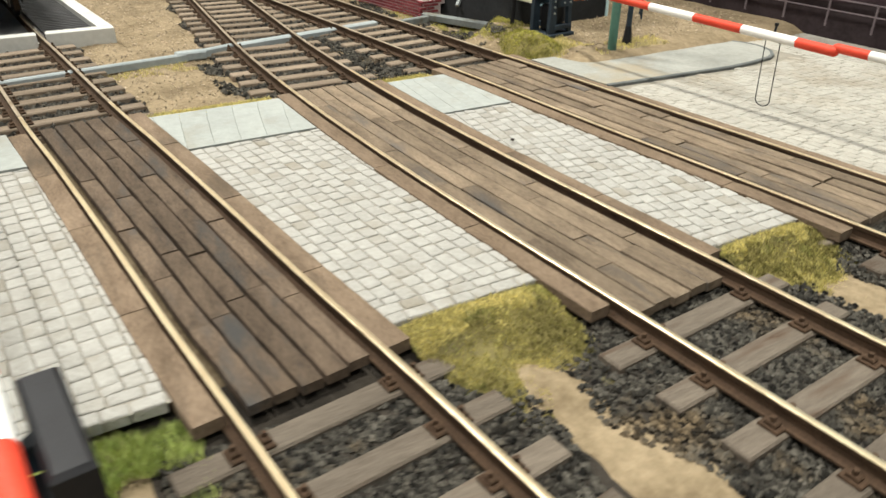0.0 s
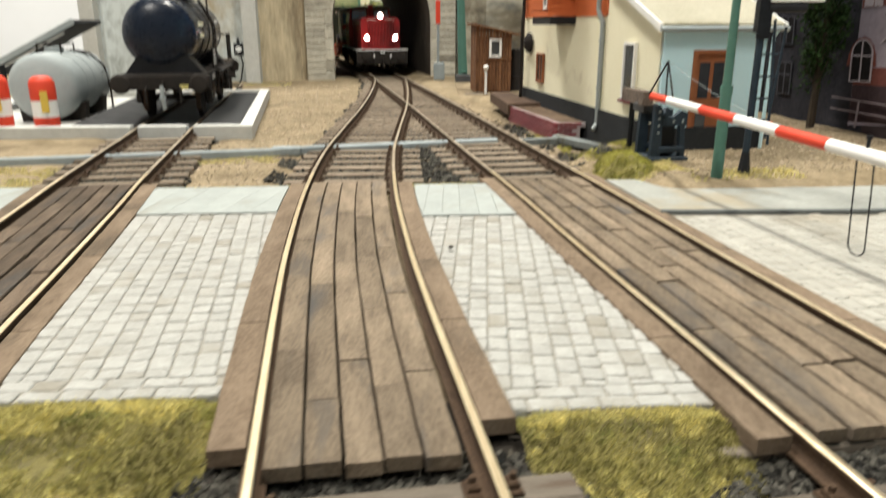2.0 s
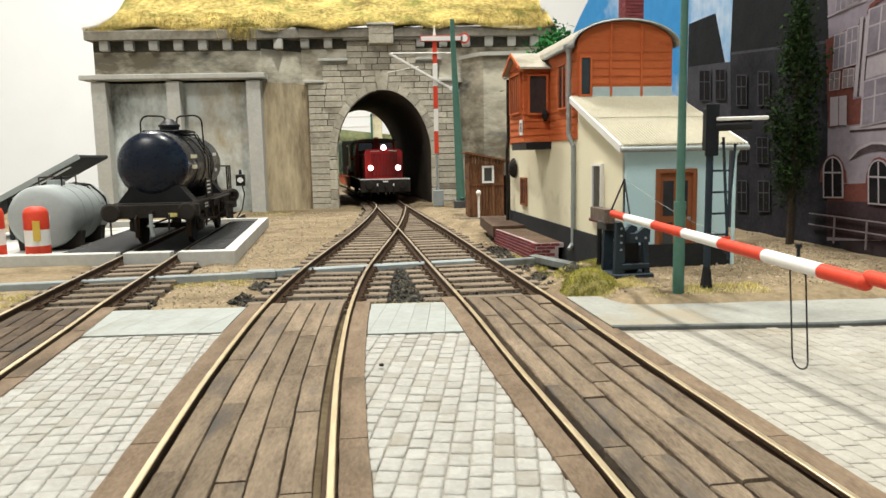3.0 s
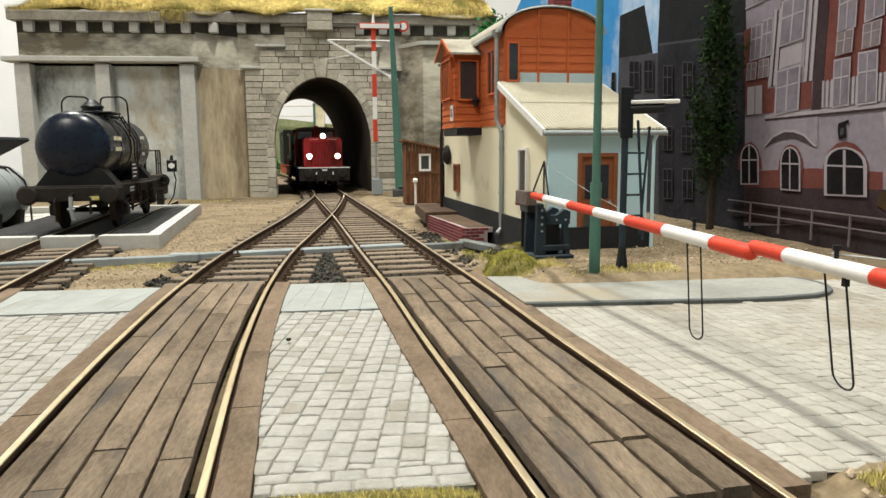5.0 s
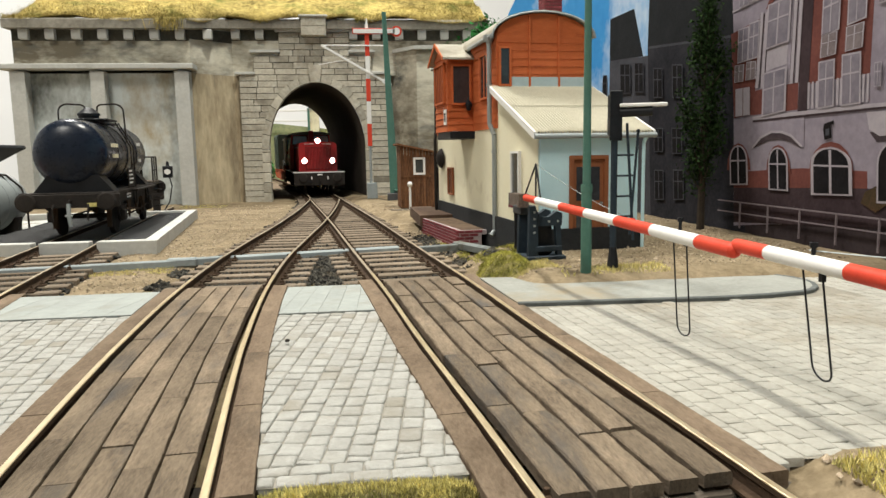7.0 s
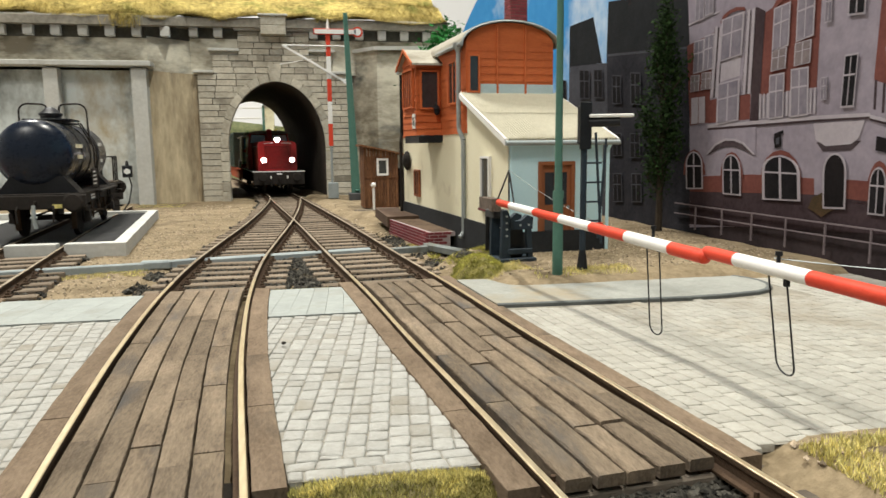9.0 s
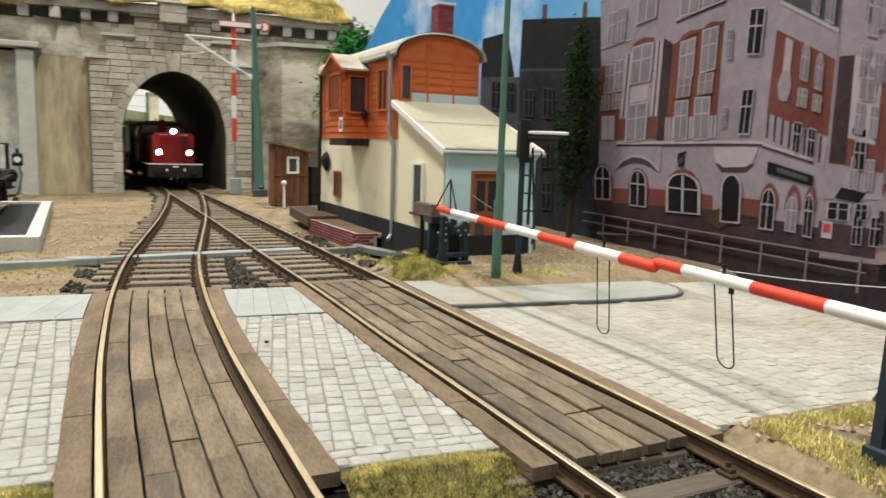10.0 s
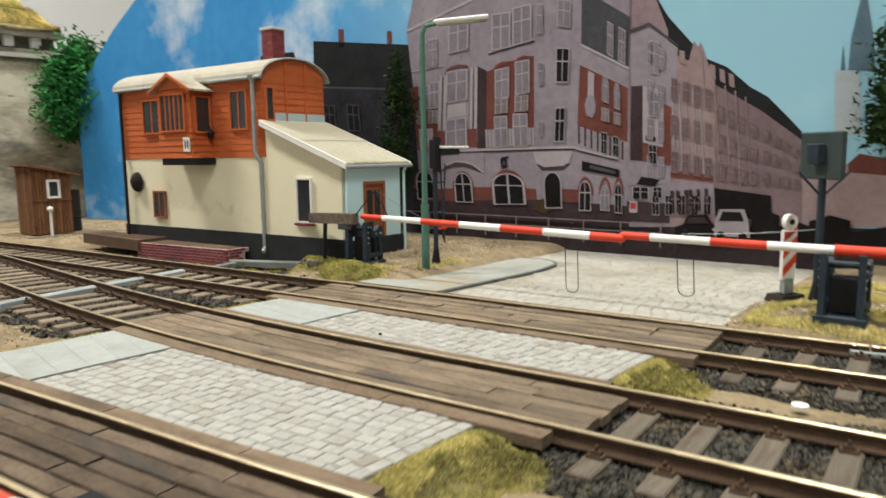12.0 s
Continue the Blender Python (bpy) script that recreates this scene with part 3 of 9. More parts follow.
deck("M", 6.52, 14.35, 6.8, 14.3, 0.05, 0.125, 0.006, M_PLANK, "brown")
deck("R", 6.68, 14.45, 6.62, 14.6, 0.125, 0.055, 0.012, M_PLANK, "brown")


# ---- sett paving ----
SETT_MESH = []
for i in range(10):
    bb = Build()
    tilt = (rng.uniform(-0.006, 0.006), rng.uniform(-0.006, 0.006))
    ring = []
    for x, y in ((-0.5, -0.5), (0.5, -0.5), (0.5, 0.5), (-0.5, 0.5)):
        ax, ay = rng.uniform(-0.025, 0.025), rng.uniform(-0.03, 0.03)
        cut = rng.uniform(0.05, 0.11)
        pair = [(x + ax, (y + ay) - math.copysign(cut, y)), ((x + ax) - math.copysign(cut, x), y + ay)]
        ring += pair if x * y > 0 else pair[::-1]
    ring.sort(key=lambda p: math.atan2(p[1], p[0]))
    vs, fs = [], []
    for k, z in ((0.995, -0.1), (0.985, -0.026), (0.955, -0.012), (0.88, -0.004), (0.65, 0.0)):
        vs += [(x * k, y * k, z + (tilt[0] * x + tilt[1] * y if z > -0.02 else 0)) for x, y in ring]
    for q in range(4):
        fs += [(8 * q + e, 8 * q + (e + 1) % 8, 8 * q + 8 + (e + 1) % 8, 8 * q + 8 + e) for e in range(8)]
    fs.append(tuple(range(32, 40)))
    bb.add(vs, fs)
    me = mesh_of("sett", bb, M_SETT)
    me.polygons.foreach_set("use_smooth", [True] * len(me.polygons))
    SETT_MESH.append((bb, me))


def sett(parent, x, y, z, sx, sy, rz=0.0):
    ob = new("sett", rng.choice(SETT_MESH)[1])
    ob.parent = parent
    ob.matrix_basis = pose(x * S, y * S, (z + rng.uniform(-0.003, 0.002)) * S, rng.uniform(-0.45, 0.45), rng.uniform(-0.45, 0.45), rz + rng.uniform(-1.2, 1.2)) @ Matrix.Diagonal((sx, sy, 1, 1))
    return ob


def paving(name, left, right, ya, yb, along, label, n_cols=0.17, z=-0.014, skew=-0.12):
    """Setts between two lines x = left(y) and x = right(y); along: long joints run with the track."""
    ob = thing(name, 0, 0, 0, 0, label, "paving", kind="structure")
    bed = Build()
    n = 12
    vs = []
    for i in range(n + 1):
        y = ya + (yb - ya) * i / n
        vs += [(left(y), y, z - 0.015), (right(y), y, z - 0.015)]
    bed.add(vs, [(2 * i, 2 * i + 1, 2 * i + 3, 2 * i + 2) for i in range(n)])
    part("joint_bed", bed, M_JOINT, ob, "sandy joints between the setts")
    if along:
        c0 = left(yb) - (yb - ya) * skew
        cols = int((max(right(ya), right(yb)) - min(c0, left(ya))) / n_cols) + 3
        for c in range(-2, cols):
            y = ya + 0.3 + rng.uniform(-0.15, 0.0)
            while y < yb - 0.05:
                ln = min(rng.uniform(0.18, 0.265), yb - y)
                a0 = max(ya + 0.3, y)
                ym = (a0 + y + ln) / 2
                x0 = min(c0, left(ya)) + c * n_cols + skew * (ym - ya)
                xa, xb = max(left(ym) - 0.03, x0), min(right(ym) + 0.03, x0 + n_cols)
                if y + ln - a0 > 0.05 and xb - xa > 0.045:
                    sett(ob, (xa + xb) / 2, ym, z, xb - xa, y + ln - a0, -math.degrees(skew))
                y += ln
        rows = [(ya, 0.15), (ya + 0.15, 0.15)]
    else:
        rows, y = [], ya
        while y < yb - 0.03:
            h = min(rng.uniform(0.125, 0.165), yb - y)
            rows.append((y, h))
            y += h
    for y, h in rows:
        l0, r0 = left(y + h / 2), right(y + h / 2)
        x = l0 + rng.uniform(-0.12, 0)
        while x < r0 - 0.02:
            w = rng.uniform(0.2, 0.3)
            a, e = max(l0, x), min(r0, x + w)
            if e - a > 0.04:
                sett(ob, (a + e) / 2, y + h / 2, z, e - a, h)
            x += w
    return ob


def edge(k, side, off=0.30):
    return lambda y: cx(k, y) + side * (GAUGE[k] / 2 + off)


paving("setts_middle", edge("M", 1), edge("R", -1), 7.05, 12.12, True, "pale grey setts between two crossing decks", 0.172, skew=0.13)
paving("setts_inner", edge("L", 1), edge("M", -1), 7.4, 12.45, True, "pale grey setts between the siding and the curved track", 0.172)
paving("setts_outer", lambda y: edge("L", -1)(y) - 1.9, edge("L", -1), 7.3, 12.8, True, "pale grey setts beside the siding track", 0.172)


def slab_strip(name, left, right, ya, yb, cuts, label, z=-0.004):
    ob = thing(name, 0, 0, 0, 0, label, "pavement", kind="structure")
    lean = 0.22
    for i in range(-2, cuts):
        def xx(f, y):
            return left(y) + (right(y) - left(y)) * max(0.0, min(1.0, f))
        f0, f1 = i / cuts, (i + 1) / cuts
        if f1 + lean <= 0:
            continue
        poly = []
        for k in range(5):
            y = ya + (yb - ya) * k / 4
            poly.append((xx(f1 + lean * k / 4, y) - 0.002, y))
        for k in range(4, -1, -1):
            y = ya + (yb - ya) * k / 4
            poly.append((xx(f0 + lean * k / 4, y) + 0.002, y))
        clean = [p for n, p in enumerate(poly) if n == 0 or abs(p[0] - poly[n - 1][0]) + abs(p[1] - poly[n - 1][1]) > 0.01]
        if max(p[0] for p in clean) - min(p[0] for p in clean) > 0.03 and len(clean) > 2:
            part("slab", Build().prism(clean, "z", z - 0.15, z + rng.uniform(-0.001, 0.001)), M_SLAB, ob)
    return ob


slab_strip("pavement_1", edge("M", 1), edge("R", -1), 12.15, 14.1, 5, "smooth greenish grey paving slabs beyond the setts")
slab_strip("pavement_2", edge("L", 1), edge("M", -1), 12.48, 14.12, 5, "smooth greenish grey paving slabs beside the siding")
slab_strip("pavement_3", lambda y: edge("L", -1)(y) - 2.6, edge("L", -1), 12.84, 14.3, 4, "smooth greenish grey paving slabs left of the siding")


# ---- road on the far side, laid with joined setts, and the raised footway ----
def road():
    ob = thing("road", 0, 0, 0, 0, "pale grey sett road in front of the street backdrop", "road", kind="structure")
    b = Build().add([(edge("R", 1)(6.9) - 0.05, 6.95, -0.026), (13.6, 6.75, -0.026), (18.4, 6.5, -0.026), (17.8, 16.5, -0.026), (edge("R", 1)(12.1) - 0.05, 12.1, -0.026)], [(0, 1, 2, 3, 4)])
    part("joint_bed", b, M_JOINT_R, ob)
    s = Build()
    for c in range(48):
        y = 6.95 + rng.uniform(-0.2, 0.0)
        while y < 13.6:
            h = rng.uniform(0.19, 0.28)
            x = edge("R", 1)(y + h / 2) - 0.06 + 0.162 * c
            if x < 18.0 and not (y + h > 11.95 and x < 15.9):
                bb = SETT_MESH[rng.randrange(10)][0]
                lean = 0.105 * h
                s.add([(x + 0.081 + p[0] * 0.160 - lean * p[1], y + h / 2 + p[1] * h * 0.99, -0.010 + p[2] * 0.7) for p in bb.v], bb.f)
            y += h
    st = part("setts", s, M_SETT_J, ob, smooth=True)
    st["kind"] = "stuff"
    return ob


road()


def footway():
    ob = thing("footway", 0, 0, 0, 0, "raised smooth footway with a rounded dark kerb", "footway", kind="structure")
    rim = [(11.12, 12.05)]
    rim += [(14.0, 11.88), (14.7, 11.92)]
    rim += [(15.0 + 0.85 * math.sin(radians(a)), 12.83 - 0.85 * math.cos(radians(a))) for a in range(0, 181, 18)]
    top = rim + [(10.95, 14.1)]
    part("paving", Build().prism(top, "z", -0.1, 0.03), M_FOOTWAY, ob)
    path = [(x, y, 0.0) for x, y in rim]
    part("kerb", Build().sweep([(-0.045, -0.05), (0.035, -0.05), (0.035, 0.022), (0.02, 0.036), (-0.03, 0.037), (-0.045, 0.032)], path), mat("dark_kerb_stone", (0.075, 0.08, 0.078), (0.15, 0.16, 0.155), 2.0, 0.85, bump=0.3), ob, "dark grey kerb stone")


footway()

# ---- tunnel portal and retaining walls ----
PX, PY, PR, PS, PC = 7.17, 39.7, 2.39, 2.4, 3.27   # centre, face, half width, springing, rise


def arch_half(z, grow=0.0):
    if z <= PS:
        return PR + grow
    t = (z - PS) / (PC + grow)
    return (PR + grow) * math.sqrt(max(0.0, 1 - t * t))


def portal():
    ob = thing("tunnel_portal", 0, 0, 0, 0, "grey ashlar tunnel portal with stepped shoulders and a round arch", "tunnel portal", kind="structure")
    rows, z = [], -0.25
    while z < 8.0:
        rows.append((z, min(z + 0.3, 8.05)))
        z += 0.3
    shape = {}
    for z0, z1 in rows:
        zm = (z0 + z1) / 2
        xl = 3.47 if zm < 6.0 else 4.2 if zm < 7.05 else 5.45
        xr = 10.8 if zm < 6.0 else 10.0 if zm < 7.05 else 8.9
        hw = arch_half(zm, 0.34) if zm < PS + PC + 0.34 else 0
        spans = [(xl, PX - hw), (PX + hw, xr)] if hw > 0.05 else [(xl, xr)]
        for a, b in spans:
            back = Build().box(a, b, PY + 0.05, PY + 0.7, z0, z1)
            shape.setdefault("back", Build()).add(back.v, back.f)
            x = a
            while x < b - 0.01:
                w = min(rng.uniform(0.65, 1.1), b - x)
                if b - x - w < 0.35:
                    w = b - x
                xa0 = xa1 = x + 0.018
                xb0 = xb1 = x + w - 0.018
                h0, h1 = arch_half(z0 + 0.015, 0.37), arch_half(min(z1 - 0.015, PS + PC + 0.36), 0.37)
                if len(spans) == 2 and a == xl and x + w > b - 0.01:
                    xb0, xb1 = PX - h0, PX - h1
                elif len(spans) == 2 and a != xl and x < a + 0.01:
                    xa0, xa1 = PX + h0, PX + h1
                y = PY - rng.uniform(0.0, 0.03)
                bb = Build().prism([(xa0, z0 + 0.015), (max(xa0 + 0.02, xb0), z0 + 0.015), (max(xa1 + 0.02, xb1), z1 - 0.015), (xa1, z1 - 0.015)], "y", y, PY + 0.1)
                part("stone_block", bb, M_STONE, ob)
                x += w
    part("joint_backing", shape["back"], M_MORTAR, ob, "dark recessed joints")
    ringb = [(PX - (PR + 0.02) * math.cos(math.pi * i / 20), PS + (PC + 0.02) * math.sin(math.pi * i / 20)) for i in range(21)]
    outer = [(PX - (PR + 0.75) * math.cos(math.pi * i / 20), PS + (PC + 0.6) * math.sin(math.pi * i / 20)) for i in range(21)]
    plate = Build()
    for i in range(20):
        plate.prism([ringb[i], ringb[i + 1], outer[i + 1], outer[i]], "y", PY + 0.055, PY + 0.45)
    part("arch_backing", plate, M_MORTAR, ob)
    n = 15
    for i in range(n):
        t0, t1 = math.pi * i / n + 0.004, math.pi * (i + 1) / n - 0.004
        poly = []
        key = i == n // 2
        g = 0.85 if key else 0.36
        for t, r in [(t0 + (t1 - t0) * q / 4, 0) for q in range(5)] + [(t1 + (t0 - t1) * q / 4, g) for q in range(5)]:
            poly.append((PX - (PR + r) * math.cos(t), PS + (PC + r) * math.sin(t)))
        part("keystone" if key else "voussoir", Build().prism(poly, "y", PY - (0.16 if key else 0.08), PY + 0.5), M_STONE, ob)
    for side in (-1, 1):
        z = -0.25
        while z < PS - 0.05:
            h = min(0.5, PS - z)
            a = PX + side * (PR + 0.18)
            part("jamb_stone", Build().box(a - 0.19, a + 0.19, PY - 0.08, PY + 0.5, z + 0.01, z + h - 0.01, 0.02), M_STONE, ob)
            z += h
    for a, b, z in ((3.3, 4.25, 6.05), (4.05, 5.5, 7.1), (5.3, 6.6, 8.1), (7.8, 9.05, 8.1), (8.85, 10.15, 7.1), (9.95, 10.9, 6.05)):
        part("coping_stone", Build().box(a, b, PY - 0.14, PY + 0.7, z, z + 0.13, 0.02), M_CONCRETE, ob)
    for z in (7.86, 8.3):
        part("pilaster_block", Build().box(6.6, 7.8, PY - 0.52, PY + 0.3, z + 0.01, z + 0.44, 0.02), M_STONE, ob)
    part("pilaster_cap", Build().box(6.5, 7.9, PY - 0.58, PY + 0.3, 8.74, 8.84, 0.02), M_CONCRETE, ob)
    ring = [(-PR, -0.3)] + [(-PR * math.cos(math.pi * i / 20), PS + PC * math.sin(math.pi * i / 20)) for i in range(21)] + [(PR, -0.3)]
    vs, ys = [], [PY + 0.1 + 1.5 * i for i in range(11)]
    for y in ys:
        dx = cx("M", y) - cx("M", PY)
        vs += [(PX + dx + u, y, w) for u, w in ring]
    k = len(ring)
    fs = [(i * k + j, i * k + j + 1, i * k + k + j + 1, i * k + k + j) for i in range(len(ys) - 1) for j in range(k - 1)]
    tagged(part("tunnel_lining", Build().add(vs, fs), M_LINING, smooth=True), "dark brown tunnel lining behind the arch", "tunnel", kind="structure")


portal()


# Dark render that paints the cornice's shade, along with soot, between the corbels.
M_SHADE_BAND = mat("sooty_shade_render", (0.035, 0.034, 0.028), (0.11, 0.105, 0.085), 0.8, 0.95, bump=0.4)
M_CORNICE = mat("dark_weathered_cornice", (0.15, 0.138, 0.112), (0.38, 0.355, 0.30), 0.5, 0.92, bump=0.5, fine=9, spread=0.17)


def retaining_wall():
    ob = thing("retaining_wall_1", 0, 0, 0, 0, "weathered grey rendered retaining wall with buttresses and a bracketed cornice", "retaining wall", kind="structure")
    part("wall_face", Build().box(-6.2, 1.5, 38.35, 38.9, -0.4, 6.2), M_PANEL, ob, "blotchy grey render panels")
    line = [(-6.3, 38.35), (1.5, 38.35), (3.2, 39.83), (15.7, 39.83)]
    foot = [(p[0], p[1]) for p in line] + [(15.7, 40.5), (-6.3, 40.5)]
    part("upper_wall", Build().prism(foot, "z", 6.0, 8.25), M_WALL, ob, "blotchy grey and tan upper wall")
    part("wing_wall", Build().prism([(1.5, 38.36), (3.2, 39.84), (3.6, 39.84), (3.6, 40.4), (1.5, 40.4)], "z", -0.4, 6.0), M_WING, ob, "brown streaked wing wall beside the portal")
    for a, b in ((-6.3, -5.65), (-2.85, -2.25), (0.85, 1.5)):
        part("buttress", Build().box(a, b, 37.75, 38.4, -0.4, 6.05, 0.03), M_CONCRETE, ob)
    part("ledge", Build().box(-6.75, 1.75, 37.55, 38.5, 6.12, 6.36, 0.03), M_CONCRETE, ob)
    def front(x):
        """Face and lift of the cornice, which steps back towards the portal."""
        t = max(0.0, min(1.0, (x - 1.5) / 1.7))
        return 38.35 + 1.48 * t, 0.24 * t
    x = -5.9
    while x < 15.0:
        y, dz = front(x)
        if not 5.4 < x < 8.9:
            part("corbel", Build().box(x, x + 0.40, y - 0.30, y + 0.05, 7.50 + dz, 7.97 + dz, 0.03), M_CONCRETE, ob)
        x += 1.14
    # Strips carry the shade that the cornice fails to cast on the wall.
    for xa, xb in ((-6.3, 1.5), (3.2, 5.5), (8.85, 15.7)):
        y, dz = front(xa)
        part("frieze", Build().box(xa, xb, y - 0.012, y + 0.1, 7.46 + dz, 7.98 + dz), M_SHADE_BAND, ob, "dark band of soot and painted shade between the corbels")
    part("frieze", Build().prism([(1.5, 38.338), (3.2, 39.818), (3.2, 39.93), (1.5, 38.45)], "z", 7.56, 8.1), M_SHADE_BAND, ob)
    vs, fs = [], []
    xs = [-6.5, 1.5, 2.35, 3.2, 6.5, 8.0, 15.9]
    for x in xs:
        y, dz = front(x)
        vs += [(x, y - 0.5, 7.97 + dz), (x, y - 0.5, 8.33 + dz), (x, y - 0.42, 8.42 + dz), (x, y + 0.7, 8.42 + dz), (x, y + 0.7, 7.97 + dz)]
    for i in range(len(xs) - 1):
        fs += [(5 * i + k, 5 * i + (k + 1) % 5, 5 * i + 5 + (k + 1) % 5, 5 * i + 5 + k) for k in range(5)]
    fs += [(4, 3, 2, 1, 0), tuple(5 * (len(xs) - 1) + k for k in range(5))]
    part("cornice", Build().add(vs, fs), M_CORNICE, ob, "dark weathered cornice slab")
    ob2 = thing("retaining_wall_2", 0, 0, 0, 0, "pale stained concrete wall block with a coping", "retaining wall", kind="structure")
    part("wall_block", Build().prism([(12.15, 38.6), (15.9, 38.2), (16.1, 41), (10.9, 41), (10.9, 40.3)], "z", -0.4, 7.1), M_WALL, ob2)
    part("coping", Build().prism([(12.0, 38.4), (16.0, 38.0), (16.2, 41), (10.8, 41), (10.8, 40.2)], "z", 7.1, 7.28), M_CONCRETE, ob2)
    b = Build()
    nx, ny = 60, 24
    vs = []
    for j in range(ny + 1):
        for i in range(nx + 1):
            x, y = -6.4 + 22.3 * i / nx, 37.9 + 16.0 * (j / ny) ** 1.4
            y += 1.3 * smooth01(1.5, 3.2, x) * (1 - j / ny)
            z = 8.40 + 2.6 * smooth01(41.0, 46.0, y - 1.3 * smooth01(1.5, 3.2, x)) + 0.24 * smooth01(1.5, 3.2, x) + 1.25 * smooth01(37.9, 41.5, y - 1.3 * smooth01(1.5, 3.2, x)) + 1.2 * smooth01(39, 50, y) * smooth01(16, 8, x) + 0.25 * noise.noise((x * 0.7, y * 0.7, 5))
            vs.append((x, y, z))
    b.add(vs, [(j * (nx + 1) + i, j * (nx + 1) + i + 1, (j + 1) * (nx + 1) + i + 1, (j + 1) * (nx + 1) + i) for j in range(ny) for i in range(nx)])
    tagged(part("hill", b, M_GRASS_H, smooth=True), "grass-covered hill top above the retaining wall", "hill", kind="structure")
    spots = []
    for _ in range(60000):
        x, y = rng.uniform(-6.5, 15.8), 37.8 + 5.2 * rng.random() ** 1.3
        y += 1.35 * smooth01(1.5, 3.2, x)
        spots.append((x, y, 8.40 + 2.6 * smooth01(41.0, 46.0, y - 1.3 * smooth01(1.5, 3.2, x)) + 0.24 * smooth01(1.5, 3.2, x) + 1.25 * smooth01(37.9, 41.5, y - 1.3 * smooth01(1.5, 3.2, x)) + 0.25 * noise.noise((x * 0.7, y * 0.7, 5))))
    g = grass("hill_grass", spots, 0.2, M_GRASS_H, "dry yellow grass hanging over the wall top", 1.1)
    g["label"] = "dry yellow grass tufts along the wall top"
    roots = Build()
    for _ in range(150):
        c = rng.choice((0.35, 0.55, 0.75, 0.9, 4.6, 9.6))
        x, ln = c + rng.gauss(0, 0.28), rng.uniform(0.15, 0.62) if c < 1 else rng.uniform(0.05, 0.25)
        y, dz = front(x)
        p = [(x, y - 0.40, 8.48 + dz), (x + rng.uniform(-0.1, 0.1), y - 0.56, 8.42 + dz)]
        p.append((p[1][0] + rng.uniform(-0.15, 0.15), y - 0.56 - rng.uniform(0, 0.1), 8.42 + dz - ln))
        roots.tube(p, 0.012, 4)
    tagged(part("hanging_roots", roots, M_GRASS_H), "dry roots and stalks hanging over the cornice", "roots", kind="stuff")


retaining_wall()


# ---- crossing keeper's house ----
def house():
    hz = 0.16
    ob = thing("signal_house", 12.47, 16.05, hz, 5.5, "small cream house with an orange boarded upper storey and a lean-to", "house")
    W, D0, D1 = 2.15, 2.75, 9.2
    wall = Build().box(0, W, D0, D1, 0, 2.45)
    part("main_wall", wall, M_CREAM, ob, "cream rendered lower wall")
    part("lean_to_side_wall", Build().prism([(0.02, 0), (D0, 0), (D0, 3.25), (0.02, 2.2)], "x", 0, 0.12), M_CREAM, ob)
    # front wall with a real door opening
    f = Build().box(0.0, 0.62, -0.02, 0.14, 0, 2.2).box(1.34, 2.02, -0.02, 0.14, 0, 2.2).box(0.62, 1.34, -0.02, 0.14, 1.78, 2.2)
    part("lean_to_front_wall", f, M_BLUE, ob, "pale blue rendered lean-to front")
    part("lean_to_end_wall", Build().prism([(0.14, 0), (D0, 0), (D0, 3.25), (0.14, 2.2)], "x", 1.9, 2.02), M_BLUE, ob)
    pl = Build().box(-0.05, 2.07, -0.07, 0.0, -0.3, 0.42).box(-0.06, 0.0, -0.07, D1 + 0.02, -0.45, 0.45).box(2.02, 2.08, -0.07, D0, -0.3, 0.42)
    part("plinth", pl, M_PLINTH, ob, "near-black tarred plinth")
    door = part("door", Build().box(0.66, 1.30, 0.0, 0.06, 0.06, 1.74, 0.01), M_DOOR, ob, "brown panelled door, shut")
    part("door_frame", Build().box(0.58, 0.66, -0.06, 0.12, 0, 1.82, 0.01).box(1.30, 1.38, -0.06, 0.12, 0, 1.82, 0.01).box(0.66, 1.30, -0.06, 0.12, 1.74, 1.82, 0.01), M_DOOR, door)
    for a, b, z0, z1 in ((0.74, 0.94, 0.95, 1.6), (1.02, 1.22, 0.95, 1.6), (0.74, 0.94, 0.42, 0.82)):
        part("door_pane", Build().box(a, b, -0.012, 0.01, z0, z1), M_GLASS, door)
    part("door_handle", Build().cyl((1.25, -0.05, 0.9), (1.25, 0.02, 0.9), 0.025, n=8), M_ZINC, door)
    # lean-to roof: corrugated sheet in two courses
    def sheet_roof(y0, y1, z0, z1, lift):
        b = Build()
        n = 38 * 6
        vs = []
        for i in range(n + 1):
            x = -0.16 + 2.44 * i / n
            w = 0.03 * math.sin(2 * math.pi * i / 6)
            vs += [(x, y0, z0 + w + lift), (x, y1, z1 + w + lift)]
        b.add(vs, [(2 * i, 2 * i + 2, 2 * i + 3, 2 * i + 1) for i in range(n)])
        return b
    sl = (3.30 - 2.22) / (D0 + 0.16)
    part("roof_sheet", sheet_roof(-0.16, 1.35, 2.24, 2.24 + sl * 1.51, 0.03), M_CORRUGATED, ob, "pale corrugated roof sheets", smooth=True)
    part("roof_sheet", sheet_roof(1.28, D0, 2.24 + sl * 1.44, 3.32, 0.055), M_CORRUGATED, ob, smooth=True)
    part("roof_deck", Build().prism([(-0.14, 2.16), (D0, 3.24), (D0, 3.30), (-0.14, 2.23)], "x", -0.13, 2.26), M_ZINC, ob)
    part("verge_board", Build().prism([(-0.18, 2.14), (D0, 3.24), (D0, 3.37), (-0.18, 2.28)], "x", -0.19, -0.14), M_WHITE, ob)
    part("verge_board", Build().prism([(-0.18, 2.14), (D0, 3.24), (D0, 3.37), (-0.18, 2.28)], "x", 2.26, 2.30), M_WHITE, ob)
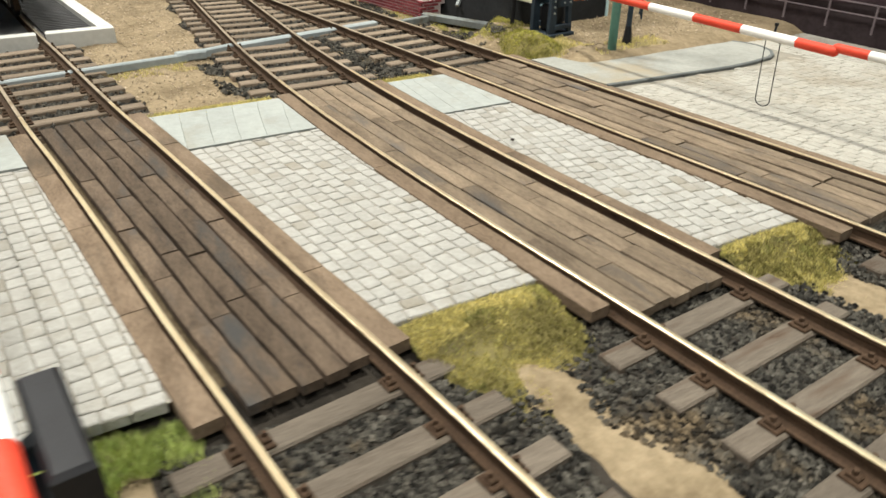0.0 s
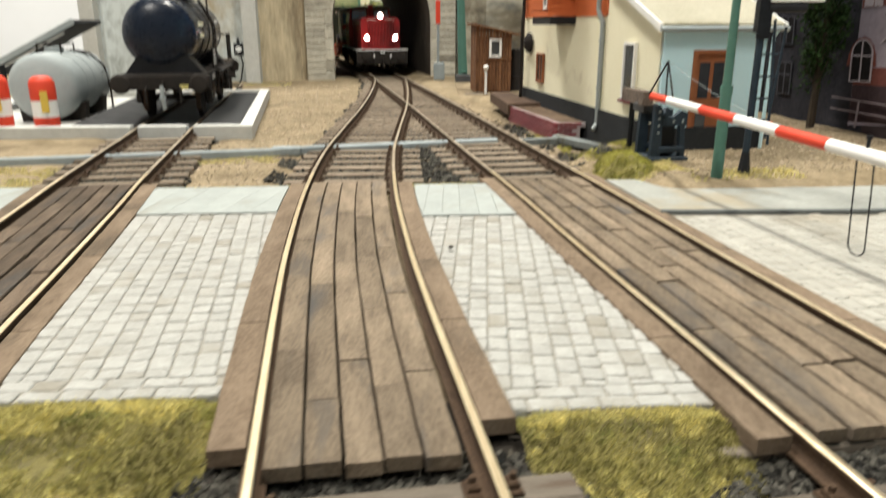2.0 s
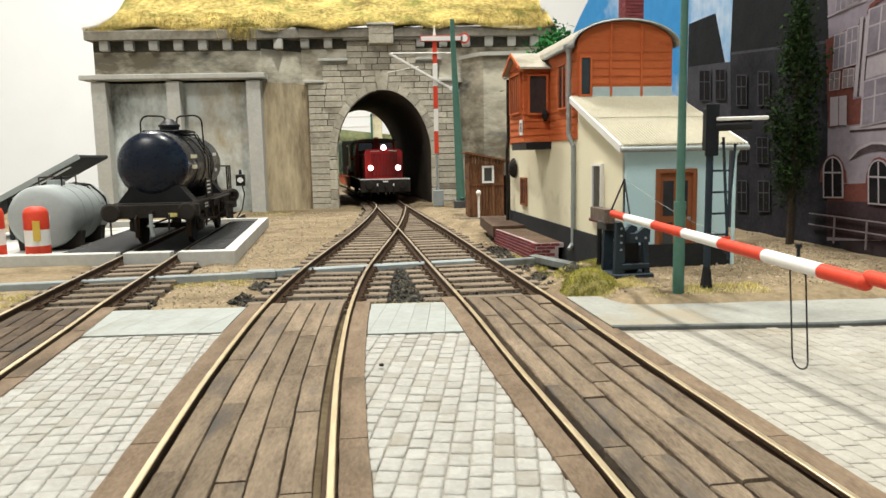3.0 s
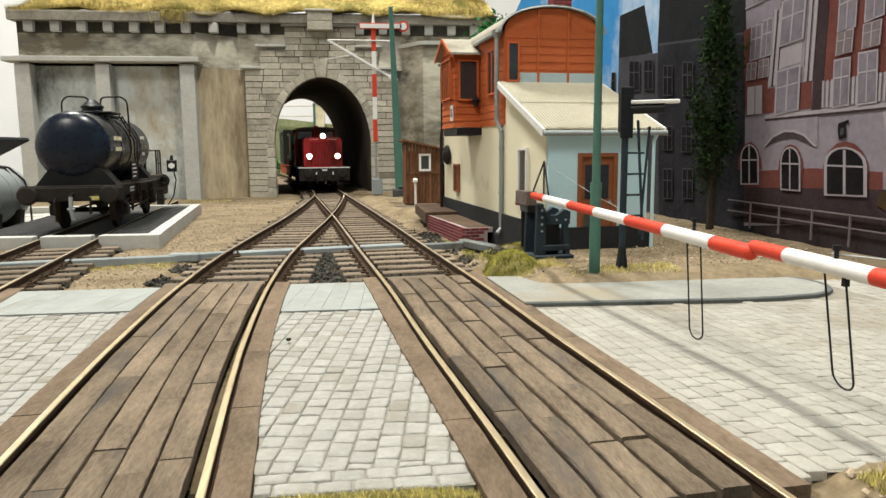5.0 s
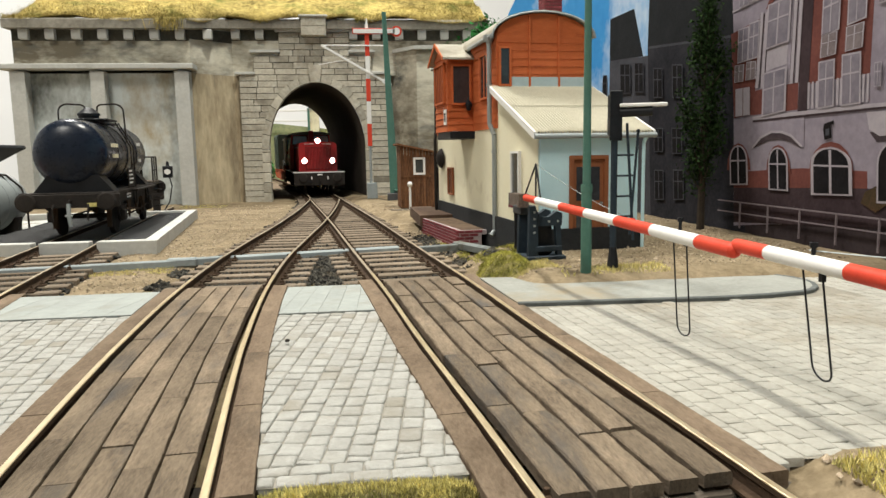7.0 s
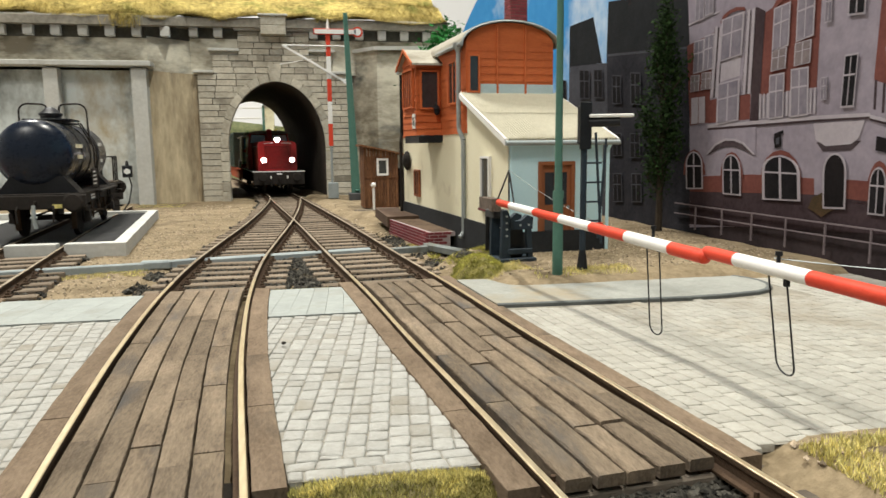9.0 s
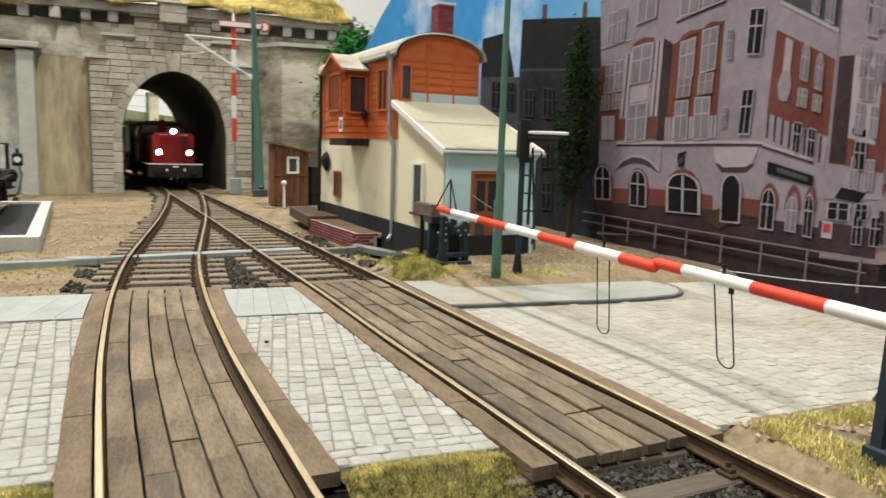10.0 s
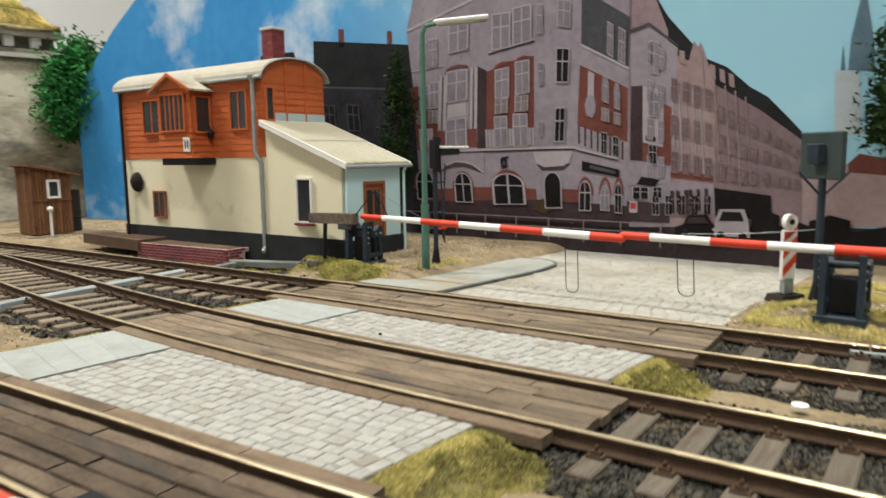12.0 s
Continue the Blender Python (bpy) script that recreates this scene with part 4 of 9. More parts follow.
    part("gutter", Build().cyl((-0.18, -0.2, 2.19), (2.3, -0.2, 2.19), 0.05, n=10), M_ZINC, ob)
    part("downpipe", Build().tube([(2.1, -0.2, 2.17), (2.1, -0.09, 2.05), (2.1, -0.09, 0.0)], 0.035), M_BLUE, ob)
    # upper storey: overlapping boards
    zb, ze, crown = 2.45, 4.50, 4.98
    n = 12
    for i in range(n):
        z0, z1 = zb + (ze - zb) * i / n, zb + (ze - zb) * (i + 1) / n
        part("board", Build().prism([(D0 - 0.026, z0), (D0 + 0.02, z0), (D0 + 0.02, z1), (D0 - 0.014, z1)], "x", -0.01, W + 0.01), M_ORANGE, ob)
        part("board", Build().prism([(-0.026, z0), (0.02, z0), (0.02, z1), (-0.014, z1)], "y", D0, D1), M_ORANGE, ob)
    part("upper_wall", Build().box(0.02, W, D0 + 0.02, D1, zb, ze), M_ORANGE, ob, "orange boarded upper storey")
    arc = [(W / 2 - (W / 2 + 0.02) * math.cos(math.pi * i / 12), ze + (crown - ze) * math.sin(math.pi * i / 12)) for i in range(13)]
    part("gable_field", Build().prism(arc, "y", D0 - 0.012, D0 + 0.3), M_ORANGE, ob)
    for x in (0.72, 1.42):
        part("gable_batten", Build().box(x, x + 0.05, D0 - 0.06, D0 - 0.01, 3.36, 4.93), M_ORANGE, ob)
    part("flashing", Build().box(0.3, W, D0 - 0.05, D0 - 0.015, 3.3, 3.58), mat("pale_blue_flashing", (0.36, 0.46, 0.48), (0.48, 0.58, 0.60), 1.5, 0.5, bump=0.1), ob, "pale blue metal flashing")
    outer = [(W / 2 - (W / 2 + 0.16) * math.cos(math.pi * i / 14), ze - 0.03 + (crown - ze + 0.09) * math.sin(math.pi * i / 14)) for i in range(15)]
    inner = [(W / 2 - (W / 2 + 0.12) * math.cos(math.pi * i / 14), ze - 0.065 + (crown - ze + 0.09) * math.sin(math.pi * i / 14)) for i in range(14, -1, -1)]
    part("barrel_roof", Build().prism(outer + inner, "y", D0 - 0.1, D1 + 0.1), M_ROOF, ob, "pale grey curved roof")
    rim = [(W / 2 - (W / 2 + e) * math.cos(math.pi * i / 14), ze - 0.05 + (crown - ze + 0.075) * math.sin(math.pi * i / 14)) for e in (0.145,) for i in range(15)]
    part("roof_edge", Build().tube([(x, D0 - 0.11, z) for x, z in rim], 0.022, 6), M_ZINC, ob, "thin grey roof edging")
    # bay towards the track
    bx, b0, b1 = -0.66, 4.85, 6.25
    part("bay_wall", Build().box(bx, 0, b0, b1, 2.45, 4.3), M_ORANGE, ob, "boarded bay overhanging the track side")
    for i in range(11):
        z0, z1 = 2.45 + 1.85 * i / 11, 2.45 + 1.85 * (i + 1) / 11
        b = Build().prism([(bx - 0.03, z0), (bx + 0.01, z0), (bx + 0.01, z1), (bx - 0.008, z1)], "y", b0 - 0.02, b1 + 0.02)
        b.prism([(b0 - 0.03, z0), (b0 + 0.01, z0), (b0 + 0.01, z1), (b0 - 0.008, z1)], "x", bx - 0.02, 0)
        part("board", b, M_ORANGE, ob)
    bm = (b0 + b1) / 2
    ped = [(b0 - 0.06, 4.28), (b1 + 0.06, 4.28), (bm, 4.62)]
    part("bay_pediment", Build().prism(ped, "x", bx - 0.05, 0.1), M_ORANGE, ob)
    for e in (b0 - 0.2, b1 + 0.2):
        part("bay_roof", Build().prism([(bm, 4.63), (e, 4.20), (e, 4.25), (bm, 4.69)], "x", bx - 0.16, 0.45), M_ROOF, ob, "pale grey gabled bay roof")
        part("bay_verge", Build().prism([(bm, 4.61), (e, 4.18), (e, 4.26), (bm, 4.70)], "x", bx - 0.19, bx - 0.16), M_ORANGE, ob)
    lm = part("wall_lamp", Build().lathe([(0.02, 0.0), (0.06, 0.03), (0.09, 0.14), (0.1, 0.16), (0.03, 0.26)], (bx + 0.5, b0 - 0.14, 2.95), n=10), M_BLACK, ob, "small dark wall lantern")
    part("bracket", Build().tube([(bx + 0.5, b0 - 0.14, 3.2), (bx + 0.5, b0 - 0.1, 3.28), (bx + 0.5, b0, 3.25)], 0.015), M_BLACK, lm)
    part("bay_beam", Build().box(bx + 0.02, 0, b0 - 0.1, b1, 2.26, 2.45, 0.01), M_BLACK, ob, "black beam below the bay")

    def window(parent, side, a0, a1, z0, z1, mid=1, frame=M_DOOR, at=0.0):
        """side: 'w' on the track side, 'f' on the gable."""
        def bx_(u0, u1, w0, w1, d0, d1):
            return Build().box(at - d1, at - d0, u0, u1, w0, w1) if side == "w" else Build().box(u0, u1, at - d1, at - d0, w0, w1)
        o = part("window", bx_(a0, a1, z0, z1, 0.0, 0.035), M_GLASS, parent, "dark glazed window")
        fw = 0.045
        for u0, u1, w0, w1 in ((a0 - fw, a0, z0 - fw, z1 + fw), (a1, a1 + fw, z0 - fw, z1 + fw), (a0, a1, z1, z1 + fw), (a0, a1, z0 - fw, z0)):
            part("window_frame", bx_(u0, u1, w0, w1, 0.0, 0.07), frame, o)
        for i in range(mid):
            u = a0 + (a1 - a0) * (i + 1) / (mid + 1)
            part("glazing_bar", bx_(u - 0.018, u + 0.018, z0, z1, 0.03, 0.055), frame, o)
        return o
    window(ob, "f", 0.06, 0.26, 3.42, 4.2, 0, M_ORANGE, D0 - 0.02)
    window(ob, "w", b0 + 0.2, b1 - 0.2, 3.2, 4.12, 4, M_ORANGE, bx - 0.02)
    window(ob, "f", bx + 0.12, -0.12, 3.15, 4.05, 0, M_ORANGE, b0 - 0.02)
    window(ob, "w", 3.35, 3.95, 3.2, 4.15, 1, M_ORANGE, -0.02)
    window(ob, "w", 7.1, 7.9, 3.2, 4.1, 1, M_ORANGE, -0.02)
    window(ob, "w", 7.15, 7.65, 0.75, 1.45, 1, M_DOOR, 0.0)
    window(ob, "w", 1.15, 1.6, 0.85, 1.88, 0, M_WHITE, 0.0)
    part("window_sill", Build().box(-0.1, 0.0, 1.05, 1.7, 0.74, 0.8, 0.01), M_BRICK, ob)
    part("notice_board", Build().box(bx - 0.05, bx - 0.03, b0 + 0.05, b0 + 0.32, 2.62, 3.0), M_WHITE, ob, "small white notice with dark marks")
    for i in range(2):
        part("notice_mark", Build().box(bx - 0.056, bx - 0.05, b0 + 0.1 + 0.1 * i, b0 + 0.15 + 0.1 * i, 2.7, 2.92), M_BLACK, ob)
    dp = [(-0.12, 3.0, 4.46), (-0.12, 3.0, 2.55), (-0.05, 2.88, 2.3), (-0.05, 2.88, 0.12), (-0.16, 2.82, 0.0)]
    part("downpipe", Build().tube(dp, 0.055, 10), M_ZINC, ob, "grey zinc downpipe")
    part("hopper_head", Build().lathe([(0.05, -0.14), (0.07, -0.08), (0.13, 0.02), (0.13, 0.08), (0.02, 0.09)], (-0.12, 3.0, 4.44), n=14), M_ZINC, ob, "grey funnel at the top of the pipe", smooth=True)
    for z in (0.9, 1.9, 3.4):
        part("pipe_clip", Build().cyl((-0.05 if z < 2.3 else -0.12, 2.88 if z < 2.3 else 3.0, z), (-0.05 if z < 2.3 else -0.12, 2.88 if z < 2.3 else 3.0, z + 0.05), 0.07, n=10), M_ZINC, ob)
    part("gutter", Build().cyl((-0.15, D0 - 0.1, 4.46), (-0.15, b0 - 0.15, 4.46), 0.05, n=8), M_ZINC, ob)
    part("gutter", Build().cyl((-0.15, b1 + 0.15, 4.46), (-0.15, D1, 4.46), 0.05, n=8), M_ZINC, ob)
    part("downpipe", Build().tube([(-0.1, 9.0, 4.4), (-0.1, 9.0, 2.6), (-0.16, 8.9, 2.3), (-0.16, 8.9, 0.0)], 0.05, 8), M_FRAME, ob, "dark rusty downpipe")
    part("crossing_bell", Build().lathe([(0.02, 0.16), (0.16, 0.14), (0.27, 0.06), (0.3, 0.0), (0.27, -0.02)], (-0.06, 8.45, 1.75), (-1, 0, 0), 18), M_FRAME, ob, "dark round bell on the track-side wall", smooth=True)
    ch = part("chimney", Build().box(1.1, 1.54, 4.6, 5.04, 4.0, 6.0), M_MORTAR, ob, "red brick chimney")
    ch.location = (0.53 * S, -0.5 * S, 0)
    z = 4.16
    k = 0
    while z < 6.0:
        for sx in range(2):
            off = 0.0 if k % 2 else 0.11
            x0 = 1.1 + 0.22 * sx
            part("brick", Build().box(max(1.09, x0 - off + 0.006), min(1.55, x0 + 0.22 - off + (0.11 if sx and off else 0) - 0.006), 4.585, 4.7, z, z + 0.068, 0.006), M_BRICK, ch)
            part("brick", Build().box(1.085, 1.2, 4.6 + 0.22 * sx + 0.006, 4.6 + 0.22 * sx + 0.214, z, z + 0.068, 0.006), M_BRICK, ch)
        z += 0.08
        k += 1
    part("chimney_cap", Build().box(1.06, 1.58, 4.56, 5.08, 6.0, 6.07, 0.01), M_CONCRETE, ch)


house()


def platform():
    ob = thing("brick_platform", 12.47, 16.05, 0, 5.5, "low purple-red brick loading platform with a worn sandy top", "platform")
    xf, xr, x1, y0, y1 = -0.745, -0.94, -0.07, 3.5, 7.25
    skew = math.atan2(xf - xr, y1 - y0)
    top = [(xf + 0.08, y0 + 0.08), (xr + 0.08, y1), (x1, y1), (x1, y0 + 0.08)]
    part("platform_top", Build().prism(top, "z", 0.12, 0.222), mat("worn_sandy_top", (0.085, 0.055, 0.036), (0.20, 0.14, 0.092), 1.4, 0.92, bump=0.6, spread=0.15, stain=((0.11, 0.06, 0.04), 1.0, 0.54)), ob)
    joint = mat("pale_brick_joint", (0.36, 0.30, 0.30), (0.52, 0.46, 0.46), 3.0, 0.95)
    core = [(xf + 0.004, y0 + 0.004), (xr + 0.004, y1), (x1, y1), (x1, y0 + 0.45), (-0.2, y0 + 0.45), (-0.2, y0 + 0.004)]
    part("core", Build().prism(core, "z", -0.45, 0.12), joint, ob)
    part("edge_bed", Build().prism([(xf + 0.004, y0 + 0.004), (xr + 0.004, y1), (xr + 0.08, y1), (xf + 0.08, y0 + 0.08), (x1, y0 + 0.08), (x1, y0 + 0.004)], "z", 0.12, 0.228), joint, ob)
    slab = [(xr - 0.07, y1 - 0.12), (-0.70, 10.6), (0.0, 10.6), (0.0, y1 - 0.12)]
    part("upper_slab", Build().prism(slab, "z", 0.0, 0.31), mat("dark_brown_slab", (0.06, 0.035, 0.024), (0.14, 0.095, 0.065), 1.2, 0.9, bump=0.5), ob, "dark brown ramp slab on the far end")
    bw = mesh_of("brick", Build().box(-0.008, 0.10, 0.011, 0.219, 0.009, 0.070, 0.006), M_BRICK)
    bf = mesh_of("brick", Build().box(0.011, 0.219, -0.008, 0.10, 0.009, 0.070, 0.006), M_BRICK)
    for c in range(6):
        z, off = -0.238 + 0.079 * c, 0.115 * (c % 2)
        for i in range(16):
            d = off + 0.23 * i
            o = new("brick", bw)
            o.parent = ob
            o.matrix_basis = pose((xf - d * math.sin(skew)) * S, (y0 + d * math.cos(skew)) * S, z * S, rz=math.degrees(skew))
        for i in range(3 if c == 5 else 2):
            o = new("brick", bf)
            o.parent = ob
            o.matrix_basis = pose((xf + 0.115 - off + 0.225 * i - 0.1) * S, y0 * S, z * S)


platform()


def hut():
    ob = thing("wooden_hut", 10.72, 30.25, 0.0, 3, "small brown boarded hut with a sloping roof beside the track", "hut")
    part("frame", Build().box(0.03, 1.3, 0.03, 1.2, 0, 2.0), M_BROWN, ob)
    n = 11
    for i in range(n):
        x = 1.33 * i / n
        top = 2.36 - 0.28 * i / n
        part("board", Build().box(x + 0.008, x + 1.33 / n - 0.008, -0.012, 0.03, 0, top, 0.006), M_BROWN, ob)
    for i in range(8):
        y = 1.2 * i / 8
        part("board", Build().box(-0.012, 0.03, y + 0.006, y + 0.144, 0, 2.36, 0.006), M_BROWN, ob)
    part("cover_strip", Build().box(0.0, 1.33, -0.035, -0.012, 1.17, 1.24), M_BROWN, ob)
    part("roof", Build().prism([(-0.14, 2.40), (1.62, 2.03), (1.62, 2.09), (-0.14, 2.47)], "y", -0.16, 1.32), M_BROWN, ob, "thin brown board roof")
    w = part("window", Build().box(0.56, 0.86, -0.03, -0.012, 1.34, 1.84), M_GLASS, ob)
    for q in ((0.48, 0.56, 1.26, 1.92), (0.86, 0.94, 1.26, 1.92), (0.56, 0.86, 1.84, 1.92), (0.56, 0.86, 1.26, 1.34)):
        part("window_frame", Build().box(q[0], q[1], -0.06, -0.012, q[2], q[3]), M_WHITE, w)
    ob = thing("marker_post", 11.0, 29.55, 0.0, 0, "white marker post with a round knob on a timber sole", "marker post")
    part("post", Build().cyl((0, 0, 0), (0, 0, 0.85), 0.045, n=10), M_WHITE, ob)
    part("knob", Build().ball((0, 0, 0.93), 0.1, 8), M_WHITE, ob, smooth=True)
    part("sole", Build().box(-0.75, 0.12, -0.2, 0.2, -0.1, 0.0, 0.01), M_SLEEPER, ob)
    # Drum shape stands in for an unidentified dark object beside the hut.
    ob = thing("oil_drum", 12.35, 31.1, -0.02, 0, "black drum-shaped stand-in for dark equipment between the hut and the house", "drum")
    part("drum", Build().lathe([(0.3, 0.0), (0.3, 0.5), (0.32, 0.52), (0.3, 0.54), (0.3, 1.5), (0.27, 1.54), (0.02, 1.54)], (0, 0, 0), n=18), M_FRAME, ob, smooth=True)


hut()

# ---- printed backdrop: a thin bent board with a street scene in flat layers ----
def flat(name, c1, c2, scale=1.2, rough=0.55):
    return mat(name, c1, c2, scale, 0.8, bump=0.02, fine=9, spread=0.17, spec=0.06)


P_FACADE = flat("print_facade", (0.185, 0.16, 0.195), (0.30, 0.265, 0.31), 0.6)
P_ROW = flat("print_row", (0.20, 0.145, 0.165), (0.31, 0.235, 0.26), 0.8)
P_ROW2 = flat("print_row_b", (0.21, 0.15, 0.158), (0.33, 0.245, 0.25), 0.8)
P_BRICK = flat("print_brick", (0.10, 0.036, 0.031), (0.18, 0.066, 0.055))
P_BASE = flat("print_base", (0.026, 0.017, 0.02), (0.066, 0.046, 0.051))
P_SLATE = flat("print_slate", (0.012, 0.013, 0.015), (0.026, 0.0275, 0.03))
P_SLATE2 = flat("print_spire", (0.07, 0.12, 0.16), (0.11, 0.17, 0.22))
P_GREYW = flat("print_grey", (0.04, 0.041, 0.05), (0.08, 0.081, 0.094))
P_GREYD = flat("print_dark_grey", (0.012, 0.012, 0.016), (0.04, 0.04, 0.048))
P_PANE = flat("print_pane", (0.12, 0.108, 0.135), (0.24, 0.215, 0.25), 0.8)
P_PANE_D = flat("print_dark_pane", (0.005, 0.005, 0.006), (0.02, 0.018, 0.02), 2.5)
P_RAIL = flat("print_balustrade", (0.13, 0.105, 0.11), (0.22, 0.185, 0.19), 2.5)
P_SHADE = flat("print_dark", (0.007, 0.006, 0.0065), (0.018, 0.015, 0.016))
P_PANE_R = flat("print_row_pane", (0.085, 0.06, 0.068), (0.165, 0.12, 0.13), 0.8)
P_ROW3 = flat("print_row_c", (0.13, 0.093, 0.105), (0.215, 0.16, 0.175), 0.8)
P_TRIM_R = flat("print_row_trim", (0.205, 0.15, 0.16), (0.30, 0.225, 0.235), 0.8)
P_VAN = flat("print_van", (0.24, 0.215, 0.235), (0.33, 0.30, 0.32), 1.5)
P_ARCH = flat("print_arch_shade", (0.03, 0.022, 0.025), (0.085, 0.065, 0.072), 1.5)
P_FRAME = flat("print_frame", (0.285, 0.255, 0.285), (0.385, 0.35, 0.38))
P_RED = flat("print_red", (0.30, 0.04, 0.035), (0.40, 0.07, 0.055))
P_SHRUB = flat("print_shrub", (0.02, 0.025, 0.014), (0.09, 0.05, 0.028), 4.0)
P_POST = flat("print_railing", (0.15, 0.12, 0.13), (0.22, 0.185, 0.195))
P_FAR = flat("print_far", (0.32, 0.38, 0.42), (0.42, 0.48, 0.52))
P_STREET = flat("print_street", (0.024, 0.018, 0.0195), (0.052, 0.04, 0.043))


def sky_material():
    """Printed sky: deep blue with clouds at one end, pale turquoise at the other."""
    m = mat("print_sky", (0.035, 0.22, 0.55), (0.075, 0.33, 0.66), 0.25, 0.8, bump=0.0, spec=0.06, stain=((0.70, 0.76, 0.80), 0.12, 0.52))
    nt = m.node_tree
    bsdf = nt.nodes["Principled BSDF"]
    old = bsdf.inputs["Base Color"].links[0].from_socket
    geo, sep, rng_, mix = (nt.nodes.new(k) for k in ("ShaderNodeNewGeometry", "ShaderNodeSeparateXYZ", "ShaderNodeMapRange", "ShaderNodeMix"))
    nt.links.new(geo.outputs["Position"], sep.inputs[0])
    rng_.inputs["From Min"].default_value, rng_.inputs["From Max"].default_value = 24 * S, 13 * S
    rng_.inputs["To Max"].default_value = 0.86
    nt.links.new(sep.outputs["Y"], rng_.inputs["Value"])
    mix.data_type = "RGBA"
    nt.links.new(old, mix.inputs["A"])
    mix.inputs["B"].default_value = (0.32, 0.56, 0.66, 1)
    nt.links.new(rng_.outputs["Result"], mix.inputs["Factor"])
    nt.links.new(mix.outputs["Result"], bsdf.inputs["Base Color"])
    return m


BACKDROP = thing("backdrop", 18.355, 0, 0, 2.0, "curved printed board with a street of old town houses under a blue sky", "backdrop", kind="structure")


def sky_board():
    line = [(0.0, -8.0), (0.0, 26.0), (-0.25, 28.6), (-0.7, 31.2), (-1.4, 34.0), (-2.0, 36.4)]
    top = [13.0, 13.0, 12.0, 10.3, 8.0, 5.6]
    b = Build()
    vs = []
    for (x, y), z in zip(line, top):
        vs += [(x, y, -0.3), (x, y, z), (x + 0.08, y, z), (x + 0.08, y, -0.3)]
    fs = []
    for i in range(len(line) - 1):
        fs += [(4 * i + j, 4 * i + (j + 1) % 4, 4 * i + 4 + (j + 1) % 4, 4 * i + 4 + j) for j in range(4)]
    fs += [(3, 2, 1, 0), tuple(4 * (len(line) - 1) + j for j in range(4))]
    b.add(vs, fs)
    part("sky_board", b, sky_material(), BACKDROP, "bright blue printed sky with white clouds")


sky_board()


def sheet(name, layer, material, *pts):
    part(name, Build().prism(list(pts), "x", -0.004 * layer - 0.004, -0.004 * layer + 0.002), material, BACKDROP)


def window_at(a, b, c, d, material, arch, trim=None):
    """A printed window: frame, pane and bars; corners from the top left, turning clockwise."""
    def lerp(u, v):
        t = (a[0] + (b[0] - a[0]) * u, a[1] + (b[1] - a[1]) * u)
        e = (d[0] + (c[0] - d[0]) * u, d[1] + (c[1] - d[1]) * u)
        return (t[0] + (e[0] - t[0]) * v, t[1] + (e[1] - t[1]) * v)

    trim = trim or P_FRAME

    def quad(u0, v0, u1, v1):
        if arch and v0 < 0.01:
            k = [lerp((u0 + u1) / 2 - (u1 - u0) / 2 * math.cos(math.pi * i / 8), v0 + (0.34 - v0) * (1 - math.sin(math.pi * i / 8))) for i in range(9)]
            return k + [lerp(u1, v1), lerp(u0, v1)]
        return [lerp(u0, v0), lerp(u1, v0), lerp(u1, v1), lerp(u0, v1)]
    o = part("window", Build().prism(quad(-0.09, -0.04, 1.09, 1.04), "x", -0.050, -0.046), trim, BACKDROP)
    part("pane", Build().prism(quad(0, 0, 1, 1), "x", -0.054, -0.05), material, o)
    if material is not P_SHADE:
        part("glazing_bar", Build().prism(quad(0.465, 0.02, 0.535, 1), "x", -0.058, -0.054).prism(quad(0, 0.36, 1, 0.4), "x", -0.0585, -0.054), trim, o)


sheet("roof", 1, P_SLATE, (28.27, 6.34), (24.22, 6.29), (23.53, 4.81), (27.54, 5.08))
sheet("house_front", 1, P_GREYW, (28.79, 5.23), (23.15, 4.77), (22.59, -0.01), (28.49, -0.57))
sheet("roof", 2, P_SLATE, (23.15, 6.55), (18.4, 5.93), (18.4, 4.59), (23.2, 4.99))
sheet("house_front", 2, P_GREYD, (23.2, 4.99), (18.2, 4.57), (17.9, 0.11), (22.75, -0.17))
sheet("eave", 3, P_GREYW, (23.2, 5.03), (18.7, 4.65), (18.7, 4.59), (23.2, 4.96))
sheet("chimney", 2, P_BRICK, (21.9, 6.8), (21.65, 6.77), (21.65, 6.2), (21.9, 6.2))
sheet("chimney", 2, P_BRICK, (19.7, 6.5), (19.5, 6.48), (19.5, 6.0), (19.7, 6.0))
window_at((26.98, 4.6), (26.28, 4.52), (26.24, 3.88), (26.95, 3.93), P_PANE_D, 0, P_GREYW)
window_at((25.09, 4.75), (24.4, 4.67), (24.34, 3.82), (25.03, 3.87), P_PANE_D, 0, P_GREYW)
window_at((23.99, 4.65), (23.44, 4.59), (23.38, 3.77), (23.93, 3.82), P_PANE_D, 0, P_GREYW)
window_at((22.69, 4.34), (22.2, 4.28), (22.14, 3.52), (22.63, 3.55), P_PANE_D, 0, P_GREYW)
window_at((21.54, 4.3), (21.04, 4.24), (20.98, 3.43), (21.48, 3.47), P_PANE_D, 0, P_GREYW)
window_at((22.57, 2.65), (22.08, 2.64), (22.03, 2.02), (22.52, 2.02), P_PANE_D, 0, P_GREYW)
window_at((21.48, 2.62), (20.98, 2.6), (20.93, 1.97), (21.43, 1.97), P_PANE_D, 0, P_GREYW)
window_at((22.48, 1.46), (21.99, 1.47), (21.93, 0.69), (22.42, 0.66), P_PANE_D, 0, P_GREYW)
window_at((21.33, 1.49), (20.83, 1.5), (20.78, 0.76), (21.27, 0.73), P_PANE_D, 0, P_GREYW)
sheet("house_front", 3, P_ROW, (11.48, 0.71), (11.61, 6.87), (11.07, 6.65), (10.59, 5.47), (10.46, 0.76))
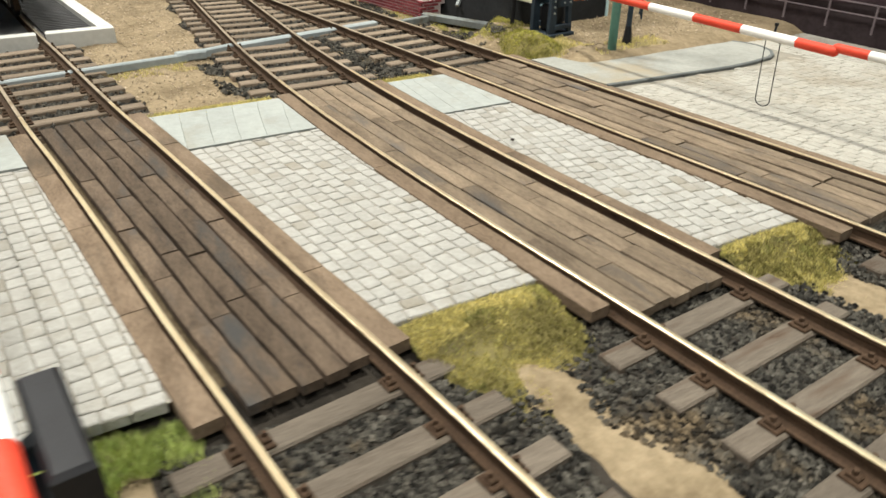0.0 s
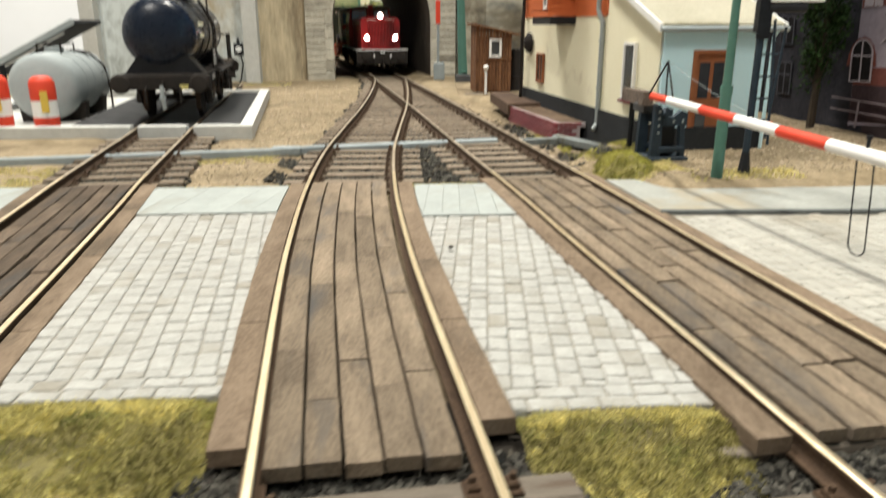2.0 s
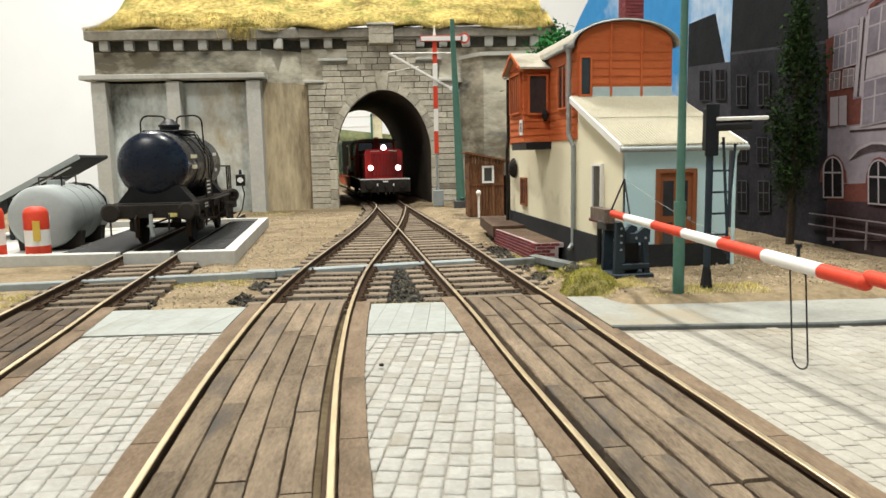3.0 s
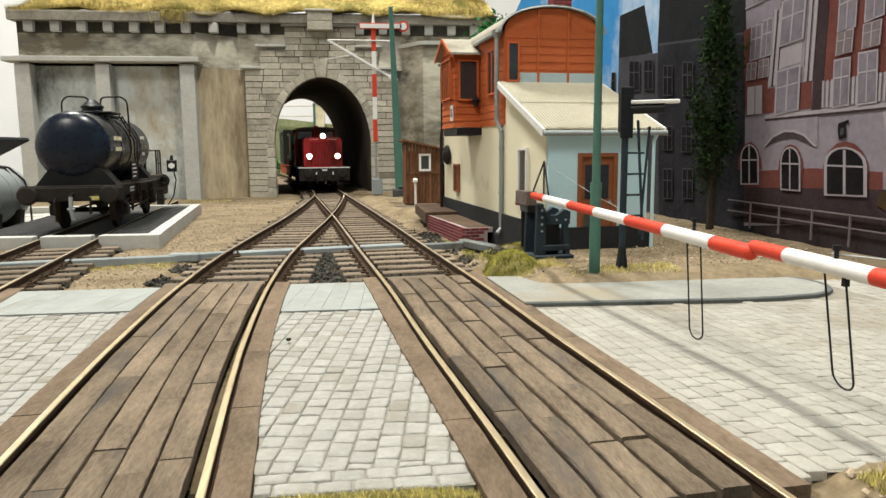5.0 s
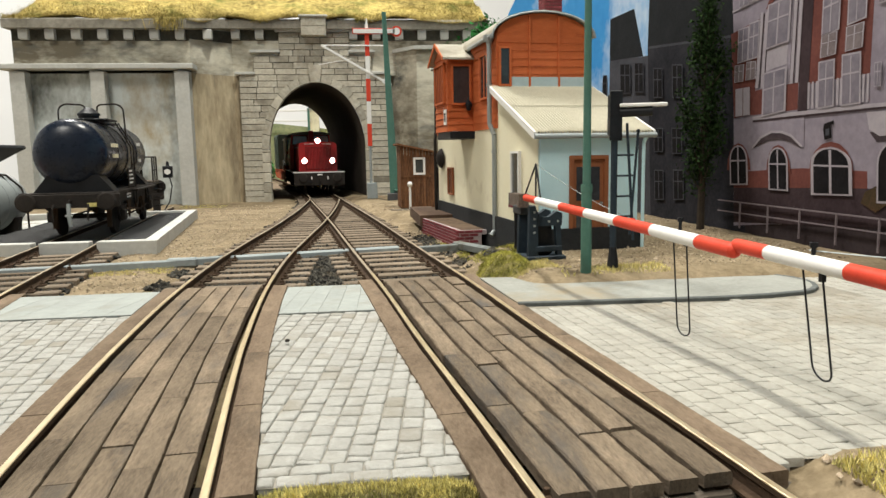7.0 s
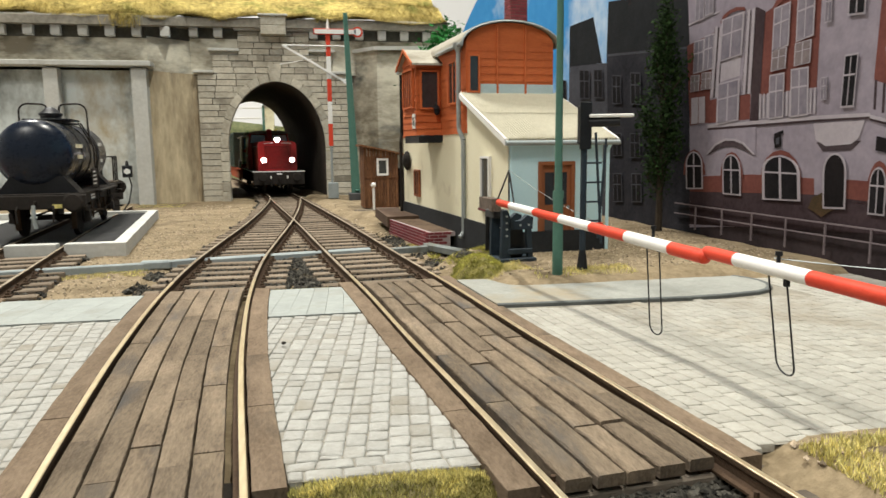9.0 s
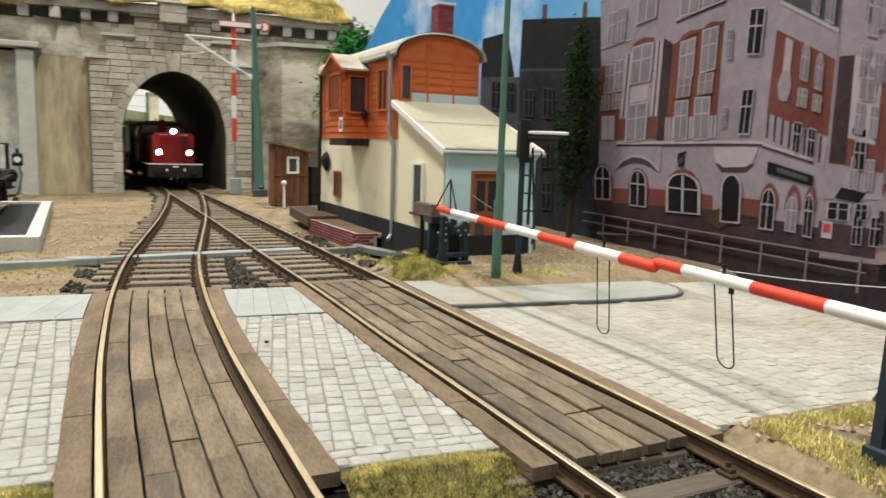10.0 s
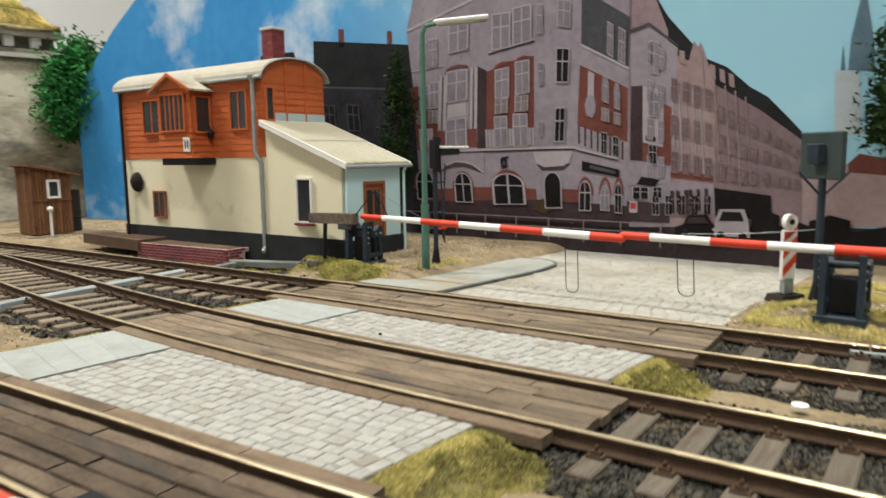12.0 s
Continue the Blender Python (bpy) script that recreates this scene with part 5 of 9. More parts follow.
sheet("house_front", 3, P_ROW2, (10.46, 0.76), (10.58, 5.01), (10.04, 4.7), (9.8, 5.13), (9.58, 4.53), (9.45, 4.33), (9.33, 0.82))
sheet("roof", 2, P_SLATE, (11.21, 6.81), (10.6, 5.8), (10.05, 5.17), (9.67, 4.74), (9.19, 4.51), (8.67, 4.03), (8.28, 3.79), (7.8, 3.28), (7.55, 3.0), (7.53, 2.67), (9.43, 3.88), (10.57, 4.88), (11.2, 6.01))
sheet("house_front", 3, P_ROW3, (9.33, 0.82), (9.44, 4.13), (8.42, 3.5), (8.31, 0.87))
sheet("house_front", 3, P_ROW3, (8.31, 0.87), (8.42, 3.5), (7.54, 2.82), (7.45, 0.91))
sheet("brick_field", 4, P_BRICK, (11.45, 4.07), (11.15, 4.12), (11.11, 2.39), (11.41, 2.39))
window_at((11.08, 5.25), (10.94, 5.17), (10.93, 4.69), (11.07, 4.75), P_PANE, 0)
window_at((11.06, 4.35), (10.92, 4.29), (10.91, 3.8), (11.05, 3.84), P_PANE, 0)
window_at((11.04, 3.43), (10.9, 3.39), (10.89, 2.9), (11.03, 2.92), P_PANE, 0)
window_at((11.02, 2.5), (10.88, 2.49), (10.87, 1.99), (11.01, 1.99), P_PANE, 0)
window_at((10.81, 5.1), (10.67, 5.02), (10.66, 4.56), (10.8, 4.62), P_PANE, 0)
window_at((10.79, 4.23), (10.65, 4.18), (10.64, 3.71), (10.77, 3.75), P_PANE, 0)
window_at((10.76, 3.36), (10.63, 3.32), (10.62, 2.85), (10.75, 2.87), P_PANE, 0)
window_at((10.74, 2.47), (10.6, 2.46), (10.59, 1.98), (10.73, 1.98), P_PANE, 0)
window_at((10.46, 4.35), (10.32, 4.3), (10.31, 3.83), (10.45, 3.87), P_PANE_R, 0, P_TRIM_R)
window_at((10.44, 3.48), (10.3, 3.44), (10.29, 2.97), (10.43, 3.0), P_PANE_R, 0, P_TRIM_R)
window_at((10.41, 2.6), (10.27, 2.58), (10.26, 2.1), (10.4, 2.12), P_PANE_R, 0, P_TRIM_R)
window_at((10.18, 4.25), (10.05, 4.2), (10.03, 3.74), (10.17, 3.78), P_PANE_R, 0, P_TRIM_R)
window_at((10.16, 3.4), (10.02, 3.37), (10.01, 2.91), (10.15, 2.94), P_PANE_R, 0, P_TRIM_R)
window_at((10.14, 2.55), (10.0, 2.53), (9.98, 2.06), (10.12, 2.08), P_PANE_R, 0, P_TRIM_R)
window_at((9.91, 4.15), (9.78, 4.1), (9.76, 3.66), (9.9, 3.7), P_PANE_R, 0, P_TRIM_R)
window_at((9.89, 3.33), (9.75, 3.29), (9.74, 2.84), (9.87, 2.87), P_PANE_R, 0, P_TRIM_R)
window_at((9.86, 2.5), (9.73, 2.48), (9.71, 2.02), (9.85, 2.04), P_PANE_R, 0, P_TRIM_R)
window_at((9.64, 4.05), (9.51, 4.0), (9.5, 3.57), (9.63, 3.61), P_PANE_R, 0, P_TRIM_R)
window_at((9.62, 3.26), (9.49, 3.22), (9.47, 2.79), (9.6, 2.81), P_PANE_R, 0, P_TRIM_R)
window_at((9.59, 2.45), (9.46, 2.43), (9.45, 1.99), (9.58, 2.01), P_PANE_R, 0, P_TRIM_R)
window_at((9.34, 3.7), (9.21, 3.62), (9.2, 3.26), (9.32, 3.33), P_PANE_R, 0, P_TRIM_R)
window_at((9.31, 3.02), (9.19, 2.97), (9.18, 2.6), (9.3, 2.64), P_PANE_R, 0, P_TRIM_R)
window_at((9.29, 2.33), (9.16, 2.3), (9.15, 1.93), (9.28, 1.95), P_PANE_R, 0, P_TRIM_R)
window_at((9.09, 3.55), (8.96, 3.48), (8.95, 3.14), (9.07, 3.2), P_PANE_R, 0, P_TRIM_R)
window_at((9.06, 2.91), (8.94, 2.86), (8.93, 2.52), (9.05, 2.56), P_PANE_R, 0, P_TRIM_R)
window_at((9.04, 2.27), (8.92, 2.24), (8.9, 1.9), (9.03, 1.92), P_PANE_R, 0, P_TRIM_R)
window_at((8.84, 3.4), (8.72, 3.33), (8.71, 3.02), (8.83, 3.08), P_PANE_R, 0, P_TRIM_R)
window_at((8.82, 2.81), (8.7, 2.76), (8.68, 2.44), (8.81, 2.48), P_PANE_R, 0, P_TRIM_R)
window_at((8.8, 2.21), (8.67, 2.18), (8.66, 1.87), (8.78, 1.88), P_PANE_R, 0, P_TRIM_R)
window_at((8.6, 3.26), (8.48, 3.19), (8.47, 2.9), (8.59, 2.96), P_PANE_R, 0, P_TRIM_R)
window_at((8.58, 2.71), (8.46, 2.66), (8.45, 2.37), (8.56, 2.4), P_PANE_R, 0, P_TRIM_R)
window_at((8.55, 2.16), (8.44, 2.13), (8.42, 1.83), (8.54, 1.85), P_PANE_R, 0, P_TRIM_R)
window_at((8.33, 3.12), (8.22, 3.05), (8.21, 2.79), (8.32, 2.85), P_PANE_R, 0, P_TRIM_R)
window_at((8.31, 2.63), (8.2, 2.58), (8.19, 2.32), (8.3, 2.35), P_PANE_R, 0, P_TRIM_R)
window_at((8.29, 2.13), (8.18, 2.11), (8.17, 1.84), (8.28, 1.86), P_PANE_R, 0, P_TRIM_R)
window_at((8.12, 2.99), (8.01, 2.92), (8.0, 2.68), (8.11, 2.74), P_PANE_R, 0, P_TRIM_R)
window_at((8.1, 2.54), (8.0, 2.49), (7.99, 2.25), (8.09, 2.29), P_PANE_R, 0, P_TRIM_R)
window_at((8.08, 2.08), (7.98, 2.06), (7.97, 1.82), (8.07, 1.83), P_PANE_R, 0, P_TRIM_R)
window_at((7.91, 2.85), (7.81, 2.79), (7.8, 2.58), (7.9, 2.63), P_PANE_R, 0, P_TRIM_R)
window_at((7.89, 2.45), (7.79, 2.4), (7.78, 2.19), (7.88, 2.22), P_PANE_R, 0, P_TRIM_R)
window_at((7.88, 2.04), (7.77, 2.01), (7.76, 1.8), (7.87, 1.81), P_PANE_R, 0, P_TRIM_R)
window_at((7.71, 2.72), (7.61, 2.66), (7.6, 2.47), (7.7, 2.52), P_PANE_R, 0, P_TRIM_R)
window_at((7.69, 2.36), (7.59, 2.31), (7.58, 2.12), (7.68, 2.16), P_PANE_R, 0, P_TRIM_R)
window_at((7.67, 1.99), (7.57, 1.97), (7.56, 1.78), (7.66, 1.79), P_PANE_R, 0, P_TRIM_R)
window_at((10.86, 1.52), (10.7, 1.52), (10.69, 1.06), (10.85, 1.05), P_PANE_D, 0)
window_at((10.53, 1.53), (10.37, 1.53), (10.36, 1.07), (10.52, 1.07), P_PANE_D, 0)
window_at((10.21, 1.53), (10.05, 1.54), (10.04, 1.09), (10.2, 1.08), P_PANE_D, 0, P_TRIM_R)
window_at((9.9, 1.54), (9.74, 1.55), (9.73, 1.1), (9.88, 1.09), P_PANE_D, 0, P_TRIM_R)
window_at((9.59, 1.55), (9.44, 1.55), (9.43, 1.11), (9.58, 1.1), P_PANE_D, 0, P_TRIM_R)
sheet("church_tower", 1, P_FAR, (6.91, 2.9), (6.97, 4.25), (6.51, 4.21), (6.39, 2.88))
sheet("spire", 2, P_SLATE2, (6.72, 4.23), (6.7, 4.86), (6.57, 5.63), (6.53, 6.07), (6.29, 4.82), (6.23, 4.19))
sheet("spire", 2, P_SLATE2, (6.86, 4.24), (6.84, 4.76), (6.77, 4.24))
sheet("town_house", 1, P_ROW2, (7.45, 0.91), (7.51, 2.18), (6.62, 2.3), (5.7, 2.18), (5.63, 1.01))
sheet("town_roof", 2, P_BRICK, (6.62, 2.3), (6.42, 2.51), (5.71, 2.35), (5.69, 2.04), (6.61, 2.12))
sheet("street", 1, P_STREET, (21.5, 0.9), (14, 0.85), (9, 0.9), (3, 1.0), (3, -0.3), (21.5, -0.3))

sheet("sill_band", 7, P_BRICK, (10.43, 2.14), (9.41, 2.03), (9.4, 1.88), (10.42, 1.99))
sheet("shop_front", 6, P_FACADE, (10.5, 1.88), (9.38, 1.82), (9.34, 1.13), (10.46, 1.04))
window_at((10.41, 1.65), (10.33, 1.65), (10.29, 1.11), (10.37, 1.11), P_PANE_D, 0, P_TRIM_R)
window_at((10.27, 1.66), (10.19, 1.66), (10.15, 1.13), (10.23, 1.13), P_PANE_D, 0, P_TRIM_R)
window_at((9.96, 1.69), (9.88, 1.69), (9.84, 1.16), (9.92, 1.16), P_PANE_D, 0, P_TRIM_R)
window_at((9.77, 1.7), (9.7, 1.7), (9.66, 1.19), (9.73, 1.19), P_PANE_D, 0, P_TRIM_R)
window_at((9.59, 1.72), (9.52, 1.72), (9.48, 1.21), (9.55, 1.21), P_PANE_D, 0, P_TRIM_R)
sheet("door", 10, P_BASE, (10.08, 1.68), (9.96, 1.68), (9.91, 1.1), (10.03, 1.09))
sheet("dark_base", 7, P_SHADE, (9.37, 1.74), (8.11, 1.59), (8.06, 1.03), (9.32, 1.08))
sheet("window_head", 7, P_FRAME, (10.5, 4.33), (10.47, 4.33), (10.3, 2.21), (10.32, 2.21))
sheet("window_head", 7, P_FRAME, (10.32, 4.24), (10.29, 4.24), (10.12, 2.18), (10.15, 2.18))
sheet("window_head", 7, P_FRAME, (10.14, 4.15), (10.12, 4.15), (9.95, 2.15), (9.97, 2.15))
sheet("window_head", 7, P_FRAME, (9.97, 4.06), (9.94, 4.06), (9.78, 2.12), (9.8, 2.11))
sheet("window_head", 7, P_FRAME, (9.8, 3.97), (9.77, 3.97), (9.61, 2.09), (9.64, 2.08))
sheet("pier", 8, P_TRIM_R, (9.47, 4.23), (9.44, 4.23), (9.23, 1.91), (9.26, 1.91))
sheet("pier", 8, P_TRIM_R, (9.22, 4.09), (9.19, 4.09), (8.99, 1.85), (9.02, 1.85))
sheet("pier", 8, P_TRIM_R, (8.99, 3.96), (8.96, 3.95), (8.76, 1.79), (8.79, 1.78))
sheet("pier", 8, P_TRIM_R, (8.76, 3.82), (8.73, 3.82), (8.54, 1.73), (8.56, 1.72))
sheet("gable", 7, P_ROW2, (10.07, 4.7), (9.95, 5.17), (9.76, 4.84), (9.66, 4.01), (10.04, 4.18))
sheet("dormer", 7, P_TRIM_R, (10.31, 5.0), (10.17, 4.95), (10.14, 4.63), (10.28, 4.7))
sheet("dormer", 7, P_TRIM_R, (9.58, 4.61), (9.45, 4.56), (9.42, 4.25), (9.55, 4.32))
sheet("dormer", 7, P_TRIM_R, (9.35, 4.48), (9.23, 4.44), (9.2, 4.13), (9.32, 4.2))
sheet("dormer", 7, P_TRIM_R, (9.14, 4.37), (9.02, 4.32), (8.99, 4.02), (9.11, 4.08))
# corner house
sheet("house_front", 3, P_FACADE, (18.36, 0.28), (18.66, 4.77), (18.87, 6.41), (18.5, 7.6), (17.6, 9.6), (12.9, 8.8), (11.53, 6.3), (11.2, 1.05), (12.77, 0.85), (15.96, 0.55))
window_at((18.37, 5.98), (18.06, 5.98), (18.06, 5.21), (18.37, 5.20), P_PANE, 0)
window_at((17.97, 6.02), (17.68, 6.03), (17.68, 5.27), (17.97, 5.25), P_PANE, 0)
window_at((17.16, 6.45), (16.53, 6.48), (16.56, 5.65), (17.19, 5.59), P_PANE, 0)
sheet("sill", 9, P_BASE, (17.25, 5.54), (16.49, 5.63), (16.50, 5.67), (17.25, 5.58))
window_at((15.63, 6.46), (15.09, 6.45), (15.10, 5.56), (15.64, 5.54), P_PANE, 0)
window_at((14.94, 6.54), (14.42, 6.57), (14.42, 5.65), (14.94, 5.60), P_PANE, 0)
window_at((14.20, 6.55), (14.05, 6.53), (14.03, 5.82), (14.18, 5.83), P_PANE, 0)
sheet("ledge", 7, P_FRAME, (15.81, 5.43), (14.30, 5.64), (14.31, 5.69), (15.81, 5.49))
sheet("ledge_shadow", 7, P_BASE, (15.80, 5.39), (14.30, 5.60), (14.30, 5.64), (15.81, 5.43))
window_at((13.55, 6.58), (13.22, 6.49), (13.23, 5.87), (13.56, 5.95), P_PANE, 0)
sheet("ledge", 7, P_FRAME, (18.87, 6.35), (16.38, 6.94), (16.39, 7.03), (18.88, 6.44))
sheet("string_course", 7, P_FRAME, (18.70, 5.13), (17.43, 5.22), (17.43, 5.26), (18.71, 5.17))
sheet("brick_field", 4, P_BRICK, (18.75, 4.67), (17.56, 4.82), (17.69, 2.80), (18.50, 2.75))
window_at((18.37, 4.69), (18.01, 4.70), (18.02, 4.01), (18.37, 3.99), P_PANE, 0)
window_at((17.94, 4.75), (17.62, 4.76), (17.63, 4.03), (17.95, 4.01), P_PANE, 0)
window_at((18.47, 3.92), (18.15, 3.91), (18.16, 3.56), (18.47, 3.56), P_RAIL, 0)
window_at((18.01, 3.94), (17.69, 3.93), (17.69, 3.57), (18.02, 3.57), P_RAIL, 0)
window_at((18.41, 3.38), (18.17, 3.38), (18.14, 2.81), (18.38, 2.80), P_FRAME, 0)
window_at((18.10, 3.38), (17.89, 3.38), (17.85, 2.81), (18.07, 2.81), P_FRAME, 0)
sheet("oriel", 5, P_FACADE, (17.61, 4.94), (16.18, 5.12), (16.21, 2.78), (17.73, 2.75))
sheet("pier_shadow", 7, P_BASE, (17.61, 4.90), (17.45, 4.90), (17.54, 3.35), (17.70, 3.35))
sheet("pier", 8, P_FRAME, (17.59, 4.93), (17.48, 4.93), (17.56, 3.35), (17.68, 3.35))
sheet("pier_shadow", 7, P_BASE, (17.43, 4.89), (17.28, 4.89), (17.36, 3.35), (17.52, 3.35))
sheet("pier", 8, P_FRAME, (17.41, 4.91), (17.30, 4.92), (17.38, 3.35), (17.49, 3.35))
sheet("pier_shadow", 7, P_BASE, (16.46, 5.06), (16.32, 5.06), (16.37, 3.34), (16.51, 3.35))
sheet("pier", 8, P_FRAME, (16.44, 5.08), (16.34, 5.09), (16.39, 3.34), (16.49, 3.34))
sheet("pier_shadow", 7, P_BASE, (16.29, 5.04), (16.15, 5.05), (16.20, 3.34), (16.35, 3.34))
sheet("pier", 8, P_FRAME, (16.28, 5.07), (16.18, 5.08), (16.22, 3.34), (16.32, 3.34))
window_at((17.26, 5.01), (16.58, 5.04), (16.61, 4.21), (17.30, 4.16), P_PANE, 0)
sheet("sill", 9, P_SHADE, (17.34, 4.13), (16.57, 4.21), (16.57, 4.25), (17.34, 4.18))
window_at((17.33, 3.61), (16.64, 3.66), (16.63, 2.83), (17.32, 2.76), P_PANE, 0)
sheet("parapet", 6, P_FRAME, (17.31, 4.09), (16.61, 4.17), (16.62, 3.75), (17.33, 3.67))
sheet("brick_field", 6, P_BRICK, (17.77, 3.30), (17.40, 3.32), (17.39, 2.79), (17.78, 2.78))
sheet("brick_field", 6, P_BRICK, (16.62, 3.33), (16.22, 3.34), (16.21, 2.81), (16.60, 2.80))
sheet("brick_arch", 8, P_BRICK, (17.39, 4.97), (17.31, 5.12), (17.10, 5.19), (16.84, 5.22), (16.55, 5.17), (16.50, 5.09), (16.80, 5.14), (17.05, 5.12), (17.24, 5.04), (17.30, 4.94))
sheet("return_wall", 6, P_BASE, (16.18, 5.11), (15.87, 4.96), (15.92, 2.76), (16.20, 2.77))
sheet("brick_field", 4, P_BRICK, (15.87, 4.93), (15.11, 5.15), (14.31, 5.24), (14.30, 3.31), (15.97, 3.28))
window_at((15.54, 4.93), (15.13, 4.97), (15.13, 4.20), (15.54, 4.14), P_PANE, 0)
window_at((14.87, 5.09), (14.47, 5.12), (14.46, 4.29), (14.86, 4.24), P_PANE, 0)
sheet("brick_arch", 8, P_BRICK, (15.64, 4.97), (15.55, 5.09), (15.33, 5.17), (15.07, 5.15), (15.03, 5.08), (15.29, 5.08), (15.47, 5.01), (15.54, 4.92))
sheet("brick_arch", 8, P_BRICK, (14.92, 5.11), (14.83, 5.22), (14.62, 5.27), (14.37, 5.22), (14.35, 5.15), (14.58, 5.19), (14.75, 5.13), (14.83, 5.06))
window_at((15.54, 4.13), (15.17, 4.14), (15.18, 3.76), (15.55, 3.74), P_RAIL, 0)
window_at((14.88, 4.17), (14.50, 4.19), (14.51, 3.79), (14.88, 3.77), P_RAIL, 0)
window_at((15.58, 3.63), (15.20, 3.64), (15.17, 2.83), (15.55, 2.81), P_PANE, 0)
window_at((14.95, 3.68), (14.54, 3.68), (14.49, 2.84), (14.91, 2.82), P_PANE, 0)
sheet("pier", 8, P_FRAME, (15.92, 3.31), (15.86, 3.31), (15.84, 2.80), (15.90, 2.80))
sheet("pier", 8, P_FRAME, (15.80, 3.31), (15.74, 3.31), (15.72, 2.80), (15.78, 2.80))
sheet("pier", 8, P_FRAME, (15.68, 3.31), (15.62, 3.31), (15.61, 2.81), (15.66, 2.81))
sheet("pier", 8, P_FRAME, (15.11, 3.31), (15.05, 3.31), (15.03, 2.82), (15.09, 2.82))
sheet("pier", 8, P_FRAME, (15.01, 3.31), (14.96, 3.31), (14.94, 2.82), (15.00, 2.82))
sheet("pier", 8, P_FRAME, (14.46, 3.31), (14.40, 3.31), (14.39, 2.83), (14.44, 2.83))
sheet("pier", 8, P_FRAME, (14.35, 3.31), (14.30, 3.31), (14.28, 2.83), (14.33, 2.83))
window_at((14.15, 5.02), (14.02, 5.01), (14.01, 4.46), (14.15, 4.46), P_PANE, 0)
window_at((14.16, 3.46), (14.02, 3.46), (14.01, 3.08), (14.14, 3.08), P_PANE, 0)
window_at((13.58, 5.34), (13.24, 5.30), (13.26, 4.47), (13.59, 4.50), P_PANE_D, 0)
window_at((13.60, 3.78), (13.34, 3.78), (13.37, 2.93), (13.63, 2.93), P_PANE_D, 0)
sheet("ledge", 8, P_FRAME, (17.73, 2.75), (14.23, 2.79), (14.22, 2.72), (17.73, 2.67))
sheet("ledge_shadow", 7, P_BASE, (17.73, 2.67), (14.22, 2.72), (14.22, 2.68), (17.73, 2.62))
sheet("ledge", 8, P_FRAME, (14.23, 2.79), (13.00, 2.78), (12.99, 2.72), (14.22, 2.72))
sheet("ledge_shadow", 7, P_BASE, (14.22, 2.72), (12.99, 2.72), (12.99, 2.68), (14.22, 2.68))
sheet("ledge", 8, P_FRAME, (13.00, 2.75), (11.80, 2.47), (11.80, 2.41), (12.99, 2.69))
sheet("ledge_shadow", 7, P_BASE, (12.99, 2.69), (11.80, 2.41), (11.80, 2.37), (12.99, 2.65))
sheet("oriel_base", 6, P_FRAME, (14.32, 2.65), (13.10, 2.66), (13.20, 2.37), (13.38, 2.26), (13.98, 2.23), (14.23, 2.35))
sheet("ledge_shadow", 5, P_ARCH, (14.22, 2.30), (13.16, 2.32), (13.37, 2.15), (14.04, 2.13))
sheet("oriel_foot", 6, P_FACADE, (17.73, 2.62), (15.99, 2.65), (15.95, 2.06), (16.27, 2.24), (16.70, 2.34), (17.14, 2.33), (17.47, 2.19), (17.69, 2.11))
sheet("arch_shade", 7, P_ARCH, (17.69, 2.05), (17.40, 2.26), (17.03, 2.37), (16.70, 2.36), (16.38, 2.28), (16.02, 2.05), (16.37, 2.17), (16.69, 2.24), (17.02, 2.24), (17.31, 2.18))
sheet("arch_rim", 8, P_FRAME, (17.72, 2.08), (17.42, 2.31), (17.03, 2.42), (16.70, 2.41), (16.36, 2.32), (15.99, 2.08), (16.03, 2.06), (16.38, 2.28), (16.70, 2.36), (17.03, 2.37), (17.40, 2.26), (17.69, 2.05))
sheet("hanging_sign", 9, P_SHADE, (15.39, 2.49), (15.13, 2.55), (15.12, 2.49), (15.20, 2.47), (15.16, 2.23), (15.35, 2.19), (15.40, 2.39))
sheet("sign_face", 10, P_GREYW, (15.33, 2.39), (15.23, 2.41), (15.22, 2.28), (15.32, 2.27))
sheet("brick_band", 4, P_BRICK, (18.43, 1.52), (16.03, 1.65), (14.23, 1.63), (14.20, 1.33), (16.00, 1.26), (18.41, 1.16))
sheet("brick_band", 4, P_BRICK, (13.46, 1.64), (12.83, 1.63), (12.80, 1.22), (13.43, 1.23))
sheet("plinth", 4, P_BASE, (18.41, 1.16), (16.00, 1.26), (14.20, 1.33), (11.09, 1.23), (11.06, 0.87), (18.36, 0.36))
window_at((18.55, 2.10), (17.94, 2.10), (17.86, 1.28), (18.47, 1.25), P_PANE_D, 1)
window_at((17.05, 2.04), (16.49, 2.04), (16.41, 1.21), (16.97, 1.21), P_PANE_D, 1)
window_at((15.64, 2.04), (14.69, 2.01), (14.61, 1.21), (15.56, 1.18), P_PANE_D, 1)
sheet("brick_arch", 9, P_BRICK, (18.69, 1.56), (18.67, 1.80), (18.58, 2.00), (18.43, 2.13), (18.25, 2.18), (18.07, 2.13), (17.91, 2.00), (17.79, 1.81), (17.74, 1.58), (17.91, 1.57), (17.95, 1.76), (18.03, 1.92), (18.13, 2.02), (18.24, 2.06), (18.35, 2.02), (18.44, 1.92), (18.49, 1.75), (18.50, 1.56))
sheet("brick_arch", 9, P_BRICK, (17.14, 1.53), (17.13, 1.76), (17.05, 1.95), (16.93, 2.08), (16.77, 2.12), (16.61, 2.08), (16.47, 1.96), (16.37, 1.77), (16.32, 1.56), (16.46, 1.55), (16.50, 1.73), (16.56, 1.88), (16.66, 1.98), (16.76, 2.02), (16.86, 1.98), (16.94, 1.88), (16.98, 1.72), (16.98, 1.54))
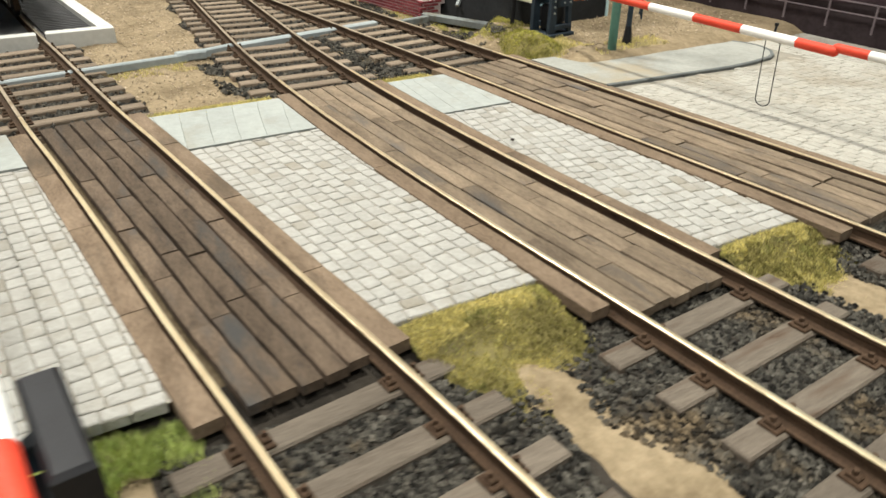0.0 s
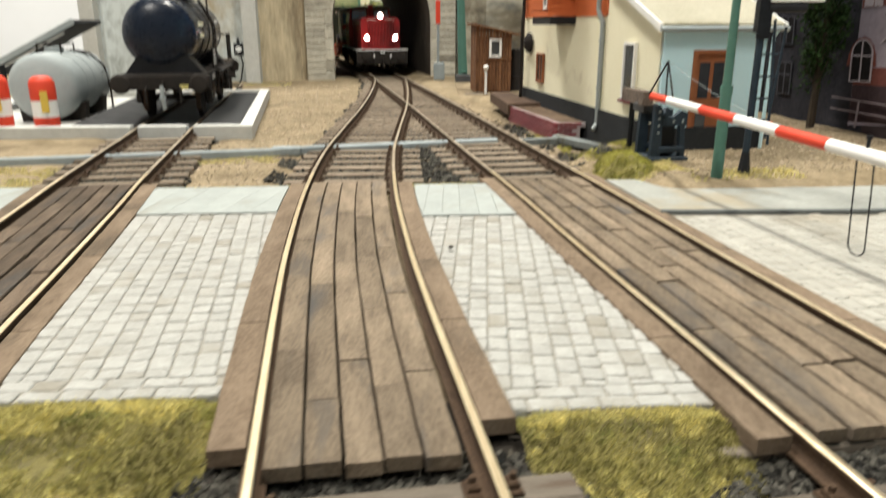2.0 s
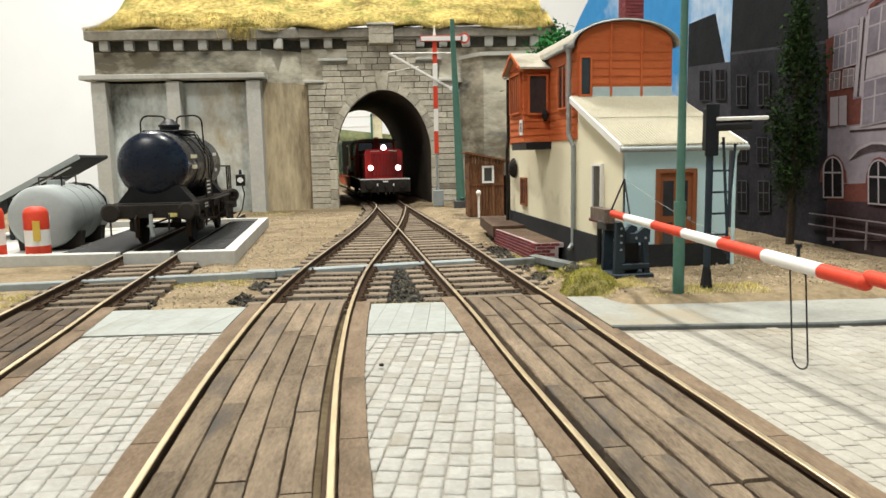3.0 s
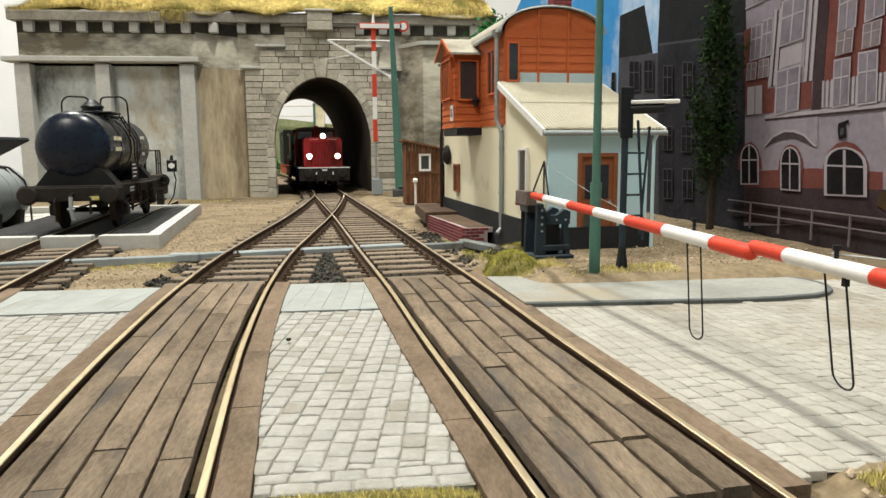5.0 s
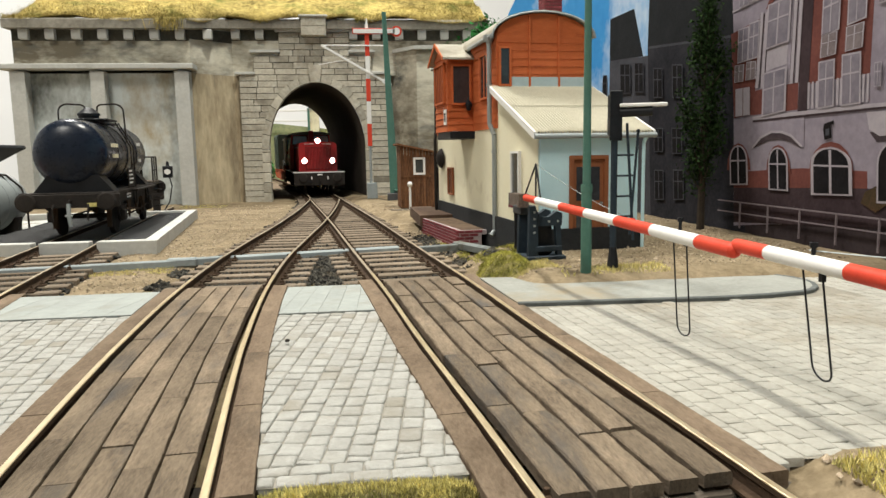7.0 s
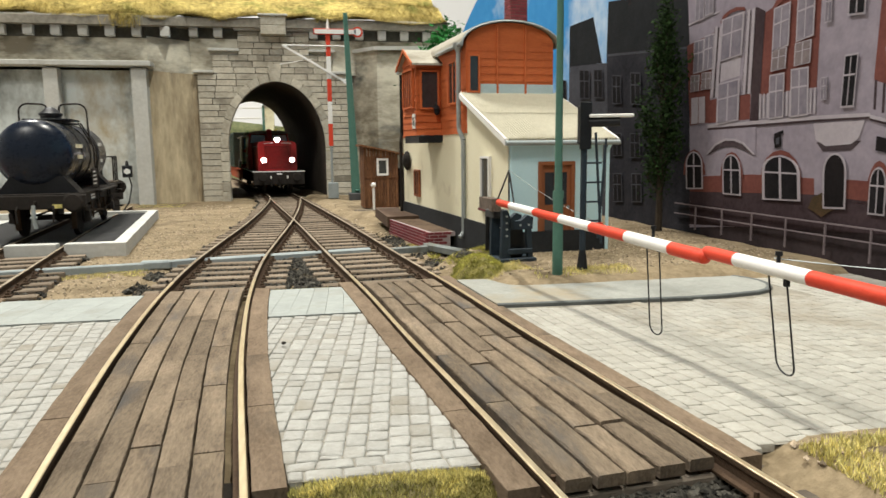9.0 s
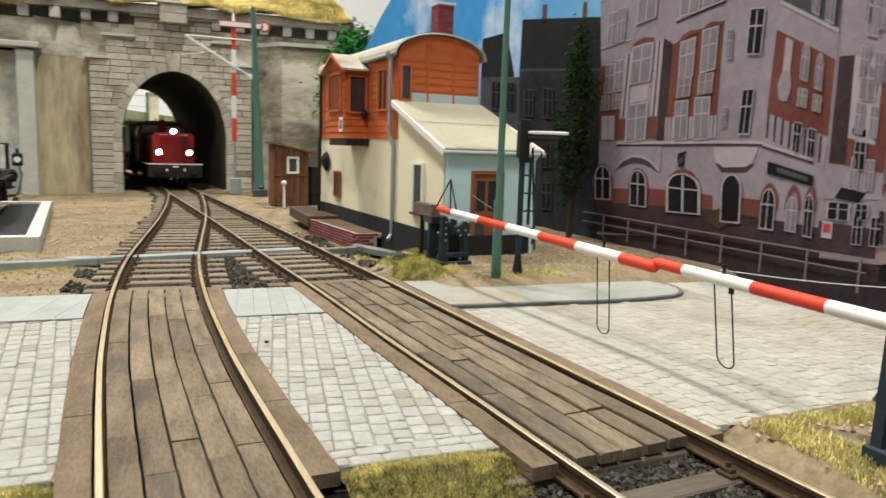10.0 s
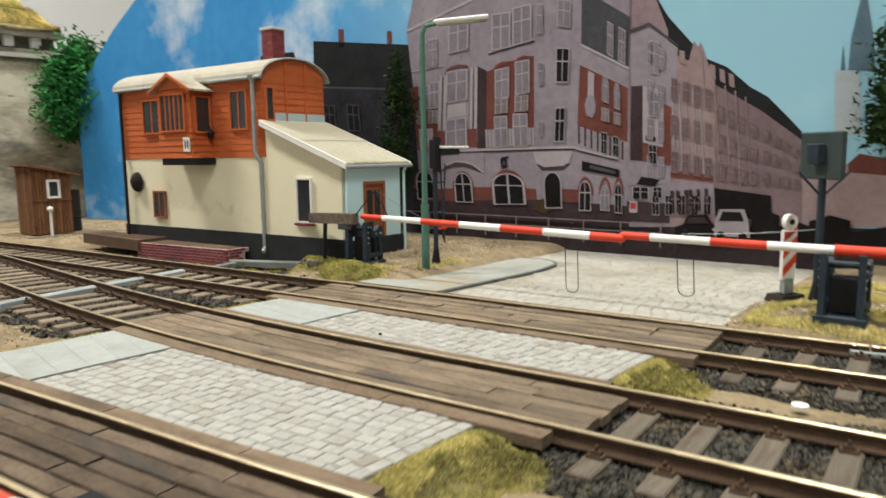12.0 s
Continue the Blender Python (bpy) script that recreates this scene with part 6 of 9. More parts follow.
sheet("brick_arch", 9, P_BRICK, (15.75, 1.54), (15.72, 1.78), (15.60, 1.99), (15.40, 2.12), (15.17, 2.16), (14.93, 2.11), (14.73, 1.98), (14.59, 1.80), (14.53, 1.58), (14.64, 1.58), (14.69, 1.76), (14.81, 1.92), (14.97, 2.03), (15.16, 2.07), (15.35, 2.03), (15.50, 1.92), (15.60, 1.75), (15.62, 1.55))
window_at((13.96, 2.06), (13.47, 2.09), (13.43, 1.15), (13.89, 1.13), P_SHADE, 1)
sheet("door_leaf", 11, P_BASE, (13.86, 1.80), (13.53, 1.82), (13.50, 1.20), (13.81, 1.20))
sheet("shrub", 10, P_SHRUB, (14.31, 1.07), (14.22, 1.27), (13.98, 1.38), (13.74, 1.31), (13.66, 1.10), (13.95, 0.93))
# side front
sheet("slate_field", 4, P_GREYW, (12.89, 6.78), (11.56, 5.91), (11.57, 4.69), (12.89, 5.40))
sheet("ledge", 7, P_FRAME, (12.89, 5.34), (11.56, 4.63), (11.56, 4.70), (12.89, 5.41))
window_at((12.14, 5.85), (11.99, 5.75), (11.99, 5.00), (12.14, 5.10), P_PANE, 0)
window_at((11.83, 5.67), (11.67, 5.57), (11.67, 4.81), (11.83, 4.90), P_PANE, 0)
sheet("brick_field", 4, P_BRICK, (12.92, 4.87), (11.58, 4.19), (11.56, 2.81), (12.98, 3.23))
sheet("pier", 8, P_FRAME, (12.67, 4.70), (12.50, 4.61), (12.51, 3.51), (12.69, 3.55))
sheet("medallion", 9, P_FACADE, (12.44, 3.79), (12.48, 3.58), (12.59, 3.50), (12.71, 3.59), (12.76, 3.81), (12.71, 4.02), (12.60, 4.10), (12.49, 4.01))
window_at((12.26, 4.55), (12.10, 4.48), (12.09, 3.86), (12.25, 3.93), P_PANE, 1)
window_at((11.93, 4.33), (11.79, 4.26), (11.78, 3.67), (11.92, 3.74), P_PANE, 1)
window_at((12.26, 3.74), (12.07, 3.69), (12.07, 3.38), (12.26, 3.43), P_RAIL, 0)
window_at((11.92, 3.61), (11.76, 3.56), (11.76, 3.28), (11.91, 3.33), P_RAIL, 0)
sheet("plaster_field", 5, P_FACADE, (12.97, 3.32), (12.33, 3.10), (11.55, 2.85), (11.57, 2.31), (13.01, 2.73))
sheet("timber_gap", 6, P_BASE, (12.95, 3.32), (12.90, 3.31), (12.89, 2.82), (12.94, 2.84))
sheet("timber_gap", 6, P_BASE, (12.77, 3.26), (12.72, 3.24), (12.71, 2.76), (12.76, 2.77))
sheet("timber_gap", 6, P_BASE, (12.59, 3.19), (12.54, 3.18), (12.53, 2.70), (12.58, 2.71))
sheet("timber_gap", 6, P_BASE, (12.41, 3.13), (12.36, 3.11), (12.35, 2.64), (12.40, 2.65))
sheet("timber_gap", 6, P_BASE, (12.23, 3.07), (12.19, 3.05), (12.18, 2.57), (12.23, 2.59))
sheet("timber_gap", 6, P_BASE, (12.06, 3.00), (12.01, 2.99), (12.00, 2.52), (12.05, 2.53))
sheet("timber_gap", 6, P_BASE, (11.89, 2.94), (11.84, 2.93), (11.83, 2.46), (11.88, 2.47))
sheet("timber_gap", 6, P_BASE, (11.72, 2.88), (11.67, 2.87), (11.66, 2.40), (11.71, 2.41))
window_at((12.27, 3.12), (12.12, 3.09), (12.12, 2.57), (12.26, 2.60), P_PANE_D, 0)
window_at((11.94, 3.00), (11.80, 2.97), (11.79, 2.48), (11.93, 2.51), P_PANE_D, 0)
sheet("shop_sign", 9, P_SHADE, (12.82, 2.39), (11.76, 2.16), (11.76, 1.97), (12.82, 2.15))
sheet("sign_face", 10, P_GREYW, (12.59, 2.29), (11.87, 2.13), (11.87, 2.05), (12.59, 2.20))
window_at((12.86, 1.85), (12.57, 1.84), (12.56, 1.10), (12.86, 1.10), P_PANE_D, 1)
window_at((12.26, 1.74), (12.04, 1.73), (12.03, 1.12), (12.25, 1.13), P_PANE, 1)
window_at((11.87, 1.81), (11.70, 1.80), (11.68, 1.07), (11.85, 1.08), P_PANE_D, 1)
sheet("brick_arch", 9, P_BRICK, (12.94, 1.49), (12.93, 1.68), (12.88, 1.83), (12.81, 1.94), (12.72, 1.98), (12.63, 1.94), (12.55, 1.84), (12.50, 1.69), (12.48, 1.50), (12.55, 1.50), (12.56, 1.65), (12.60, 1.77), (12.65, 1.86), (12.72, 1.89), (12.78, 1.86), (12.83, 1.77), (12.87, 1.64), (12.88, 1.49))
sheet("brick_arch", 9, P_BRICK, (12.32, 1.51), (12.31, 1.69), (12.27, 1.84), (12.22, 1.94), (12.15, 1.98), (12.09, 1.94), (12.03, 1.84), (11.99, 1.69), (11.97, 1.52), (12.03, 1.51), (12.04, 1.66), (12.07, 1.78), (12.11, 1.86), (12.15, 1.89), (12.19, 1.86), (12.23, 1.78), (12.25, 1.66), (12.26, 1.51))
sheet("brick_arch", 9, P_BRICK, (11.91, 1.52), (11.90, 1.70), (11.87, 1.85), (11.83, 1.95), (11.78, 1.98), (11.72, 1.95), (11.68, 1.85), (11.64, 1.70), (11.63, 1.52), (11.69, 1.52), (11.70, 1.67), (11.72, 1.79), (11.75, 1.87), (11.78, 1.90), (11.80, 1.87), (11.83, 1.79), (11.84, 1.66), (11.85, 1.52))
# bay beside the side front
sheet("house_front", 4, P_FACADE, (11.44, 0.74), (11.53, 5.48), (11.05, 5.61), (10.34, 5.05), (10.44, 0.79))
sheet("eave", 8, P_GREYW, (11.58, 5.51), (11.06, 5.64), (10.31, 5.06), (10.32, 5.11), (11.06, 5.72), (11.58, 5.59))
sheet("recess_shade", 6, P_BASE, (11.49, 4.23), (11.19, 4.22), (11.15, 2.38), (11.48, 2.41))
sheet("bay", 6, P_FRAME, (11.19, 4.22), (10.65, 4.08), (10.65, 2.72), (11.16, 2.84))
sheet("recess_shade", 6, P_BRICK, (11.16, 2.84), (10.47, 2.66), (10.46, 2.27), (11.15, 2.37))
sheet("recess_shade", 5, P_BRICK, (10.64, 3.74), (10.44, 3.66), (10.43, 2.31), (10.63, 2.36))
window_at((11.02, 5.27), (10.82, 5.21), (10.80, 4.49), (11.00, 4.55), P_PANE, 0)
window_at((11.02, 4.05), (10.76, 4.00), (10.74, 3.45), (11.00, 3.49), P_PANE, 1)
sheet("awning", 8, P_SHADE, (11.08, 3.01), (10.83, 2.96), (10.83, 2.85), (11.08, 2.90))
window_at((10.98, 2.77), (10.80, 2.75), (10.78, 2.31), (10.97, 2.32), P_PANE_D, 0)
sheet("shop_band", 7, P_FACADE, (11.54, 2.31), (10.43, 2.20), (10.42, 1.83), (11.53, 1.77))
sheet("canopy", 9, P_SHADE, (11.17, 1.99), (10.70, 1.92), (10.81, 1.75), (11.29, 1.80))
window_at((11.37, 1.72), (10.99, 1.72), (10.98, 1.44), (11.37, 1.43), P_PANE_D, 0)
window_at((10.84, 1.73), (10.64, 1.73), (10.63, 1.48), (10.84, 1.47), P_PANE_D, 0)
sheet("plinth", 6, P_BASE, (11.55, 1.37), (10.43, 1.34), (10.42, 0.86), (11.54, 0.85))
sheet("poster", 10, P_FRAME, (11.47, 1.38), (11.26, 1.38), (11.26, 1.08), (11.47, 1.08))
sheet("poster_field", 11, P_RED, (11.44, 1.34), (11.29, 1.33), (11.29, 1.18), (11.44, 1.18))


def print_details():
    """Printed railing, parked cars and a leafy crown on the board."""
    y0, z0, y1, z1 = 18.95, 0.86, 10.5, 0.84
    r = part("railing", Build().prism([(y0, z0), (y1, z1), (y1, z1 - 0.028), (y0, z0 - 0.028)], "x", -0.1, -0.07), P_POST, BACKDROP, "pale grey street railing")
    part("rail_bar", Build().prism([(y0, z0 - 0.25), (y1, z1 - 0.23), (y1, z1 - 0.252), (y0, z0 - 0.275)], "x", -0.1, -0.07), P_POST, r)
    for i in range(8):
        t = (i + 0.9) / 8
        y, z = y0 + (y1 - y0) * t, z0 + (z1 - z0) * t
        part("rail_post", Build().prism([(y, z), (y + 0.03, z), (y + 0.03, z - 0.6), (y, z - 0.6)], "x", -0.1, -0.07), P_POST, r)
    dark = [(10.25, 0.52), (10.25, 0.78), (10.05, 0.86), (9.95, 1.08), (9.5, 1.1), (9.35, 0.88), (9.2, 0.82), (9.2, 0.52)]
    part("car", Build().prism(dark, "x", -0.11, -0.07), P_SHADE, BACKDROP, "dark parked car")
    white = [(9.3, 0.62), (9.3, 0.95), (9.2, 1.25), (8.65, 1.27), (8.55, 1.0), (8.5, 0.62)]
    part("van", Build().prism(white, "x", -0.13, -0.09), P_VAN, BACKDROP, "white parked van")
    for y in (9.15, 8.66):
        part("wheel", Build().prism([(y + 0.1 * math.cos(k * 0.785), 0.64 + 0.1 * math.sin(k * 0.785)) for k in range(8)], "x", -0.14, -0.125), P_SHADE, BACKDROP)
    part("car_window", Build().prism([(9.98, 0.88), (9.9, 1.04), (9.55, 1.05), (9.45, 0.9)], "x", -0.125, -0.11), P_BASE, BACKDROP)
    part("car_lamp", Build().prism([(9.35, 0.74), (9.35, 0.8), (9.24, 0.78), (9.24, 0.72)], "x", -0.125, -0.11), P_FRAME, BACKDROP)
    for y0, y1, z1 in ((8.5, 7.9, 1.25), (7.9, 7.3, 1.05), (7.3, 6.5, 1.2), (6.5, 5.2, 1.0)):
        part("dark_hedge", Build().prism([(y0, 0.6), (y0, z1 - 0.15), ((y0 + y1) / 2, z1), (y1, z1 - 0.1), (y1, 0.6)], "x", -0.06, -0.05), P_SHADE, BACKDROP)
    part("van_window", Build().prism([(9.2, 0.98), (9.13, 1.2), (8.72, 1.2), (8.65, 1.0)], "x", -0.14, -0.125), P_PANE_D, BACKDROP)


print_details()


# ---- trees ----
def leaf_cloud(spots, size, rs):
    n = len(spots)
    p = np.array(spots)
    q = rs.normal(size=(n, 3, 3)) * size
    v = p[:, None, :] + q
    return v.reshape(-1, 3), np.arange(3 * n).reshape(n, 3)


def tree(name, x, y, z, height, radius, material, label, slim, count, trunk=0.12, seed=3, leaf=0.05):
    ob = thing(name, x, y, z, 0, label, "tree")
    rs = np.random.RandomState(seed)
    b = Build().cyl((0, 0, -0.1), (0.03, 0.02, height * 0.5), trunk, trunk * 0.6, 8).cyl((0.03, 0.02, height * 0.5), (0, 0, height * 0.95), trunk * 0.6, 0.015, 6)
    tips = []
    for i in range(44):
        h = height * (rs.uniform(0.16, 0.93) if slim else rs.uniform(0.5, 0.93))
        a = rs.uniform(0, 6.28)
        shape = radius * (1.0 * math.sin(math.pi * min(1.0, (h / height - 0.02) / 0.98) ** 0.85) ** 0.7 * rs.uniform(0.4, 1.05) if slim else math.sin(math.pi * min(1, (h / height - 0.08) / 0.92)) ** 0.6)
        e = (math.cos(a) * shape * rs.uniform(0.6, 1.0), math.sin(a) * shape * rs.uniform(0.6, 1.0), h + (height * 0.12 if slim else radius * 0.2))
        b.cyl((0.02, 0.01, h), e, trunk * 0.25, 0.008, 5)
        tips.append((e, shape))
    part("trunk", b, M_BARK, ob)
    spots = []
    for i in range(count):
        (ex, ey, ez), s = tips[rs.randint(len(tips))]
        c = rs.normal(size=3) * np.array([(0.14 if slim else 0.24) * radius, (0.14 if slim else 0.24) * radius, height * 0.05 if slim else 0.24 * radius])
        t = rs.uniform(0.5, 1.0)
        spots.append((ex * t + c[0], ey * t + c[1], ez + c[2]))
    v, f = leaf_cloud(spots, leaf, rs)
    me = bpy.data.meshes.new("crown")
    me.from_pydata((v * S).tolist(), [], f.tolist())
    me.materials.append(material)
    c = new("crown", me)
    c.parent = ob
    return ob


tree("poplar", 17.1, 18.8, -0.05, 5.15, 0.72, M_LEAF_D, "slim dark green poplar in front of the backdrop", True, 7500, 0.1, 5, 0.034)
tree("leafy_tree", 15.45, 36.9, -0.2, 7.9, 1.55, M_LEAF, "bright green leafy tree behind the house", False, 12000, 0.14, 8, 0.085)
tree("street_tree", 17.6, 5.55, 0.0, 5.2, 0.75, M_LEAF_D, "dark leafy tree at the end of the street", False, 5000, 0.1, 9, 0.06)

# ---- barriers ----
def beam_segments(parent, p0, p1, cuts, start_red, r0=0.07, r1=0.085):
    p0, p1 = Vector(p0), Vector(p1)
    for i, (u, v) in enumerate(zip(cuts, cuts[1:])):
        a, b = p0.lerp(p1, u), p0.lerp(p1, v)
        ra, rb = r0 + (r1 - r0) * u, r0 + (r1 - r0) * v
        part("beam_band", Build().cyl(a, b, ra, rb, 16), M_RED if (i % 2 == 0) == start_red else M_WHITE, parent, smooth=True)


def barrier_stand(ob, z0=0.0):
    """Cast iron drive: plinth, a broad cheek and a slim leg on each side, cross ties and a pivot."""
    part("base_plate", Build().box(-0.35, 0.37, -0.34, 0.34, z0 - 0.05, z0 + 0.13, 0.02), M_DKBLUE, ob)
    for s in (-1, 1):
        y0, y1 = s * 0.25 - 0.045, s * 0.25 + 0.045
        q = [(-0.33, z0 + 0.13), (-0.14, z0 + 0.13), (-0.15, z0 + 0.9), (-0.2, z0 + 1.02), (-0.3, z0 + 1.02)]
        part("cheek", Build().prism(q, "y", y0, y1), M_DKBLUE, ob)
        q = [(0.22, z0 + 0.13), (0.32, z0 + 0.13), (0.27, z0 + 0.8), (0.17, z0 + 0.8)]
        part("leg", Build().prism(q, "y", y0, y1), M_DKBLUE, ob)
        q = [(-0.15, z0 + 0.66), (0.3, z0 + 0.66), (0.31, z0 + 0.88), (0.2, z0 + 0.92), (0.06, z0 + 0.82), (-0.15, z0 + 0.82)]
        part("bracket", Build().prism(q, "y", y0 - 0.012, y1 + 0.012), M_DKBLUE, ob)
        part("crossbar", Build().box(-0.2, 0.3, y0 - 0.015, y1 + 0.015, z0 + 0.2, z0 + 0.3, 0.012), M_DKBLUE, ob)
        for i in range(4):
            part("bolt", Build().cyl((-0.22, s * 0.29, z0 + 0.55 + 0.12 * i), (-0.22, s * 0.315, z0 + 0.55 + 0.12 * i), 0.022, n=6), M_ZINC, ob)
        for i in range(2):
            part("bolt", Build().cyl((0.05 + 0.17 * i, s * 0.3, z0 + 0.74), (0.05 + 0.17 * i, s * 0.325, z0 + 0.74), 0.022, n=6), M_ZINC, ob)
    part("tie_rod", Build().cyl((-0.1, -0.32, z0 + 0.86), (-0.1, 0.32, z0 + 0.86), 0.05, n=10), M_DKBLUE, ob)
    part("gear_case", Build().box(-0.12, 0.16, -0.18, 0.18, z0 + 0.13, z0 + 0.68, 0.03), M_BLACK, ob)


def hook(parent, x, y, zt, zb, dx, dy, swing=0.0):
    """A hanging wire loop below the beam."""
    n = 10
    pts = [(x - dx, y - dy, zt)]
    pts += [(x - dx * math.cos(math.pi * i / n), y - dy * math.cos(math.pi * i / n), zb + 0.1 - 0.1 * math.sin(math.pi * i / n)) for i in range(n + 1)]
    pts += [(x + dx, y + dy, zt)]
    pts = [(px + swing * (zt - pz) / (zt - zb), py, pz) for px, py, pz in pts]
    o = part("hanging_loop", Build().tube(pts, 0.0085, 6), M_BLACK, parent, "thin bent wire loop hanging below")
    part("hanger_pin", Build().cyl((x, y, zt + 0.05), (x, y, zt + 0.24), 0.018, n=8).cyl((x, y, zt + 0.2), (x, y, zt + 0.24), 0.032, n=8).box(x - dx - 0.02, x - dx + 0.02, y - dy - 0.02, y - dy + 0.02, zt - 0.05, zt + 0.05), M_BLACK, o)


def barriers():
    ob = thing("barrier", 12.25, 15.25, 0.1, 8, "closed red and white striped barrier on a blue-black iron drive", "barrier", "level crossing barriers")
    barrier_stand(ob)
    inv = ob.matrix_world.inverted()

    def loc(x, y, z):
        return tuple(v / S for v in inv @ (Vector((x, y, z)) * S))
    a, b = loc(11.93, 14.95, 1.27), loc(12.5, 8.97, 1.11)
    beam_segments(ob, a, b, (0, 0.10, 0.276, 0.435, 0.594, 0.748, 0.904, 1.0), True, 0.062, 0.075)
    part("beam_tip", Build().ball(b, 0.075, 8), M_RED, ob, smooth=True)
    brown = mat("grimy_brown_timber", (0.06, 0.045, 0.035), (0.20, 0.155, 0.125), 2.5, 0.85, bump=0.5, spread=0.15)
    part("counterweight", Build().sweep([(-0.09, -0.12), (0.09, -0.12), (0.09, 0.12), (-0.09, 0.12)], [loc(11.95, 15.2, 1.2), loc(12.14, 16.95, 1.13)]), brown, ob, "grimy brown timber counterweight")
    part("weight_block", Build().box(-0.32, -0.02, 0.1, 0.5, 0.84, 1.0, 0.02), M_GRATE, ob)
    part("prop", Build().cyl(loc(12.11, 16.5, -0.03), loc(12.09, 16.4, 1.05), 0.05, n=8).box(*[c for a, b in zip(loc(12.11, 16.5, 0), (0.13, 0.13)) for c in (a - b, a + b)], -0.17, -0.08, 0.01), M_BLACK, ob)
    t = loc(12.02, 14.6, 1.86)
    part("lifting_stay", Build().tube([loc(11.96, 15.3, 1.2), t, loc(11.99, 14.5, 1.27)], 0.015).tube([t, loc(12.0, 14.2, 1.27)], 0.015), M_BLACK, ob)
    k = loc(12.418, 9.93, 1.12)
    hook(ob, k[0], k[1], 1.0, -0.06, 0.0, 0.12, 0.08)
    ob = thing("barrier", 12.58, 5.47, 0.10, 2, "closed red and white striped barrier on a dark iron drive", "barrier", "level crossing barriers")
    barrier_stand(ob)
    inv = ob.matrix_world.inverted()
    a, b = loc(12.61, 5.63, 1.14), loc(12.53, 8.95, 1.16)
    beam_segments(ob, a, b, (0, 0.28, 0.543, 0.85, 1.0), False, 0.070, 0.066)
    part("beam_tip", Build().ball(b, 0.066, 8), M_RED, ob, smooth=True)
    part("beam_tail", Build().cyl(a, loc(12.64, 4.3, 1.14), 0.085, n=14), M_RED, ob)
    part("counterweight", Build().box(-0.2, 0.2, -1.6, -0.9, 0.85, 1.2, 0.03), M_FRAME, ob)
    k = loc(12.56, 7.86, 1.12)
    hook(ob, k[0], k[1], 0.98, 0.08, 0.02, 0.145, 0.14)
    ob = thing("barrier", 1.98, 6.05, -0.05, 7, "red and white barrier drive beside the siding", "barrier", "level crossing barriers")
    barrier_stand(ob)
    inv = ob.matrix_world.inverted()
    beam_segments(ob, loc(2.07, 5.2, 1.14), loc(1.2, 12.2, 1.1), [i / 11 for i in range(12)], True, 0.085, 0.07)
    part("counterweight", Build().box(0.12, 0.34, -0.55, 0.35, 0.9, 1.2, 0.03), M_BLACK, ob)


barriers()


# ---- posts, signals and lamps ----
def street_lamp():
    ob = thing("street_lamp", 12.61, 13.68, 0.12, 0, "tall green steel lamp post with a long white lantern", "street lamp")
    part("post", Build().cyl((0, 0, 0), (0, 0, 1.35), 0.088, 0.084, 14).cyl((0, 0, 1.35), (0, 0, 5.05), 0.066, 0.052, 14), M_DKGREEN, ob, smooth=True)
    part("collar", Build().cyl((0, 0, 1.3), (0, 0, 1.42), 0.092, n=14), M_DKGREEN, ob)
    d = Vector((0.8, -0.6, 0))
    arm = [(0, 0, 5.0), tuple(d * 0.06 + Vector((0, 0, 5.18))), tuple(d * 0.3 + Vector((0, 0, 5.24)))]
    part("arm", Build().tube(arm, 0.05, 8), M_DKGREEN, ob)
    m = Matrix.Translation((*(d * 0.85).xy, 5.32)) @ Matrix.Rotation(math.atan2(-0.6, 0.8), 4, "Z") @ Matrix.Rotation(radians(-7), 4, "Y")
    part("lantern", Build().box(-0.6, 0.6, -0.09, 0.09, -0.03, 0.07, 0.03, m), M_WHITE, ob, "long white lantern head")
    part("lantern_glass", Build().box(-0.5, 0.58, -0.07, 0.07, -0.075, -0.03, 0.02, m), M_ROOF, ob)


